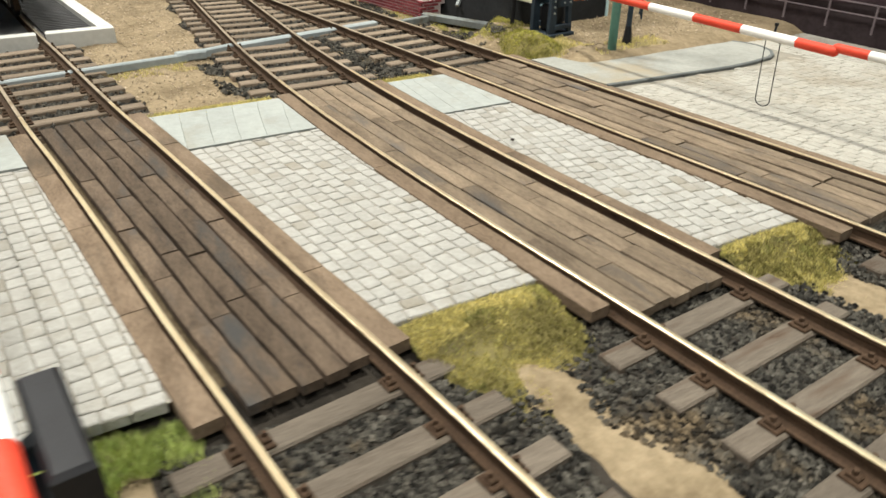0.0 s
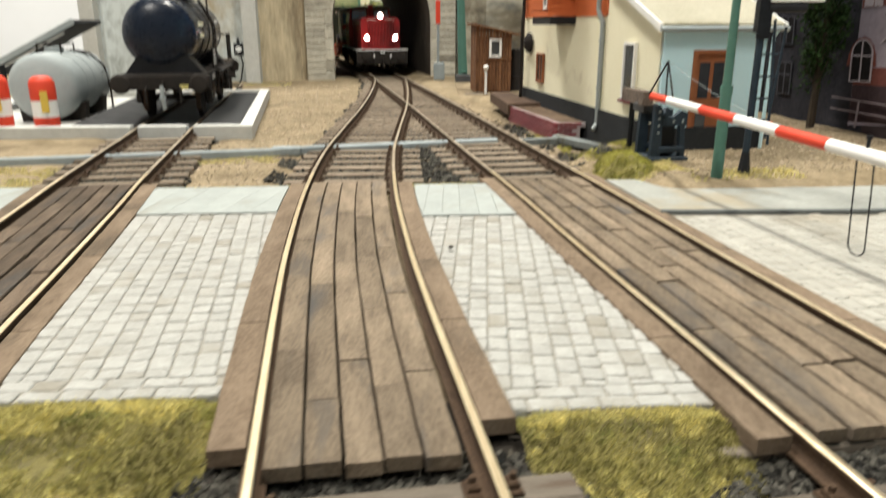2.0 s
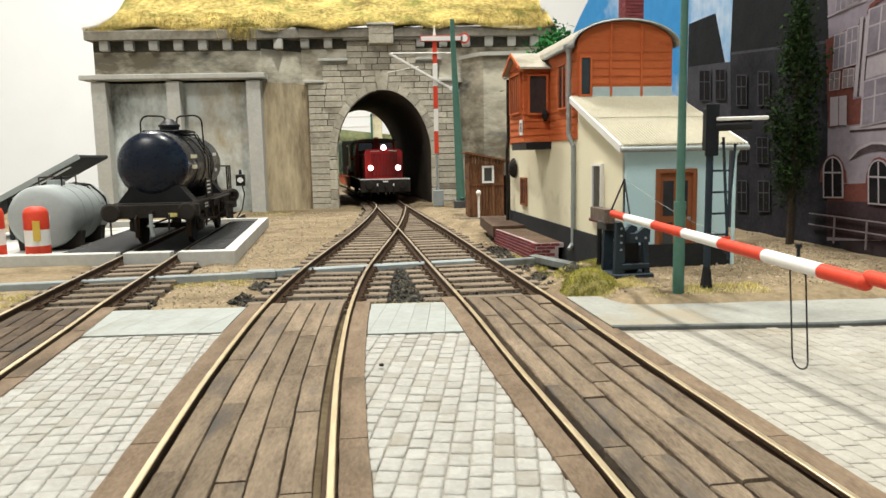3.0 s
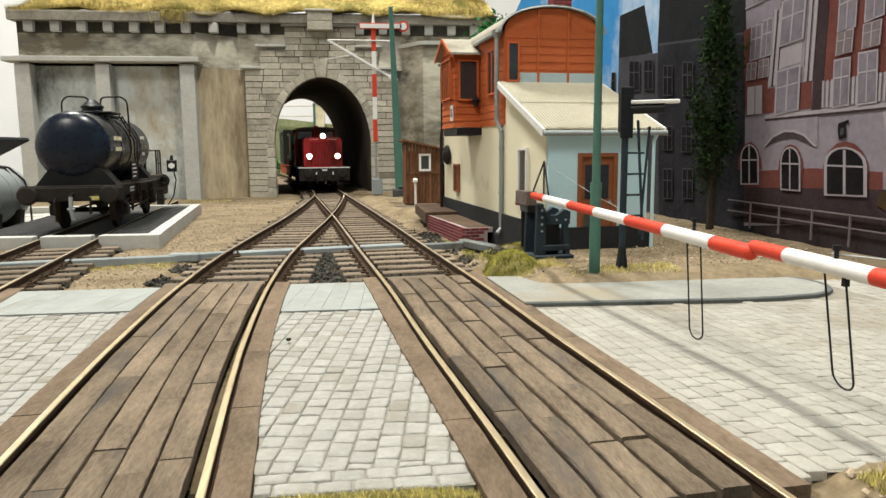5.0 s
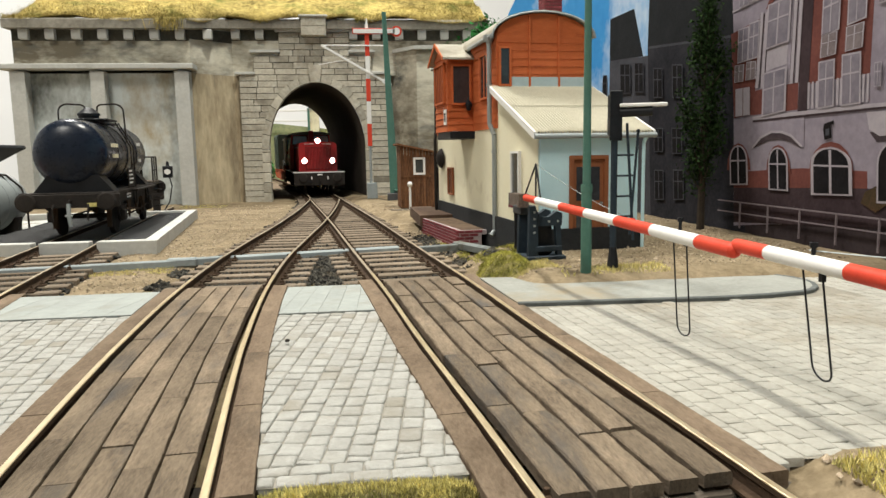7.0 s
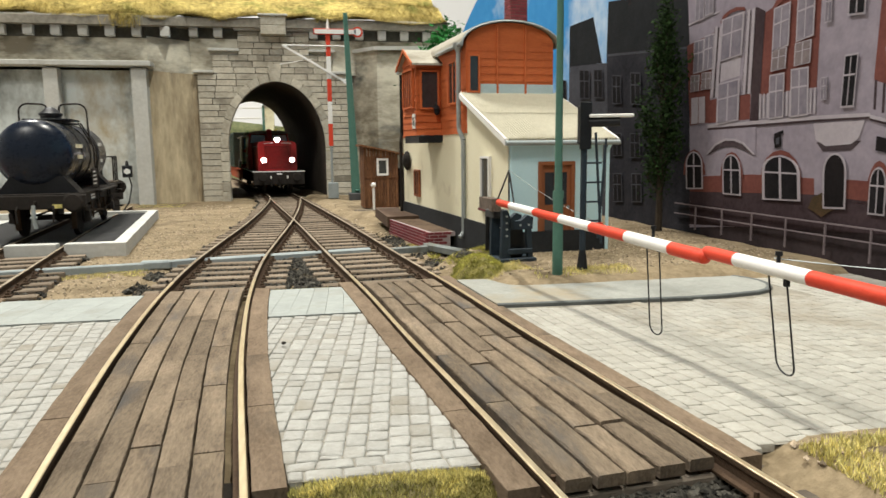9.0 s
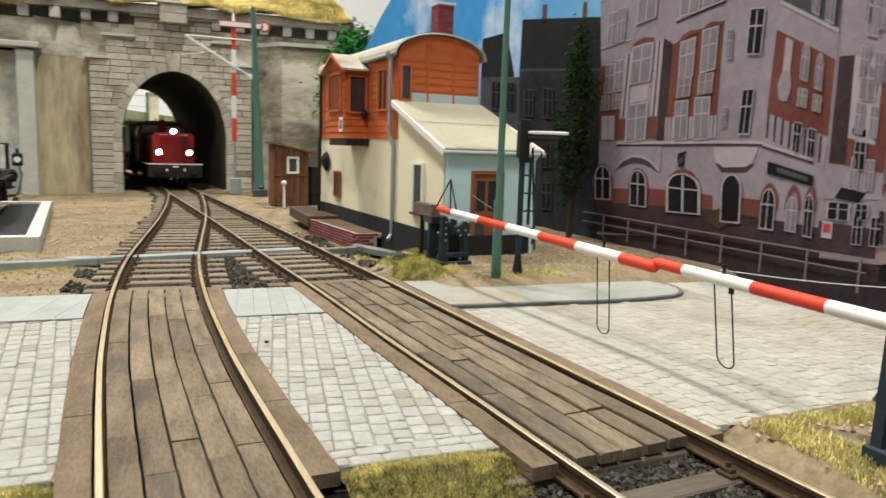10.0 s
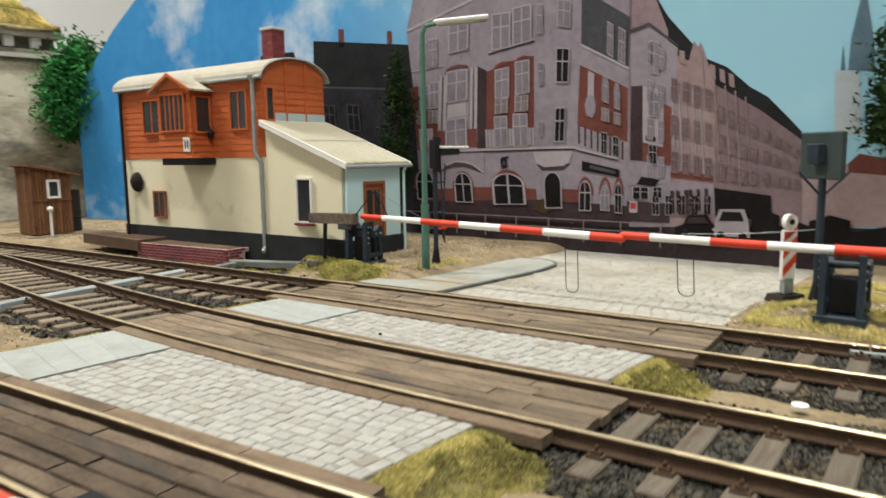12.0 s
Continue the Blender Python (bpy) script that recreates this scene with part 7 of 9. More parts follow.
def road_signal():
    ob = thing("crossing_signal", 13.1, 13.8, 0.1, 0, "dark crossing signal with lattice post and long white hood", "signal")
    part("foot", Build().lathe([(0.13, 0), (0.11, 0.02), (0.06, 0.4), (0.05, 0.42)], (0, 0, 0), n=8), M_BLACK, ob)
    part("post", Build().cyl((0, 0, 0.3), (0, 0, 2.9), 0.055, n=10), M_DKBLUE, ob)
    part("head", Build().box(-0.09, 0.07, -0.08, 0.08, 2.2, 2.85, 0.02).box(-0.11, 0.09, -0.1, -0.07, 2.12, 2.9, 0.01), M_BLACK, ob)
    hood_m = Matrix.Translation((0.06, -0.06, 2.62)) @ Matrix.Rotation(radians(-22), 4, "Z")
    part("hood", Build().box(0.0, 0.72, -0.1, 0.1, 0.02, 0.075, 0.012, hood_m), M_WHITE, ob, "long flat white hood")
    part("lamp_tube", Build().cyl(hood_m @ Vector((0.0, 0, -0.06)), hood_m @ Vector((0.5, 0, -0.05)), 0.075, n=12), M_BLACK, ob, smooth=True)
    for i in range(4):
        part("rung", Build().cyl((0.02, 0, 0.9 + 0.33 * i), (0.34, 0.05, 0.9 + 0.33 * i), 0.018, n=6), M_DKBLUE, ob)
    part("ladder_rail", Build().cyl((0.36, 0.05, 0.5), (0.22, 0.04, 2.4), 0.022, n=6).cyl((0.3, 0.05, 0.6), (0.42, 0.06, 2.3), 0.02, n=6), M_DKBLUE, ob)
    part("red_lever", Build().box(0.04, 0.36, -0.02, 0.02, 0.83, 0.87), M_RED, ob)
    ob = thing("crossing_signal", 13.45, 6.04, 0.12, 0, "dark grey signal seen from behind on a dark post", "signal")
    part("post", Build().cyl((0, 0, 0), (0, 0, 2.74), 0.06, n=10), M_DKBLUE, ob)
    part("foot", Build().lathe([(0.17, 0), (0.14, 0.03), (0.06, 0.4), (0.05, 0.42)], (0, 0, 0), n=8), M_BLACK, ob)
    m = Matrix.Rotation(radians(-38), 4, "Z")
    part("board", Build().box(-0.06, 0.02, -0.45, 0.45, 2.02, 2.76, 0.02, m), mat("grey_green_board", (0.028, 0.042, 0.042), (0.055, 0.075, 0.072), 2.0, 0.7), ob, "square grey-green back board")
    part("lamp_case", Build().box(-0.2, -0.06, -0.12, 0.12, 2.26, 2.58, 0.02, m), M_DKBLUE, ob)
    part("bracket", Build().cyl((0, 0, 1.74), (0.15, -0.35, 2.14), 0.02, n=6).cyl((0, 0, 1.74), (-0.2, 0.3, 2.14), 0.02, n=6), M_DKBLUE, ob)


def beacon():
    ob = thing("warning_beacon", 13.88, 6.6, 0.06, -30, "red and white striped plastic warning beacon with a round lamp", "beacon")
    part("foot", Build().prism([(-0.3, 0), (0.3, 0), (0.24, 0.12), (-0.24, 0.12)], "y", -0.18, 0.18), M_FRAME, ob)
    part("stem", Build().box(-0.1, 0.1, -0.05, 0.05, 0.12, 0.4, 0.02), M_ZINC, ob)
    part("panel", Build().box(-0.14, 0.14, -0.035, 0.035, 0.36, 1.22, 0.02), M_WHITE, ob)
    for i in range(3):
        z = 0.42 + 0.3 * i
        part("stripe", Build().prism([(-0.138, z), (0.138, z + 0.24), (0.138, min(1.2, z + 0.4)), (-0.138, z + 0.16)], "y", -0.04, 0.04), M_RED, ob)
    part("lamp", Build().cyl((0, -0.05, 1.35), (0, 0.05, 1.35), 0.13, n=18), M_WHITE, ob)
    part("lamp_lens", Build().cyl((0, -0.062, 1.35), (0, -0.05, 1.35), 0.05, n=12), M_BLACK, ob)


def catenary_mast():
    ob = thing("catenary_mast", 10.75, 35.6, 0.0, 0, "tall tapered green steel mast on a dark foot beside the tunnel", "mast")
    part("foot", Build().box(-0.32, 0.32, -0.3, 0.3, -0.25, 0.3, 0.03), M_GRATE, ob)
    part("post", Build().prism([(-0.17, 0.3), (0.17, 0.3), (-0.22, 8.3), (-0.34, 8.3)], "y", -0.06, 0.06), M_DKGREEN, ob)
    for q in (-1, 1):
        part("flange", Build().prism([(q * 0.17 - 0.03, 0.3), (q * 0.17 + 0.03, 0.3), (q * 0.06 - 0.25, 8.3), (q * 0.06 - 0.31, 8.3)], "y", -0.1, 0.1), M_DKGREEN, ob)
    part("end_knob", Build().ball((0.05, -0.12, 0.42), 0.1, 8, 0.5), M_DKGREEN, ob)


def semaphore():
    ob = thing("semaphore_signal", 9.72, 36.6, 0.0, 0, "red and white banded semaphore mast with two white arms", "signal")
    part("lower_mast", Build().cyl((0, 0, 0), (0, 0, 2.5), 0.06, n=10), M_ZINC, ob, "slim grey lower mast")
    part("drive_box", Build().box(-0.2, 0.28, -0.2, 0.15, 0.0, 0.75, 0.03), M_PIPE, ob, "blue-grey drive box at the foot")
    for i in range(5):
        part("mast_band", Build().box(-0.1, 0.1, -0.08, 0.08, 2.45 + 1.02 * i, 3.47 + 1.02 * i, 0.01), M_WHITE if i % 2 else M_RED, ob)
    m = Matrix.Translation((0.1, -0.12, 7.62))
    part("arm", Build().box(-0.75, 1.2, -0.03, 0.03, -0.13, 0.13, 0.01, m), M_RED, ob)
    part("arm_face", Build().box(-0.71, 1.17, -0.05, -0.03, -0.095, 0.095, 0.0, m), M_WHITE, ob, "white arm face with a red border")
    part("arm_disc", Build().cyl((1.35, -0.15, 7.62), (1.35, -0.09, 7.62), 0.24, n=18), M_RED, ob)
    part("arm_disc_face", Build().cyl((1.35, -0.17, 7.62), (1.35, -0.15, 7.62), 0.16, n=18), M_WHITE, ob)
    m = Matrix.Translation((-0.25, -0.12, 5.95)) @ Matrix.Rotation(radians(30), 4, "Y")
    part("lower_arm", Build().box(-2.1, 1.3, -0.03, 0.03, -0.05, 0.05, 0.01, m), M_WHITE, ob)
    part("lower_arm_tip", Build().box(1.05, 1.5, -0.04, 0.04, -0.09, 0.09, 0.02, m), M_WHITE, ob)
    part("stay_wire", Build().cyl((-2.0, -0.1, 7.0), (0.95, -0.1, 6.98), 0.035, n=6), M_WHITE, ob)
    part("stay_wire", Build().cyl((-2.2, -0.1, 6.15), (-0.75, -0.1, 6.4), 0.018, n=5), M_WHITE, ob)
    part("finial", Build().cyl((0, 0, 7.7), (0, 0, 8.2), 0.09, 0.02, 8), M_WHITE, ob)


street_lamp()
road_signal()
beacon()
catenary_mast()
semaphore()


# ---- siding: loading pad, tanks, bollards, pipe ----
def loading_pad():
    ob = thing("loading_pad", 0, 0, 0, 0, "shallow drip pan with a pale concrete rim and dark steel grating", "loading pad")
    def right(y):
        return 4.16 - 0.118 * (y - 20.6)
    f0, f1, top = 20.45, 20.75, 0.12
    part("pad_floor", Build().prism([(-6, 20.6), (4.0, 20.6), (right(30.2) - 0.1, 30.2), (-6, 30.2)], "z", -0.45, -0.10), M_CONCRETE, ob)
    rl, rr = cx("L", 20.6) - GAUGE["L"] / 2, cx("L", 20.6) + GAUGE["L"] / 2
    for a, b in ((-6, rl - 0.09), (rl + 0.09, rr - 0.09), (rr + 0.09, 4.18)):
        part("rim", Build().box(a, b, f0, f1, -0.45, top, 0.015), M_CONCRETE, ob)
    part("rim", Build().prism([(right(20.75) - 0.28, 20.75), (right(20.75) + 0.02, 20.75), (right(30.2) + 0.02, 30.2), (right(30.2) - 0.28, 30.2)], "z", -0.45, top), M_CONCRETE, ob)
    part("rim", Build().box(-6, right(30.2) + 0.02, 30.2, 30.5, -0.45, top, 0.015), M_CONCRETE, ob)
    def grating(xa, xb, name):
        g = part(name, Build().prism([(xa(20.8), 20.8), (xb(20.8), 20.8), (xb(30), 30), (xa(30), 30)], "z", 0.0, 0.03), M_GRATE, ob)
        for i in range(46):
            y = 20.85 + 0.2 * i
            part("slat", Build().box(xa(y) + 0.02, xb(y) - 0.02, y, y + 0.09, 0.03, 0.065), M_GRATE, g)
    grating(lambda y: cx("L", y) + GAUGE["L"] / 2 + 0.12, lambda y: right(y) - 0.32, "grating")
    grating(lambda y: cx("L", y) - GAUGE["L"] / 2 - 1.7, lambda y: cx("L", y) - GAUGE["L"] / 2 - 0.12, "grating")
    part("pit_cover", Build().prism([(cx("L", 20.8) - 0.55, 20.8), (cx("L", 20.8) + 0.55, 20.8), (cx("L", 30) + 0.55, 30), (cx("L", 30) - 0.55, 30)], "z", -0.08, -0.04), M_GRATE, ob)


loading_pad()


def storage_tank():
    ob = thing("storage_tank", -1.62, 22.9, -0.1, 5, "light grey horizontal storage tank on dark saddles", "storage tank")
    r, zc, L0 = 0.88, 0.94, 3.1
    prof = [(0.02, -0.2), (0.4, -0.17), (0.7, -0.08), (0.83, 0.02), (r, 0.14), (r, L0), (0.8, L0 + 0.14), (0.45, L0 + 0.24), (0.02, L0 + 0.28)]
    part("shell", Build().lathe(prof, (0, 0, zc), (0, 1, 0), 36), M_GREY, ob, smooth=True)
    for y in (0.5, 2.2):
        part("saddle", Build().prism([(-0.8, 0), (0.8, 0), (0.86, 0.5), (-0.86, 0.5)], "y", y, y + 0.35), M_FRAME, ob)
    for y in (0.9, 1.6, 2.3):
        part("weld_band", Build().lathe([(r + 0.002, -0.015), (r + 0.01, -0.015), (r + 0.01, 0.015), (r + 0.002, 0.015)], (0, y, zc), (0, 1, 0), 36), M_GREY, ob)
    part("hatch", Build().cyl((0, 1.3, zc + r - 0.03), (0, 1.3, zc + r + 0.12), 0.24, n=16), M_GREY, ob)
    for s in (-1, 1):
        part("guard_rail", Build().tube([(s * 0.3, 0.9, zc + r - 0.06), (s * 0.3, 0.9, zc + r + 0.2), (s * 0.3, 2.0, zc + r + 0.2), (s * 0.3, 2.0, zc + r - 0.06)], 0.022), M_FRAME, ob)
    part("pipe", Build().tube([(0.1, 2.3, zc + r), (0.5, 2.6, zc + 0.8), (0.83, 2.8, zc + 0.4), (0.92, 2.85, zc - 0.4), (0.92, 2.85, 0.1)], 0.03).tube([(0.1, 2.0, zc + r), (0.5, 2.3, zc + 0.78), (0.86, 2.5, zc + 0.2)], 0.02), M_FRAME, ob)
    ob = thing("canopy", -4.3, 27.2, -0.1, 0, "dark sloping canopy roof on a slim frame", "canopy")
    m = Matrix.Translation((0.4, 0, 1.62)) @ Matrix.Rotation(radians(-27), 4, "Y")
    part("roof", Build().box(-2.2, 2.2, -1.0, 1.2, -0.06, 0.06, 0.02, m), M_PLINTH, ob)
    part("fascia", Build().box(-2.22, 2.22, -1.05, -1.0, -0.09, 0.08, 0.01, m), M_ZINC, ob)
    part("lamp_strip", Build().box(-0.6, 1.6, -0.6, -0.45, -0.09, -0.06, 0.0, m), M_WHITE, ob)
    for s in (-1, 1):
        part("post", Build().cyl((0, s * 0.8, 0), (0, s * 0.8, 1.4), 0.08, n=8), M_PLINTH, ob)


storage_tank()


def bollard(x, y):
    ob = thing("bollard", x, y, -0.04, 0, "red and white banded round-topped bollard on the concrete rim", "bollard", "bollards")
    part("band", Build().cyl((0, 0, 0), (0, 0, 0.32), 0.29, n=20), M_RED, ob, smooth=True)
    part("band", Build().cyl((0, 0, 0.32), (0, 0, 0.72), 0.29, n=20), M_WHITE, ob, smooth=True)
    part("band", Build().lathe([(0.29, 0.72), (0.29, 1.12), (0.25, 1.22), (0.16, 1.28), (0.01, 1.3)], (0, 0, 0), n=20), M_RED, ob, smooth=True)
    part("sign", Build().box(0.05, 0.22, -0.3, -0.27, 0.45, 0.95), mat("yellow_label", (0.55, 0.38, 0.06), (0.65, 0.46, 0.1), 3.0, 0.6), ob)
    return ob


bol = bollard(-0.86, 21.2)
copy_thing(bol, pose(-1.9 * S, 21.1 * S, 0.0))


def cable_pipe():
    ob = thing("cable_duct", 0, 0, 0, 0, "pale blue-grey cable duct laid across the tracks", "cable duct")
    runs = (("duct", [(-3, 16.9, -0.13), (1.2, 17.5, -0.13)]), ("duct", [(1.2, 17.5, -0.13), (5.2, 18.05, -0.12)]), ("duct", [(5.2, 18.05, -0.11), (6.2, 18.4, -0.11)]), ("trough", [(6.2, 18.4, -0.125), (9.9, 19.15, -0.125)]), ("duct", [(10.3, 18.9, -0.12), (11.4, 19.0, -0.09)]), ("trough", [(11.3, 19.2, -0.06), (12.1, 17.15, -0.04)]))
    for n, p in runs:
        w = 0.07 if n == "duct" else 0.12
        part(n, Build().sweep([(-w, -0.08), (w, -0.08), (w, 0.05), (w * 0.6, 0.075), (-w * 0.6, 0.075), (-w, 0.05)], p), M_PIPE if p[0][0] < 10 else M_DUCT, ob)
    part("joint_box", Build().box(5.0, 5.6, 17.98, 18.22, -0.2, -0.02, 0.03), M_PIPE, ob)


cable_pipe()


# ---- rolling stock ----
def wheel_set(ob, y, r, half, spokes=True):
    for s in (-1, 1):
        w = part("wheel", Build().lathe([(0.06, -0.05), (r * 0.82, -0.04), (r, -0.06), (r * 1.06, 0.02), (r * 1.06, 0.06), (0.06, 0.06)], (s * half, y, r), (-s, 0, 0), 24), M_FRAME, ob, smooth=True)
        part("axle_box", Build().box(s * (half + 0.22) - 0.1, s * (half + 0.22) + 0.1, y - 0.14, y + 0.14, r - 0.14, r + 0.16, 0.03), M_FRAME, w)
        part("leaf_spring", Build().prism([(y - 0.5, r + 0.28), (y + 0.5, r + 0.28), (y + 0.3, r + 0.2), (y + 0.12, r + 0.15), (y - 0.12, r + 0.15), (y - 0.3, r + 0.2)], "x", s * (half + 0.22) - 0.05, s * (half + 0.22) + 0.05), M_FRAME, w)
    part("axle", Build().cyl((-half, y, r), (half, y, r), 0.07, n=10), M_FRAME, ob)


def buffers(ob, y, d, z, half):
    for s in (-1, 1):
        b = part("buffer", Build().cyl((s * half, y, z), (s * half, y + d * 0.32, z), 0.13, 0.11, 14), M_FRAME, ob, smooth=True)
        part("buffer_head", Build().lathe([(0.06, 0), (0.23, 0.02), (0.24, 0.05), (0.19, 0.09), (0.02, 0.10)], (s * half, y + d * 0.32, z), (0, d, 0), 18), M_FRAME, b, smooth=True)
    part("coupling_hook", Build().tube([(0, y, z), (0, y + d * 0.2, z), (0, y + d * 0.24, z - 0.12), (0, y + d * 0.18, z - 0.35), (0, y + d * 0.2, z - 0.55)], 0.035), M_FRAME, ob)
    for s in (-1, 1):
        part("brake_hose", Build().tube([(s * 0.4, y, z - 0.1), (s * 0.42, y + d * 0.12, z - 0.2), (s * 0.4, y + d * 0.12, z - 0.5)], 0.025), M_FRAME, ob)


def tank_wagon():
    ob = thing("tank_wagon", 1.86, 21.65, 0.06, 6.2, "dark blue-black two-axle tank wagon with a weathered underframe", "tank wagon")
    L0 = 7.6
    part("sole_bar", Build().box(-0.95, -0.8, 0.1, L0, 0.85, 1.12, 0.02).box(0.8, 0.95, 0.1, L0, 0.85, 1.12, 0.02), M_FRAME, ob)
    part("buffer_beam", Build().box(-1.15, 1.15, 0.0, 0.14, 0.8, 1.15, 0.02), M_FRAME, ob)
    part("buffer_beam", Build().box(-1.15, 1.15, L0, L0 + 0.14, 0.8, 1.15, 0.02), M_FRAME, ob)
    part("deck_plate", Build().box(-1.05, 1.05, 0.1, L0, 1.12, 1.18, 0.01), M_FRAME, ob)
    buffers(ob, 0.0, -1, 0.98, 0.92)
    buffers(ob, L0 + 0.14, 1, 0.98, 0.92)
    wheel_set(ob, 1.6, 0.48, 0.66)
    wheel_set(ob, 6.0, 0.48, 0.66)
    r, zc, t0, t1 = 0.9, 2.15, 0.35, 6.3
    prof = [(0.02, -0.2), (0.35, -0.18), (0.65, -0.11), (0.82, 0.0), (0.88, 0.1), (r, 0.2), (r, t1 - t0 - 0.2), (0.82, t1 - t0), (0.4, t1 - t0 + 0.14), (0.02, t1 - t0 + 0.17)]
    part("tank", Build().lathe(prof, (-0.06, t0 + 0.1, zc), (0, 1, 0), 40), M_TANK, ob, "glossy dark tank barrel", smooth=True)
    for y in (0.75, 5.6):
        q = [(-0.95, 1.18), (0.95, 1.18), (0.6, 1.62), (-0.6, 1.62)]
        part("saddle", Build().prism(q, "y", y - 0.35, y + 0.3), M_BLACK, ob)
    for y in (1.9, 3.2, 4.6):
        part("tank_band", Build().lathe([(r + 0.002, -0.04), (r + 0.018, -0.04), (r + 0.018, 0.04), (r + 0.002, 0.04)], (-0.06, y, zc), (0, 1, 0), 40), M_BLACK, ob)
    part("dome", Build().lathe([(0.27, -0.1), (0.27, 0.2), (0.30, 0.21), (0.30, 0.26), (0.2, 0.34), (0.12, 0.42), (0.02, 0.44)], (0, 2.6, zc + r - 0.03), n=20), M_BLACK, ob, smooth=True)
    part("catwalk", Build().box(-0.6, 0.6, 2.0, 3.3, zc + r + 0.02, zc + r + 0.07, 0.01).box(-0.16, 0.16, 3.3, 5.8, zc + r + 0.02, zc + r + 0.07, 0.01), M_BLACK, ob)
    for s in (-1, 1):
        hoop = [(s * 0.88, 2.9, zc + 0.3), (s * 0.86, 2.9, zc + r + 0.3)]
        hoop += [(s * (0.86 - 0.24 * (1 - math.cos(a))), 2.9, zc + r + 0.3 + 0.22 * math.sin(a)) for a in (0.4, 0.8, 1.2, 1.57)]
        hoop += [(s * 0.25, 2.9, zc + r + 0.50), (s * 0.17, 2.9, zc + r + 0.45), (s * 0.14, 2.9, zc + r + 0.2)]
        part("hand_rail", Build().tube(hoop, 0.024), M_FRAME, ob, "dark bent handrail hoop")
    part("ladder", Build().tube([(0.96, 3.0, 0.7), (0.96, 3.0, zc + 0.2), (0.6, 3.0, zc + r)], 0.02).tube([(0.96, 3.4, 0.7), (0.96, 3.4, zc + 0.2), (0.6, 3.4, zc + r)], 0.02), M_FRAME, ob)
    for i in range(6):
        part("rung", Build().cyl((0.96, 3.0, 0.8 + 0.26 * i), (0.96, 3.4, 0.8 + 0.26 * i), 0.015, n=5), M_FRAME, ob)
    # braking platform at the far end
    part("platform_rail", Build().tube([(0.95, 6.7, 1.15), (0.95, 6.7, 2.05), (0.95, 7.6, 2.05), (0.95, 7.6, 1.15)], 0.025).tube([(0.95, 7.6, 2.05), (-0.95, 7.6, 2.05), (-0.95, 7.6, 1.15)], 0.025).tube([(0.95, 6.7, 1.6), (0.95, 7.6, 1.6)], 0.02), M_FRAME, ob)
    part("brake_stand", Build().cyl((0.5, 7.2, 1.15), (0.5, 7.2, 2.1), 0.05, n=8), M_FRAME, ob)
    for i in range(3):
        part("step", Build().box(0.9, 1.12, 6.9, 7.4, 0.35 + 0.28 * i, 0.39 + 0.28 * i), M_FRAME, ob)
    part("reservoir", Build().cyl((0.55, 3.6, 0.62), (0.55, 5.0, 0.62), 0.2, n=14), M_FRAME, ob, smooth=True)
    part("brake_rod", Build().tube([(0.75, 1.9, 0.4), (0.75, 5.7, 0.4)], 0.03).tube([(-0.75, 1.9, 0.4), (-0.75, 5.7, 0.4)], 0.03), M_FRAME, ob)
    # writing on the side, too small to read
    for z, widths in ((zc + 0.22, (0.3, 0.16, 0.2)), (zc - 0.06, (0.1, 0.42))):
        th = math.asin((z - zc) / r)
        x, y = r * math.cos(th) + 0.004, 0.95
        for w in widths:
            part("marking", Build().box(x - 0.03, x + 0.004, y, y + w, z - 0.05, z + 0.05, 0.0), M_CREAM, ob)
            y += w + 0.06
    for z, y, w in ((zc + 0.3, 4.75, 0.5), (zc - 0.2, 4.8, 0.25)):
        x = r * math.cos(math.asin((z - zc) / r)) + 0.004
        part("marking", Build().box(x - 0.03, x + 0.004, y, y + w, z - 0.05, z + 0.05), M_WHITE, ob)
    for z in (0.92, 1.0):
        part("data_plate", Build().box(0.955, 0.962, 2.0, 2.6, z, z + 0.05), M_WHITE, ob)
    # data boards with unreadable writing, axle guards, hangers and rods
    board = part("data_board", Build().box(0.97, 1.0, 2.2, 3.1, 1.2, 1.75, 0.01), M_FRAME, ob, "dark board with rows of pale writing")
    for i in range(4):
        part("writing", Build().box(1.0, 1.006, 2.3, 2.75 + 0.08 * (i % 3), 1.64 - 0.11 * i, 1.68 - 0.11 * i), M_WHITE, board)
    for y in (1.6, 6.0):
        for s in (-1, 1):
            g = [(y - 0.42, 0.9), (y + 0.42, 0.9), (y + 0.16, 0.3), (y + 0.1, 0.3), (y + 0.1, 0.7), (y - 0.1, 0.7), (y - 0.1, 0.3), (y - 0.16, 0.3)]
            part("axle_guard", Build().prism(g, "x", s * 0.84 - 0.015, s * 0.84 + 0.015), M_FRAME, ob)
            part("brake_block", Build().prism([(y - 0.62, 0.2), (y - 0.5, 0.2), (y - 0.48, 0.75), (y - 0.56, 0.85)], "x", s * 0.66 - 0.06, s * 0.66 + 0.06), M_RUST, ob, "rusty brake block")
    for y in (2.6, 3.8, 4.9):
        part("hanger", Build().prism([(y - 0.3, 0.9), (y + 0.3, 0.9), (y + 0.04, 0.35), (y - 0.04, 0.35)], "x", 0.86, 0.9), M_RUST, ob)
    part("brake_rod", Build().tube([(0.9, 2.0, 0.62), (0.95, 4.0, 0.5), (0.9, 6.2, 0.62)], 0.03), M_RUST, ob, "rusty brake rod")
    part("brake_wheel", Build().tube([(1.0, 5.0 + 0.28 * math.cos(a * math.pi / 8), 0.85 + 0.28 * math.sin(a * math.pi / 8)) for a in range(17)], 0.025, 6).cyl((0.95, 5.0, 0.85), (1.02, 5.0, 0.85), 0.05, n=8), M_FRAME, ob)
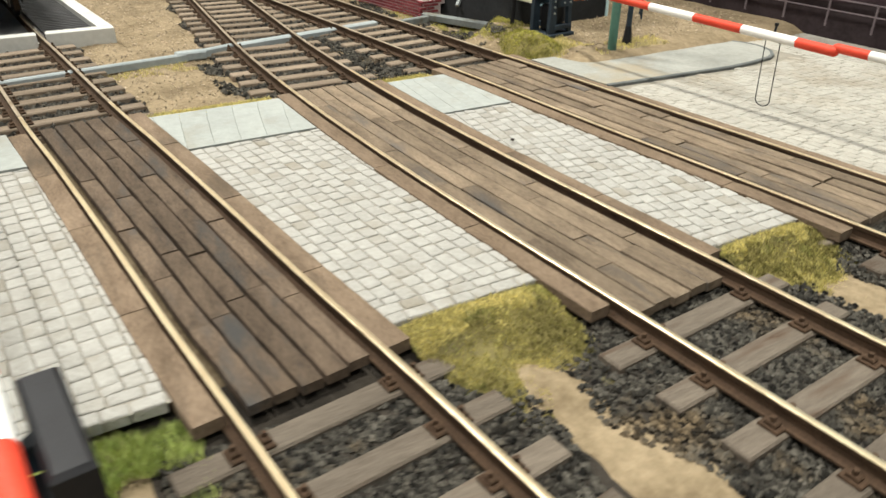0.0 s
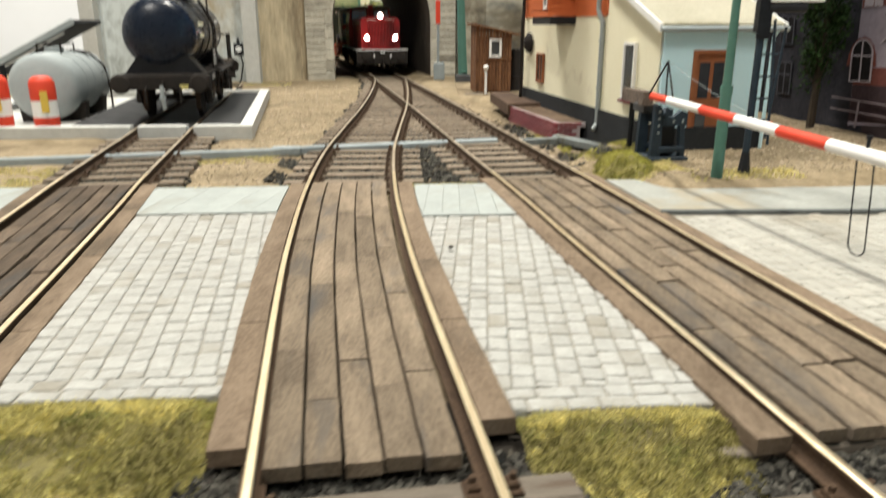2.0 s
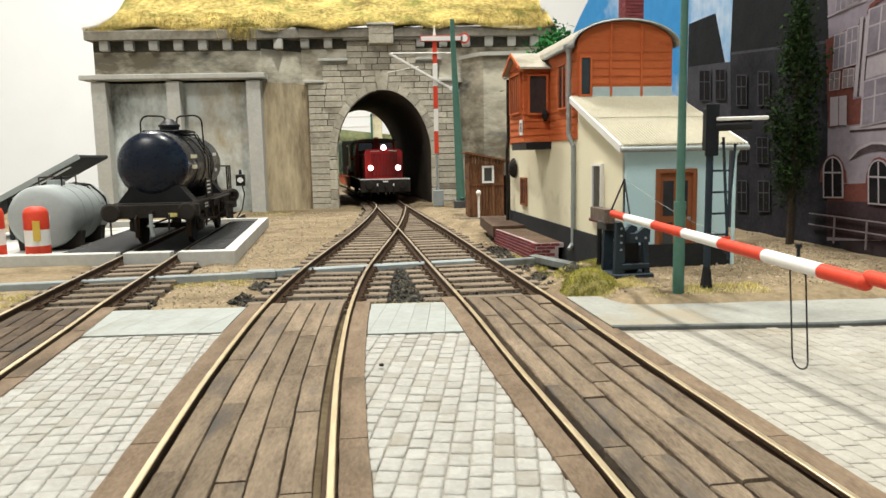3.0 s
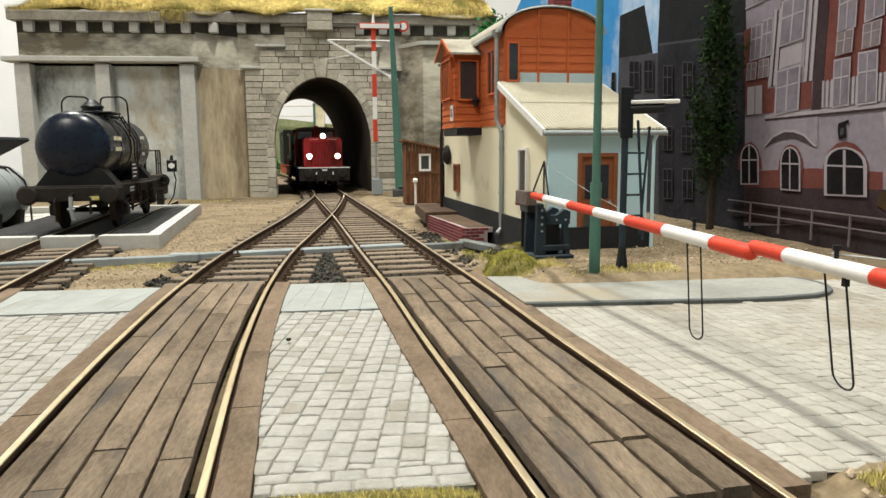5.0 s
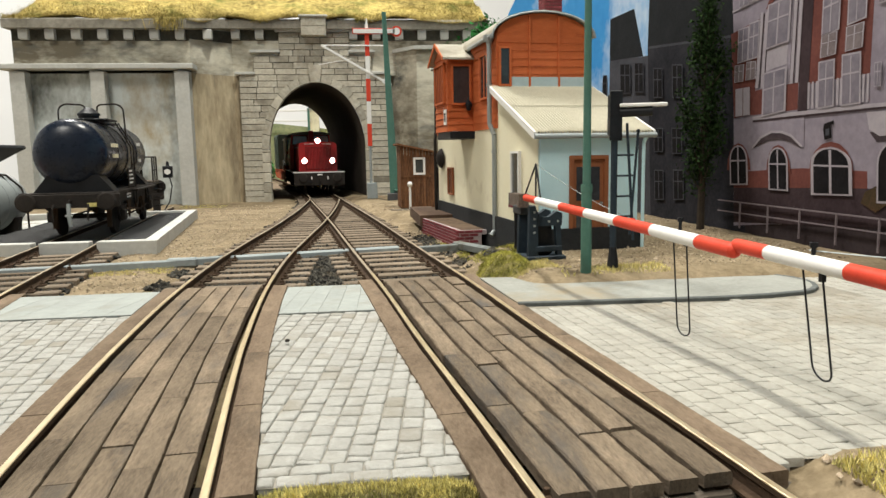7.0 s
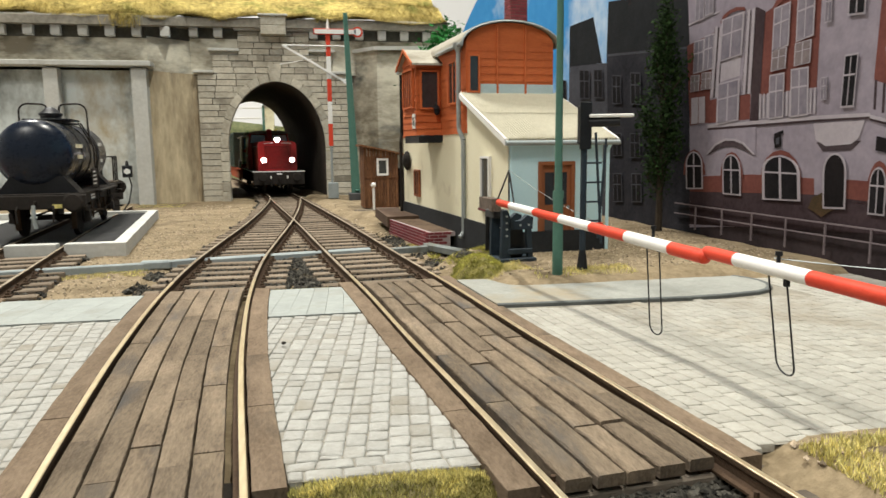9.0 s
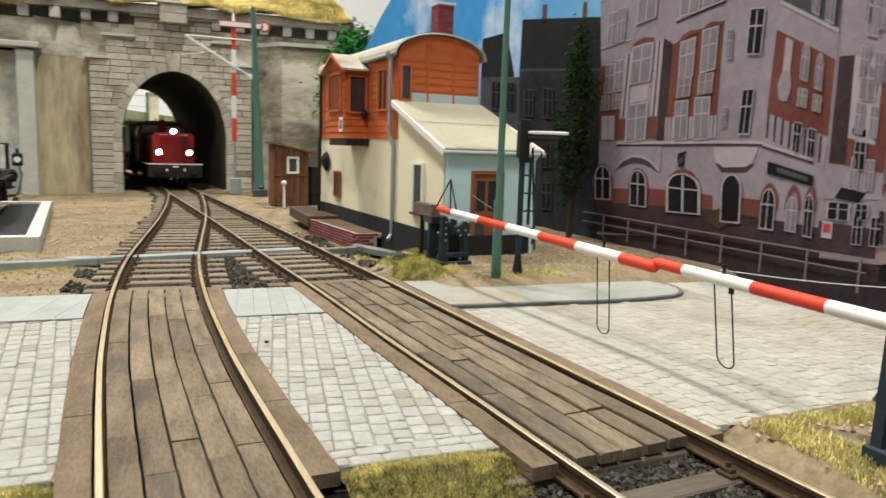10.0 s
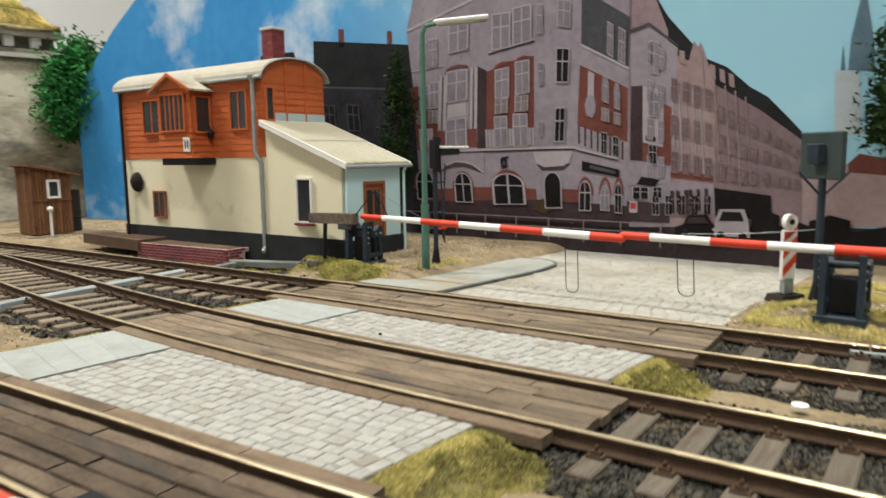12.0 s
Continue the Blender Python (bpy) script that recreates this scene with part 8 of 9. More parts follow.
    for y in (6.75, 7.15, 7.55):
        part("rail_post", Build().cyl((0.95, y, 1.15), (0.95, y, 2.05), 0.022, n=6), M_FRAME, ob)
    part("platform_board", Build().box(-1.0, 1.0, 6.5, 7.7, 1.18, 1.24, 0.01), M_SLEEPER, ob, "brown boarded brake platform")
    part("running_board", Build().box(0.95, 1.2, 2.3, 5.6, 1.1, 1.15, 0.01), M_FRAME, ob)
    part("screw_coupling", Build().tube([(0, -0.22, 0.92), (0, -0.26, 0.6), (0.03, -0.24, 0.35)], 0.05, 8).tube([(-0.08, -0.25, 0.62), (0.08, -0.25, 0.62)], 0.03), M_ZINC, ob, "grey steel screw coupling")
    part("yellow_mark", Build().box(0.38, 0.6, -0.012, 0.0, 0.82, 0.92), M_GRASS, ob)


tank_wagon()


def point_lantern():
    ob = thing("point_lantern", 1.9, 31.2, -0.1, 8, "black point lantern with a white glass on a bent iron stand", "lantern")
    part("lantern_case", Build().box(-0.17, 0.17, -0.15, 0.15, 1.42, 1.86, 0.02), M_BLACK, ob)
    part("chimney", Build().cyl((0, 0, 1.86), (0, 0, 2.04), 0.07, 0.04, 8), M_BLACK, ob)
    part("lantern_glass", Build().prism([(-0.11, 1.6), (0, 1.53), (0.11, 1.6), (0.11, 1.7), (0, 1.76), (-0.11, 1.7)], "y", -0.165, -0.15), M_WHITE, ob, "white lantern glass")
    part("stand", Build().tube([(0.05, 0, 1.42), (0.12, 0, 1.1), (0.0, 0, 0.5), (-0.3, 0, 0.05)], 0.025), M_BLACK, ob)
    part("gear_box", Build().box(-0.75, -0.2, -0.12, 0.12, 0.6, 1.2, 0.03), M_FRAME, ob)
    part("gear_leg", Build().box(-0.6, -0.35, -0.1, 0.1, 0.0, 0.6, 0.01), M_FRAME, ob)


point_lantern()


def locomotive():
    y0 = 40.4
    ob = thing("diesel_locomotive", cx("R", y0), y0, 0.06, heading("R", y0 + 4.7), "red diesel shunting locomotive with three lit headlamps and dark running gear", "locomotive")
    LN = 9.5
    part("frame", Build().box(-1.0, 1.0, 0.1, LN, 0.62, 1.02, 0.03), M_FRAME, ob)
    part("buffer_beam", Build().box(-1.28, 1.28, 0.0, 0.16, 0.45, 1.12, 0.03), M_FRAME, ob)
    part("buffer_beam", Build().box(-1.28, 1.28, LN - 0.1, LN + 0.06, 0.45, 1.12, 0.03), M_FRAME, ob)
    part("running_board", Build().box(-1.3, 1.3, 0.0, LN, 1.1, 1.16, 0.01), M_FRAME, ob)
    for s in (-1, 1):
        part("running_board_edge", Build().box(s * 1.3 - 0.008, s * 1.3 + 0.008, 0.0, LN, 1.115, 1.165), M_WHITE, ob, "pale line along the running board")
    part("running_board_edge", Build().box(-1.3, 1.3, -0.012, 0.0, 1.115, 1.165), M_WHITE, ob)
    buffers(ob, 0.0, -1, 0.85, 0.86)
    for i in range(4):
        y = 1.3 + 2.15 * i
        for s in (-1, 1):
            w = part("wheel", Build().lathe([(0.06, -0.05), (0.46, -0.04), (0.55, -0.06), (0.58, 0.02), (0.58, 0.06), (0.06, 0.06)], (s * 0.68, y, 0.55), (-s, 0, 0), 24), M_FRAME, ob, smooth=True)
            part("crank_pin", Build().cyl((s * 0.74, y, 0.45), (s * 0.95, y, 0.45), 0.07, n=10), M_FRAME, w)
    for s in (-1, 1):
        part("side_rod", Build().box(s * 0.9 - 0.03, s * 0.9 + 0.03, 1.2, 7.85, 0.38, 0.5, 0.02), M_FRAME, ob)
        for i in range(3):
            part("step", Build().box(s * 1.15 - 0.14, s * 1.15 + 0.14, 0.25, 0.6, 0.3 + 0.27 * i, 0.34 + 0.27 * i), M_FRAME, ob)
        part("tool_box", Build().box(s * 1.02 - 0.14, s * 1.02 + 0.14, 3.4, 5.2, 0.62, 1.05, 0.03), M_FRAME, ob)

    def hood(ya, yb, w, zt, name):
        c = 0.22
        q = [(-w, 1.16), (w, 1.16), (w, zt - c), (w - 0.06, zt - c * 0.4), (w - c, zt - 0.03), (0, zt), (-w + c, zt - 0.03), (-w + 0.06, zt - c * 0.4), (-w, zt - c)]
        h = part(name, Build().prism(q, "y", ya, yb), M_LOCO, ob, "red engine hood")
        for s in (-1, 1):
            part("pale_line", Build().box(s * w - 0.006, s * w + 0.006, ya + 0.15, yb, zt - c - 0.09, zt - c - 0.055), M_WHITE, h)
            n = int((yb - ya) / 0.75)
            for i in range(n):
                part("door_seam", Build().box(s * w - 0.004, s * w + 0.004, ya + 0.4 + 0.75 * i, ya + 0.415 + 0.75 * i, 1.25, zt - 0.4), M_FRAME, h)
            part("hand_rail", Build().tube([(s * (w + 0.06), ya + 0.2, zt - 0.22), (s * (w + 0.06), yb - 0.1, zt - 0.22)], 0.014, 6), M_LOCO, h)
        return h
    front = hood(0.55, 5.0, 0.98, 2.72, "front_hood")
    hood(7.1, 9.2, 0.98, 2.55, "rear_hood")
    for i in range(17):
        x = -0.6 + 0.075 * i
        part("grille_bar", Build().box(x, x + 0.035, 0.51, 0.56, 1.3, 2.42, 0.008), M_LOCO, front)
    part("grille_field", Build().box(-0.64, 0.68, 0.53, 0.56, 1.28, 2.44), mat("dark_red_shade", (0.07, 0.008, 0.008), (0.11, 0.014, 0.012), 1.5, 0.6), front)
    for x, z in ((-0.72, 1.72), (0.72, 1.72), (0.0, 2.76)):
        lampo = part("headlamp", Build().cyl((x, 0.36 if z < 2 else 0.5, z), (x, 0.6, z), 0.15, n=18), M_LOCO, ob, smooth=True)
        part("headlamp_glass", Build().lathe([(0.125, 0), (0.11, 0.02), (0.06, 0.035), (0.005, 0.04)], (x, 0.36 if z < 2 else 0.5, z), (0, -1, 0), 18), M_LIGHT, lampo, "glowing white lamp glass")
    part("hood_grab_rail", Build().tube([(-0.7, 0.5, 2.58), (-0.2, 0.5, 2.6)], 0.015).tube([(0.2, 0.5, 2.6), (0.7, 0.5, 2.58)], 0.015), M_WHITE, ob)
    # cab
    zc = 3.3
    cab = part("cab", Build().prism([(-1.2, 1.16), (1.2, 1.16), (1.2, 2.4), (1.08, zc - 0.12), (-1.08, zc - 0.12), (-1.2, 2.4)], "y", 5.0, 7.1), M_LOCO, ob, "red driver's cab")
    part("cab_roof", Build().prism([(-1.2, zc - 0.13), (1.2, zc - 0.13), (1.16, zc - 0.04), (0.6, zc + 0.05), (-0.6, zc + 0.05), (-1.16, zc - 0.04)], "y", 4.85, 7.25), mat("cab_roof_grey", (0.16, 0.13, 0.12), (0.25, 0.21, 0.19), 1.2, 0.7), cab)
    for s in (-1, 1):
        part("front_window", Build().prism([(s * 0.22, 2.66), (s * 1.02, 2.66), (s * 0.97, 3.1), (s * 0.22, 3.1)], "y", 4.975, 5.01), M_SHEEN_GLASS, cab, "cab window with a bright blue reflection painted into its colour")
        part("window_frame", Build().prism([(s * 0.19, 2.62), (s * 1.06, 2.62), (s * 1.0, 3.14), (s * 0.19, 3.14)], "y", 4.985, 5.02), M_BLACK, cab)
        for ya in (5.25, 6.2):
            q = [(ya, 2.46), (ya + 0.62, 2.46), (ya + 0.62, 3.04), (ya, 3.04)]
            m = Matrix.Translation((s * 1.155, 0, 0)) @ Matrix.Rotation(radians(-s * 8), 4, "Y")
            part("side_window_frame", Build().box(-0.02, 0.018, ya - 0.05, ya + 0.67, 2.42, 3.05, 0.0, Matrix.Translation((s * 1.145, 0, 2.75)) @ Matrix.Rotation(radians(-s * 8.5), 4, "Y") @ Matrix.Translation((0, 0, -2.75))), M_WHITE, cab)
            part("side_window", Build().box(-0.02, 0.025, ya, ya + 0.62, 2.47, 3.0, 0.0, Matrix.Translation((s * 1.145, 0, 2.75)) @ Matrix.Rotation(radians(-s * 8.5), 4, "Y") @ Matrix.Translation((0, 0, -2.75))), M_GLASS, cab)
    part("exhaust", Build().box(-0.13, 0.13, 4.7, 4.98, 2.7, 3.42, 0.03), M_LOCO, ob)
    part("horn", Build().cyl((0.5, 4.9, zc + 0.05), (0.5, 4.5, zc + 0.05), 0.03, 0.06, 8), M_ZINC, ob)
    for i in range(3):
        part("number_mark", Build().box(-1.222, -1.2, 5.4 + 0.18 * i, 5.52 + 0.18 * i, 1.9, 1.98), M_WHITE, cab)
    part("beam_mark", Build().box(-0.12, 0.14, -0.012, 0.0, 0.98, 1.05), M_WHITE, ob)
    for s in (-1, 1):
        part("cleat", Build().box(s * 0.42 - 0.03, s * 0.42 + 0.03, -0.1, 0.0, 0.78, 0.92), M_WHITE, ob)


# Pale blue puts the windows' reflected light into the glass colour.
M_SHEEN_GLASS = mat("painted_sheen_glass", (0.16, 0.42, 0.62), (0.55, 0.78, 0.88), 1.2, 0.1, bump=0, spec=0.7)
locomotive()


def low_loader():
    y0 = 50.3
    a = heading("M", 56)
    ob = thing("flat_wagon", cx("M", y0 + 0.6), y0 + 0.6, 0.06, a, "orange-red flat wagon carrying a lorry and a container", "wagon")
    M_ORW = mat("orange_wagon", (0.30, 0.055, 0.02), (0.42, 0.09, 0.035), 1.0, 0.7)
    part("deck", Build().box(-1.25, 1.25, 0.3, 11.0, 0.75, 1.0, 0.03), M_ORW, ob)
    for s in (-1, 1):
        part("side_beam", Build().prism([(0.3, 0.6), (2.0, 0.35), (9.3, 0.35), (11, 0.6), (11, 1.0), (0.3, 1.0)], "x", s * 1.2 - 0.05, s * 1.2 + 0.05), M_ORW, ob)
    part("end_ramp", Build().box(-1.25, 1.25, 0.1, 0.35, 0.5, 1.35, 0.03), M_ORW, ob)
    for y in (1.6, 3.2, 8.2, 9.8):
        wheel_set(ob, y, 0.4, 0.66)
    buffers(ob, 0.1, -1, 0.85, 0.86)
    t = thing("lorry", cx("M", y0 + 1.6), y0 + 1.6, 1.08, a, "white lorry cab with a red stripe standing on the wagon", "lorry")
    part("cab_body", Build().box(-1.1, 1.1, 0, 1.7, 0.45, 2.2, 0.08), M_WHITE, t)
    part("windscreen", Build().box(-0.98, 0.98, -0.02, 0.02, 1.35, 2.0), M_SHEEN_GLASS, t)
    part("stripe", Build().box(-1.02, 1.02, -0.02, 0.01, 1.12, 1.26), M_RED, t)
    for i in range(8):
        part("grille_slat", Build().box(-0.75, 0.75, -0.03, 0.01, 0.55 + 0.065 * i, 0.59 + 0.065 * i), M_ZINC, t)
    part("bumper", Build().box(-1.12, 1.12, -0.12, 0.3, 0.25, 0.5, 0.03), M_ZINC, t)
    part("chassis", Build().box(-0.5, 0.5, 0.2, 4.6, 0.3, 0.5), M_FRAME, t)
    for y in (0.7, 3.6):
        for s in (-1, 1):
            part("tyre", Build().cyl((s * 0.8, y, 0.3), (s * 1.08, y, 0.3), 0.36, n=18), M_BLACK, t, smooth=True)
    for i in range(3):
        part("roof_lamp", Build().cyl((-0.25 + 0.25 * i, 0.2, 2.2), (-0.25 + 0.25 * i, 0.2, 2.32), 0.08, n=10), M_WHITE, t)
    c = thing("container", cx("M", y0 + 7.6), y0 + 7.6, 1.08, a, "dark grey-green steel container standing on the wagon", "container")
    M_CONT = mat("container_green", (0.05, 0.075, 0.065), (0.085, 0.115, 0.10), 1.0, 0.6)
    part("container_box", Build().box(-1.2, 1.2, 0, 4.4, 0, 2.55, 0.02), M_CONT, c)
    for i in range(14):
        part("corrugation", Build().box(-1.23, -1.2, 0.1 + 0.31 * i, 0.25 + 0.31 * i, 0.15, 2.4), M_CONT, c)
    for i in range(4):
        part("marking", Build().box(-0.9 + 0.2 * i, -0.75 + 0.2 * i, -0.01, 0.0, 2.1, 2.22), M_WHITE, c)


low_loader()


# ---- scenery behind the tunnel ----
def beyond():
    board = mat("painted_green_board", (0.10, 0.17, 0.08), (0.42, 0.42, 0.24), 0.4, 0.8, stain=((0.10, 0.20, 0.08), 0.3, 0.55))
    tagged(part("scenic_board", Build().prism([(-16, -0.4), (14, -0.4), (14, 3.6), (8, 4.3), (2, 5.0), (-16, 5.0)], "y", 71, 71.3), board), "painted green scenic board beyond the tunnel", "backdrop", kind="structure")
    vs, nx, ny = [], 30, 12
    for j in range(ny + 1):
        for i in range(nx + 1):
            x, y = 2.0 + 12.0 * i / nx, 56.0 + 14.0 * j / ny
            side = smooth01(1.4, 4.0, x - cx("M", y))
            vs.append((x, y, -0.3 + 2.2 * side + 0.25 * noise.noise((x * 0.9, y * 0.9, 1)) * side))
    b = Build().add(vs, [(j * (nx + 1) + i, j * (nx + 1) + i + 1, (j + 1) * (nx + 1) + i + 1, (j + 1) * (nx + 1) + i) for j in range(ny) for i in range(nx)])
    tagged(part("embankment", b, M_GRASS_H, smooth=True), "grassy yellow-brown embankment beyond the tunnel", "ground", kind="structure")
    rs = np.random.RandomState(4)
    spots = ((6.6, 60.0, 0.9, M_GRASS), (7.6, 61.5, 1.4, M_GRASS_O), (8.6, 63.5, 1.6, M_GRASS), (7.4, 64.5, 1.5, M_LEAF), (9.6, 61.0, 1.6, M_GRASS_O), (6.4, 66.5, 1.2, M_GRASS), (5.2, 68.5, 0.9, M_LEAF), (1.0, 66.0, -0.2, M_LEAF), (-0.6, 62.0, -0.2, M_GRASS))
    for x, y, z, m in spots:
        tone = {"green_leaves": "green", "olive_grass": "olive"}.get(m.name, "yellow-green")
        ob = thing("bush", x, y, z, 0, tone + " leafy bush on the embankment beyond the tunnel", "bush", "bushes beyond the tunnel")
        part("stem", Build().cyl((0, 0, -0.2), (0, 0, 1.2), 0.08, 0.03, 6).cyl((0, 0, 0.5), (0.5, 0.2, 1.5), 0.04, 0.015, 5).cyl((0, 0, 0.6), (-0.5, -0.1, 1.6), 0.04, 0.015, 5), M_BARK, ob)
        p = []
        for _ in range(16):
            c = rs.normal(size=3) * np.array([0.62, 0.5, 0.5]) + np.array([0, 0, 1.45])
            p.append(rs.normal(size=(70, 3)) * 0.2 + c)
        v, f = leaf_cloud(np.concatenate(p), 0.1, rs)
        me = bpy.data.meshes.new("crown")
        me.from_pydata((v * S).tolist(), [], f.tolist())
        me.materials.append(m)
        new("crown", me).parent = ob
    ob = thing("wooden_fence", 5.55, 58.6, 0.0, 12, "brown wooden picket fence beyond the tunnel", "fence")
    for i in range(15):
        part("picket", Build().box(0.24 * i - 0.05, 0.24 * i + 0.05, -0.03, 0.03, 0, 1.55, 0.01), M_BROWN, ob)
    for z in (0.45, 1.2):
        part("rail_bar", Build().box(-0.1, 3.5, 0.03, 0.08, z, z + 0.1, 0.01), M_BROWN, ob)
    ob = thing("signal_gantry", 2.6, 69.5, -0.3, 0, "pale green steel gantry with two white cross beams", "gantry")
    for x in (-1.6, 2.4):
        part("post", Build().box(x - 0.1, x + 0.1, -0.1, 0.1, 0, 6.6, 0.02), M_DKGREEN, ob)
    for z in (5.4, 6.3):
        part("cross_beam", Build().box(-1.8, 2.6, -0.08, 0.08, z, z + 0.14, 0.02), M_WHITE, ob)
    # Tall cream block stands in for an unidentified pale upright strip.
    ob = thing("station_building", 5.4, 70.0, -0.3, 0, "narrow cream block standing in for a pale upright strip beyond the tunnel", "building")
    part("wall", Build().box(-0.5, 0.5, -0.5, 0.5, 0, 6.4, 0.02), M_CREAM, ob)
    part("roof", Build().prism([(-0.6, 6.4), (0.6, 6.4), (0, 6.8)], "y", -0.6, 0.6), M_ROOF, ob)


beyond()


# ---- ground cover and clutter ----
def strip_spots(x0, x1, y0, y1, n, zf, clump=0.25):
    out = []
    for _ in range(n):
        x, y = rng.uniform(x0, x1), rng.uniform(y0, y1)
        if noise.noise((x * 2.2, y * 2.2, 9)) < -clump:
            continue
        out.append((x, y, zf(x, y)))
    return out


def bank(k1, k2, ya, yb, label, fade):
    """Sloping grass bank at the near end of the paving, between two tracks."""
    b = Build()
    nx, ny = 26, 16
    xa, xb = edge(k1, 1, 0.30), edge(k2, -1, 0.30)

    def z(u, v, y):
        return -0.022 - 0.10 * smooth01(0.12, 0.38, v) - 0.12 * smooth01(0.38, 0.9, v) + (0.15 + v) * 0.035 * noise.noise((u * 7, y * 6, 2)) + 0.025 * v * noise.noise((u * 17, y * 13, 8)) - 0.05 * (abs(u - 0.5) * 2) ** 5
    vs = []
    for j in range(ny + 1):
        for i in range(nx + 1):
            u, v = i / nx, j / ny
            y = yb + (ya - yb) * v
            wob = 0.8 * v * noise.noise((u * 3 + ord(k1), 4, 4))
            x = xa(y) + (xb(y) - xa(y)) * (u if v < 0.35 else 0.5 + (u - 0.5) * (1 - 0.45 * (v - 0.35) * fade))
            vs.append((x, y + wob, z(u, v, y)))
    b.add(vs, [(j * (nx + 1) + i, j * (nx + 1) + i + 1, (j + 1) * (nx + 1) + i + 1, (j + 1) * (nx + 1) + i) for j in range(ny) for i in range(nx)])
    tagged(part("grass_bank", b, M_GRASS_BED, smooth=True), label, "ground", kind="structure")
    spots = []
    for _ in range(46000):
        u, v = rng.random(), rng.random() ** 0.8
        y = yb + (ya - yb) * v
        x = xa(y) + (xb(y) - xa(y)) * (u if v < 0.35 else 0.5 + (u - 0.5) * (1 - 0.45 * (v - 0.35) * fade))
        w = v + 0.22 * noise.noise((x * 4, y * 4, 6)) + 0.08 * noise.noise((x * 14, y * 14, 2))
        if rng.random() < (0.0 if w < 0.2 else 0.6) or noise.noise((x * 3.5, y * 3.5, 1)) + 0.6 * noise.noise((x * 9, y * 9, 5)) < -1.0 + 1.15 * v:
            continue
        spots.append((x, y + 0.8 * v * noise.noise((u * 3 + ord(k1), 4, 4)), z(u, v, y), w))
    return spots


sp = bank("M", "R", 5.85, 7.02, "yellowish grass bank below the middle paving", 0.5)
sp += bank("L", "M", 6.0, 7.38, "olive grass bank below the inner paving", 0.5)
grass("grass", [p[:3] for p in sp if p[3] < 0.2 or p[3] > 0.66], 0.03, M_GRASS, "short bright yellow grass along the paving edge", 0.9)
grass("grass", [p[:3] for p in sp if 0.2 <= p[3] <= 0.66], 0.034, M_GRASS_O, "short olive-brown grass on the banks", 0.9)
sp = []
for k1, k2, ya, yb in (("M", "R", 14.12, 14.78), ("L", "M", 14.14, 14.7)):
    for _ in range(6000):
        y = rng.uniform(ya, yb)
        x = rng.uniform(edge(k1, 1)(y), edge(k2, -1)(y))
        sp.append((x, y, -0.10 - 0.12 * (y - ya)))
sp += strip_spots(-1.5, 1.7, 14.4, 17.0, 12000, ground_z, 0.05)
sp += strip_spots(3.2, 5.3, 17.3, 18.0, 2200, ground_z, 0.1)
sp += strip_spots(1.0, 3.0, 36.0, 37.9, 1500, ground_z)
sp += strip_spots(11.0, 12.3, 13.9, 15.6, 6000, ground_z, 0.1)
sp += strip_spots(12.2, 14.0, 13.5, 14.1, 1200, lambda x, y: ground_z(x, y) + 0.02, 0.1)
grass("grass", sp, 0.05, M_GRASS, "short yellow-green grass along slabs, rims and walls", 0.8)
sp = strip_spots(11.2, 12.6, 15.4, 19.4, 16000, ground_z, 0.12) + strip_spots(10.9, 11.6, 19.4, 22.5, 3500, ground_z, 0.1)
grass("grass", sp, 0.05, M_MOSS, "mossy green grass round the platform foot", 0.9)
sp = strip_spots(12.0, 15.5, 4.0, 6.75, 42000, lambda x, y: ground_z(x, y) + 0.02, 0.1)
sp += strip_spots(9.6, 10.0, 3.0, 5.5, 500, ground_z, 0.0)
grass("grass", sp, 0.05, M_GRASS, "yellow-green grass patch below the barrier drive", 0.8)
sp = strip_spots(1.0, 2.95, 5.2, 7.25, 26000, lambda x, y: ground_z(x, y) + 0.06, 0.2)
grass("grass", sp, 0.07, M_GRASS_G, "fresh green grass beside the siding deck", 0.7)


def mound(x, y, rx, ry, h, label):
    b = Build()
    n, m = 18, 7
    vs = [(x, y, ground_z(x, y) + h)]
    for j in range(1, m + 1):
        for i in range(n):
            a, t = 2 * math.pi * i / n, j / m
            px, py = x + rx * t * math.cos(a), y + ry * t * math.sin(a)
            vs.append((px, py, ground_z(px, py) + h * math.cos(t * math.pi / 2) - 0.02 + 0.04 * noise.noise((px * 6, py * 6, 0))))
    fs = [(0, 1 + i, 1 + (i + 1) % n) for i in range(n)]
    for j in range(m - 1):
        fs += [(1 + j * n + i, 1 + j * n + n + i, 1 + j * n + n + (i + 1) % n, 1 + j * n + (i + 1) % n) for i in range(n)]
    b.add(vs, fs)
    tagged(part("grass_mound", b, M_GRASS_BED, smooth=True), label, "ground", kind="structure")
    out = []
    for _ in range(8000):
        a, t = rng.uniform(0, 6.283), math.sqrt(rng.random())
        px, py = x + rx * t * math.cos(a), y + ry * t * math.sin(a)
        out.append((px, py, ground_z(px, py) + h * math.cos(t * math.pi / 2) - 0.03))
    return out


sp = mound(11.5, 14.95, 0.46, 0.95, 0.22, "low grassy mound beside the track")
grass("grass", sp, 0.05, M_MOSS, "thick mossy yellow-green grass on the mound", 0.9)


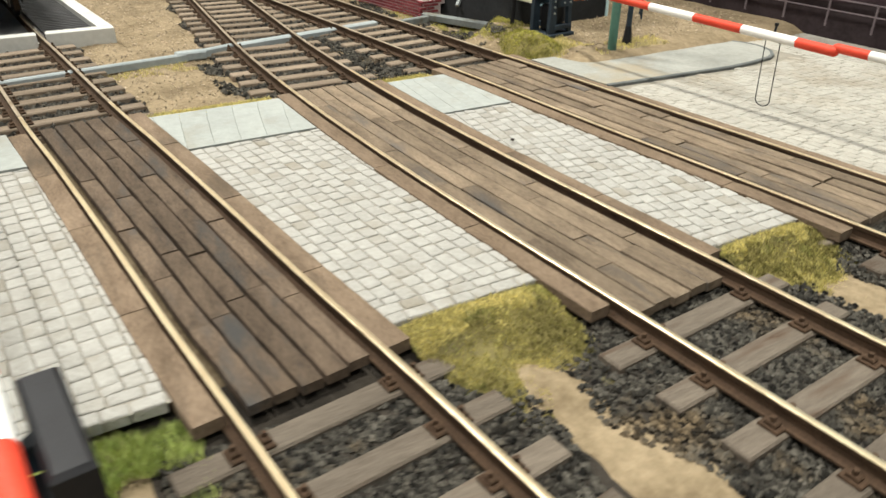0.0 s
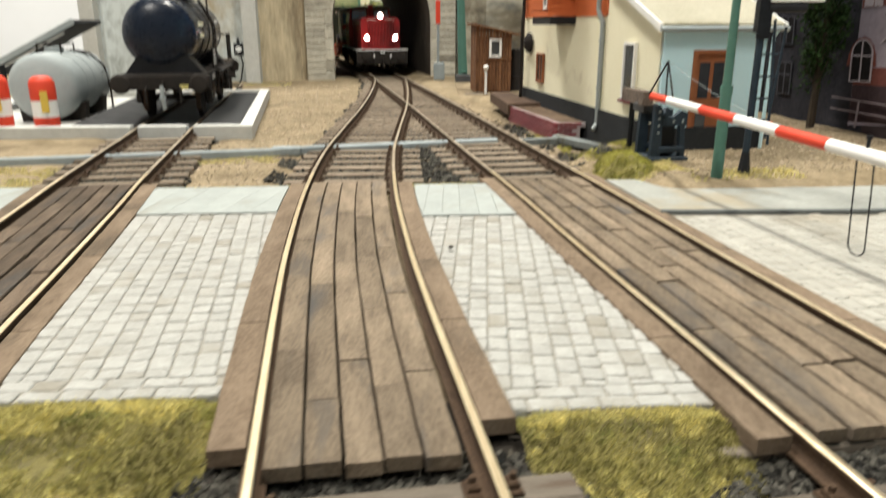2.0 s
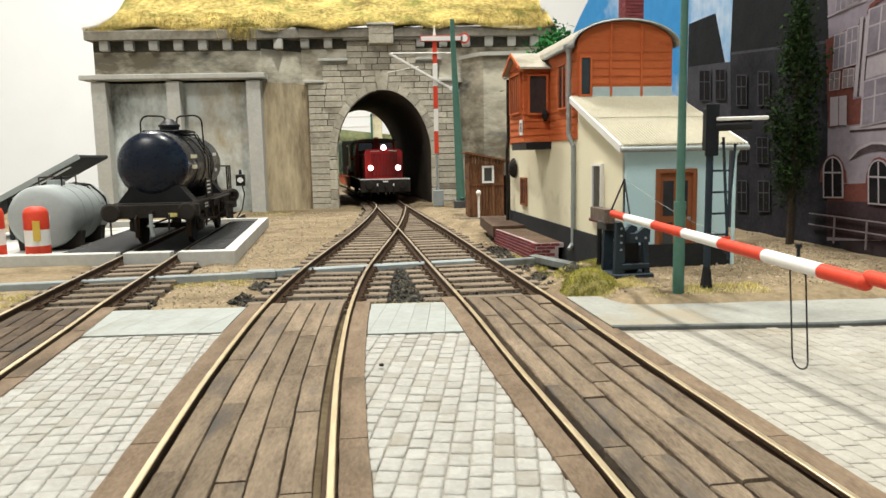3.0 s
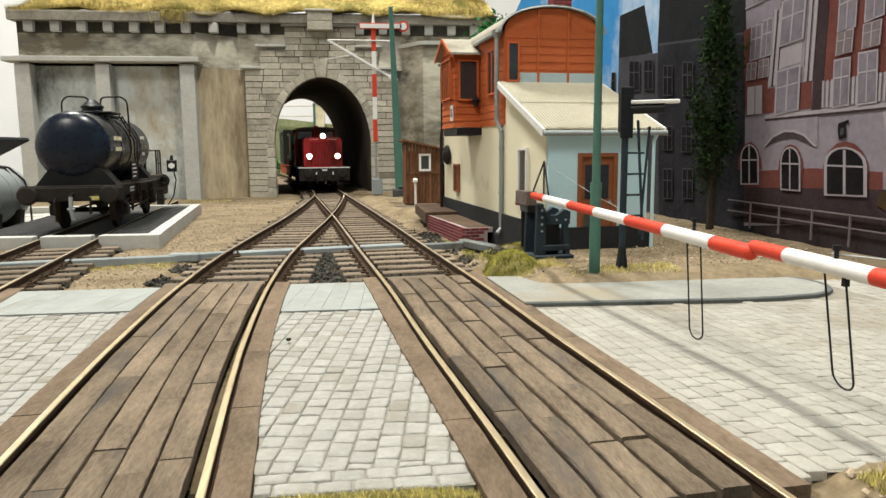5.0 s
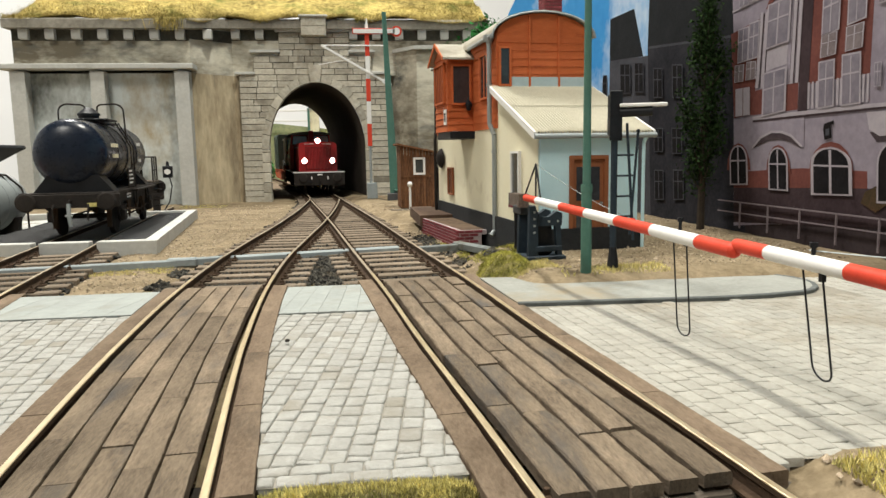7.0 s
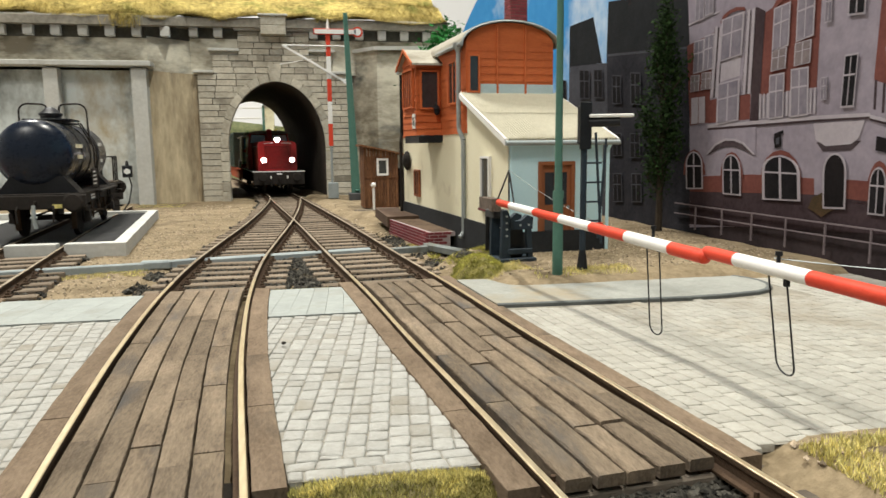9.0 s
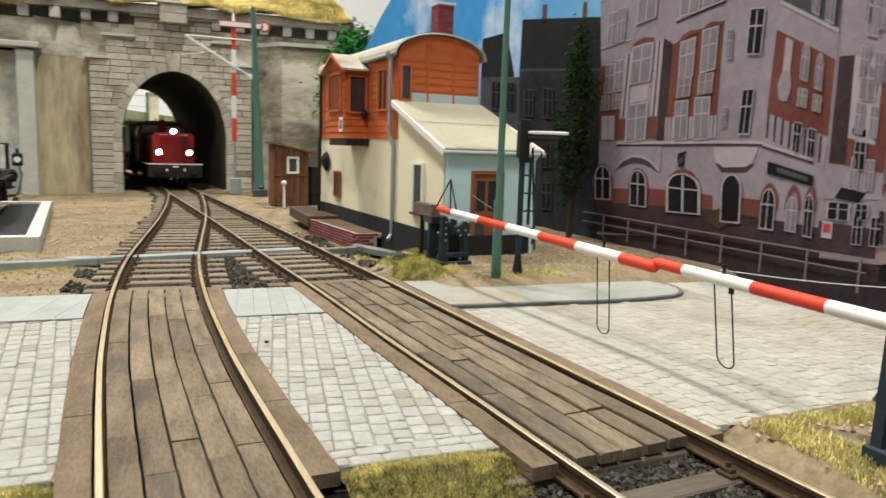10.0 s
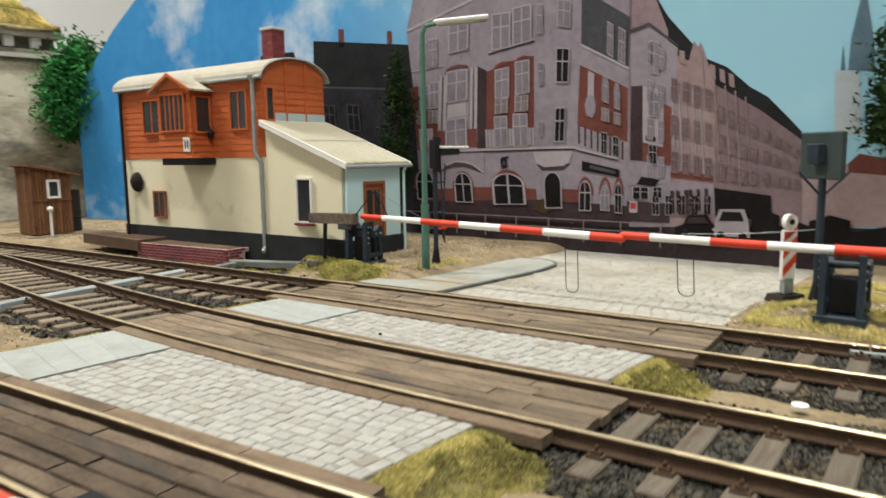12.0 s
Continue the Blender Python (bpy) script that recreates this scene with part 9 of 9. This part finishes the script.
def bed(k, ya, yb, half, label):
    """Dark fine gravel under the loose stones."""
    n = max(4, int((yb - ya) / 0.3))
    vs = []
    for i in range(n + 1):
        y = ya + (yb - ya) * i / n
        for j in range(9):
            d = half * (j / 4 - 1)
            d *= 0.9 + 0.2 * noise.noise((y * 0.9, j + ord(k), 1)) if j in (0, 8) else 1
            vs.append((cx(k, y) + d, y, -0.198 - 0.05 * (abs(j - 4) / 4) ** 3 + 0.02 * noise.noise((y * 5, d * 5, 7))))
    b = Build().add(vs, [(9 * i + j, 9 * i + j + 1, 9 * i + j + 10, 9 * i + j + 9) for i in range(n) for j in range(8)])
    tagged(part("track_bed", b, M_BED, smooth=True), label, "track bed", kind="structure")


M_BED = mat("dark_gravel_bed", (0.014, 0.012, 0.01), (0.055, 0.047, 0.037), 3.0, 0.95, bump=0.9, fine=9)
# Near beds run on past the plank ends to paint the shade there.
for k, w in (("L", 1.55), ("M", 1.85), ("R", 1.65)):
    bed(k, -3.5, 7.5, w, "dark fine gravel bed under the near track")
for k, ya, yb in (("L", 14.5, 21.2), ("M", 14.5, 60), ("R", 14.6, 37)):
    bed(k, ya, yb, 1.35, "dark gravel bed under the far track")

# small clutter
sp = [(rng.uniform(9.0, 17.5), rng.uniform(13.9, 34), 0.0) for _ in range(900)] + [(rng.uniform(2.5, 6.2), rng.uniform(15, 37), 0.0) for _ in range(700)] + [(rng.uniform(11.6, 15.5), rng.uniform(4.5, 6.9), 0.0) for _ in range(500)]
sp = [(x, y, ground_z(x, y) + 0.01) for x, y, _ in sp if x > cx("R", y) + 1.2 or x < cx("M", y) - 1.2]
fine_grit = [(rng.uniform(11.0, 17.5), rng.uniform(13.8, 19.5)) for _ in range(5200)] + [(rng.uniform(8.9, 11.2), rng.uniform(14.5, 24)) for _ in range(2200)] + [(rng.uniform(3.0, 6.4), rng.uniform(15, 26)) for _ in range(3000)]
fine_grit = [(x, y, ground_z(x, y) + 0.004) for x, y in fine_grit if x > cx("R", y) + 1.3 or x < cx("M", y) - 1.3]
stones("grit", fine_grit, 0.02, mat("mixed_grit", (0.12, 0.09, 0.055), (0.46, 0.38, 0.27), 4.0, 0.9, island=0.6), "fine brown and pale grit strewn on the sandy ground", "grit")
stones("pebbles", sp, 0.035, mat("tan_pebbles", (0.26, 0.19, 0.12), (0.50, 0.42, 0.32), 3.0, 0.9, island=0.35), "small tan pebbles scattered on the sandy ground", "pebbles")
ob = thing("pebble", 8.15, 10.6, 0.01, 20, "single dark pebble lying on the setts", "pebble")
part("stone", Build().ball((0, 0, 0.015), 0.03, 6, 0.6), M_FRAME, ob, smooth=True)
ob = thing("metal_disc", 9.1, 5.16, -0.14, 0, "small shiny white disc lying between the tracks", "disc")
part("disc", Build().cyl((0, 0, 0), (0, 0, 0.03), 0.09, n=18), M_WHITE, ob)
ob = thing("rail_joint_bar", cx("R", 4.87) + GAUGE["R"] / 2 + 0.03, 4.87, 0, heading("R", 4.87), "grey rail joint bar with four bolts", "joint bar")
part("bar", Build().box(-0.10, -0.055, -0.3, 0.3, -0.10, -0.03, 0.01), M_ZINC, ob)
for i in range(4):
    part("bolt", Build().cyl((-0.13, -0.22 + 0.145 * i, -0.065), (-0.1, -0.22 + 0.145 * i, -0.065), 0.02, n=6), M_FRAME, ob)


def wires():
    ob = thing("signal_wire", 0, 0, 0, 0, "thin grey wire strung from the barrier past the house front", "wire")
    def sag(p, q, d):
        return [tuple(Vector(p).lerp(Vector(q), i / 12) - Vector((0, 0, d * math.sin(math.pi * i / 12)))) for i in range(13)]
    part("wire", Build().sweep([(-0.005, 0), (0, -0.005), (0.005, 0), (0, 0.005)], sag((12.02, 14.6, 1.86), (13.4, 13.8, 0.95), 0.06)), M_ZINC, ob)
    part("wire", Build().sweep([(-0.005, 0), (0, -0.005), (0.005, 0), (0, 0.005)], sag((12.56, 7.92, 1.25), (13.45, 6.06, 1.35), 0.03)), M_ZINC, ob)


wires()
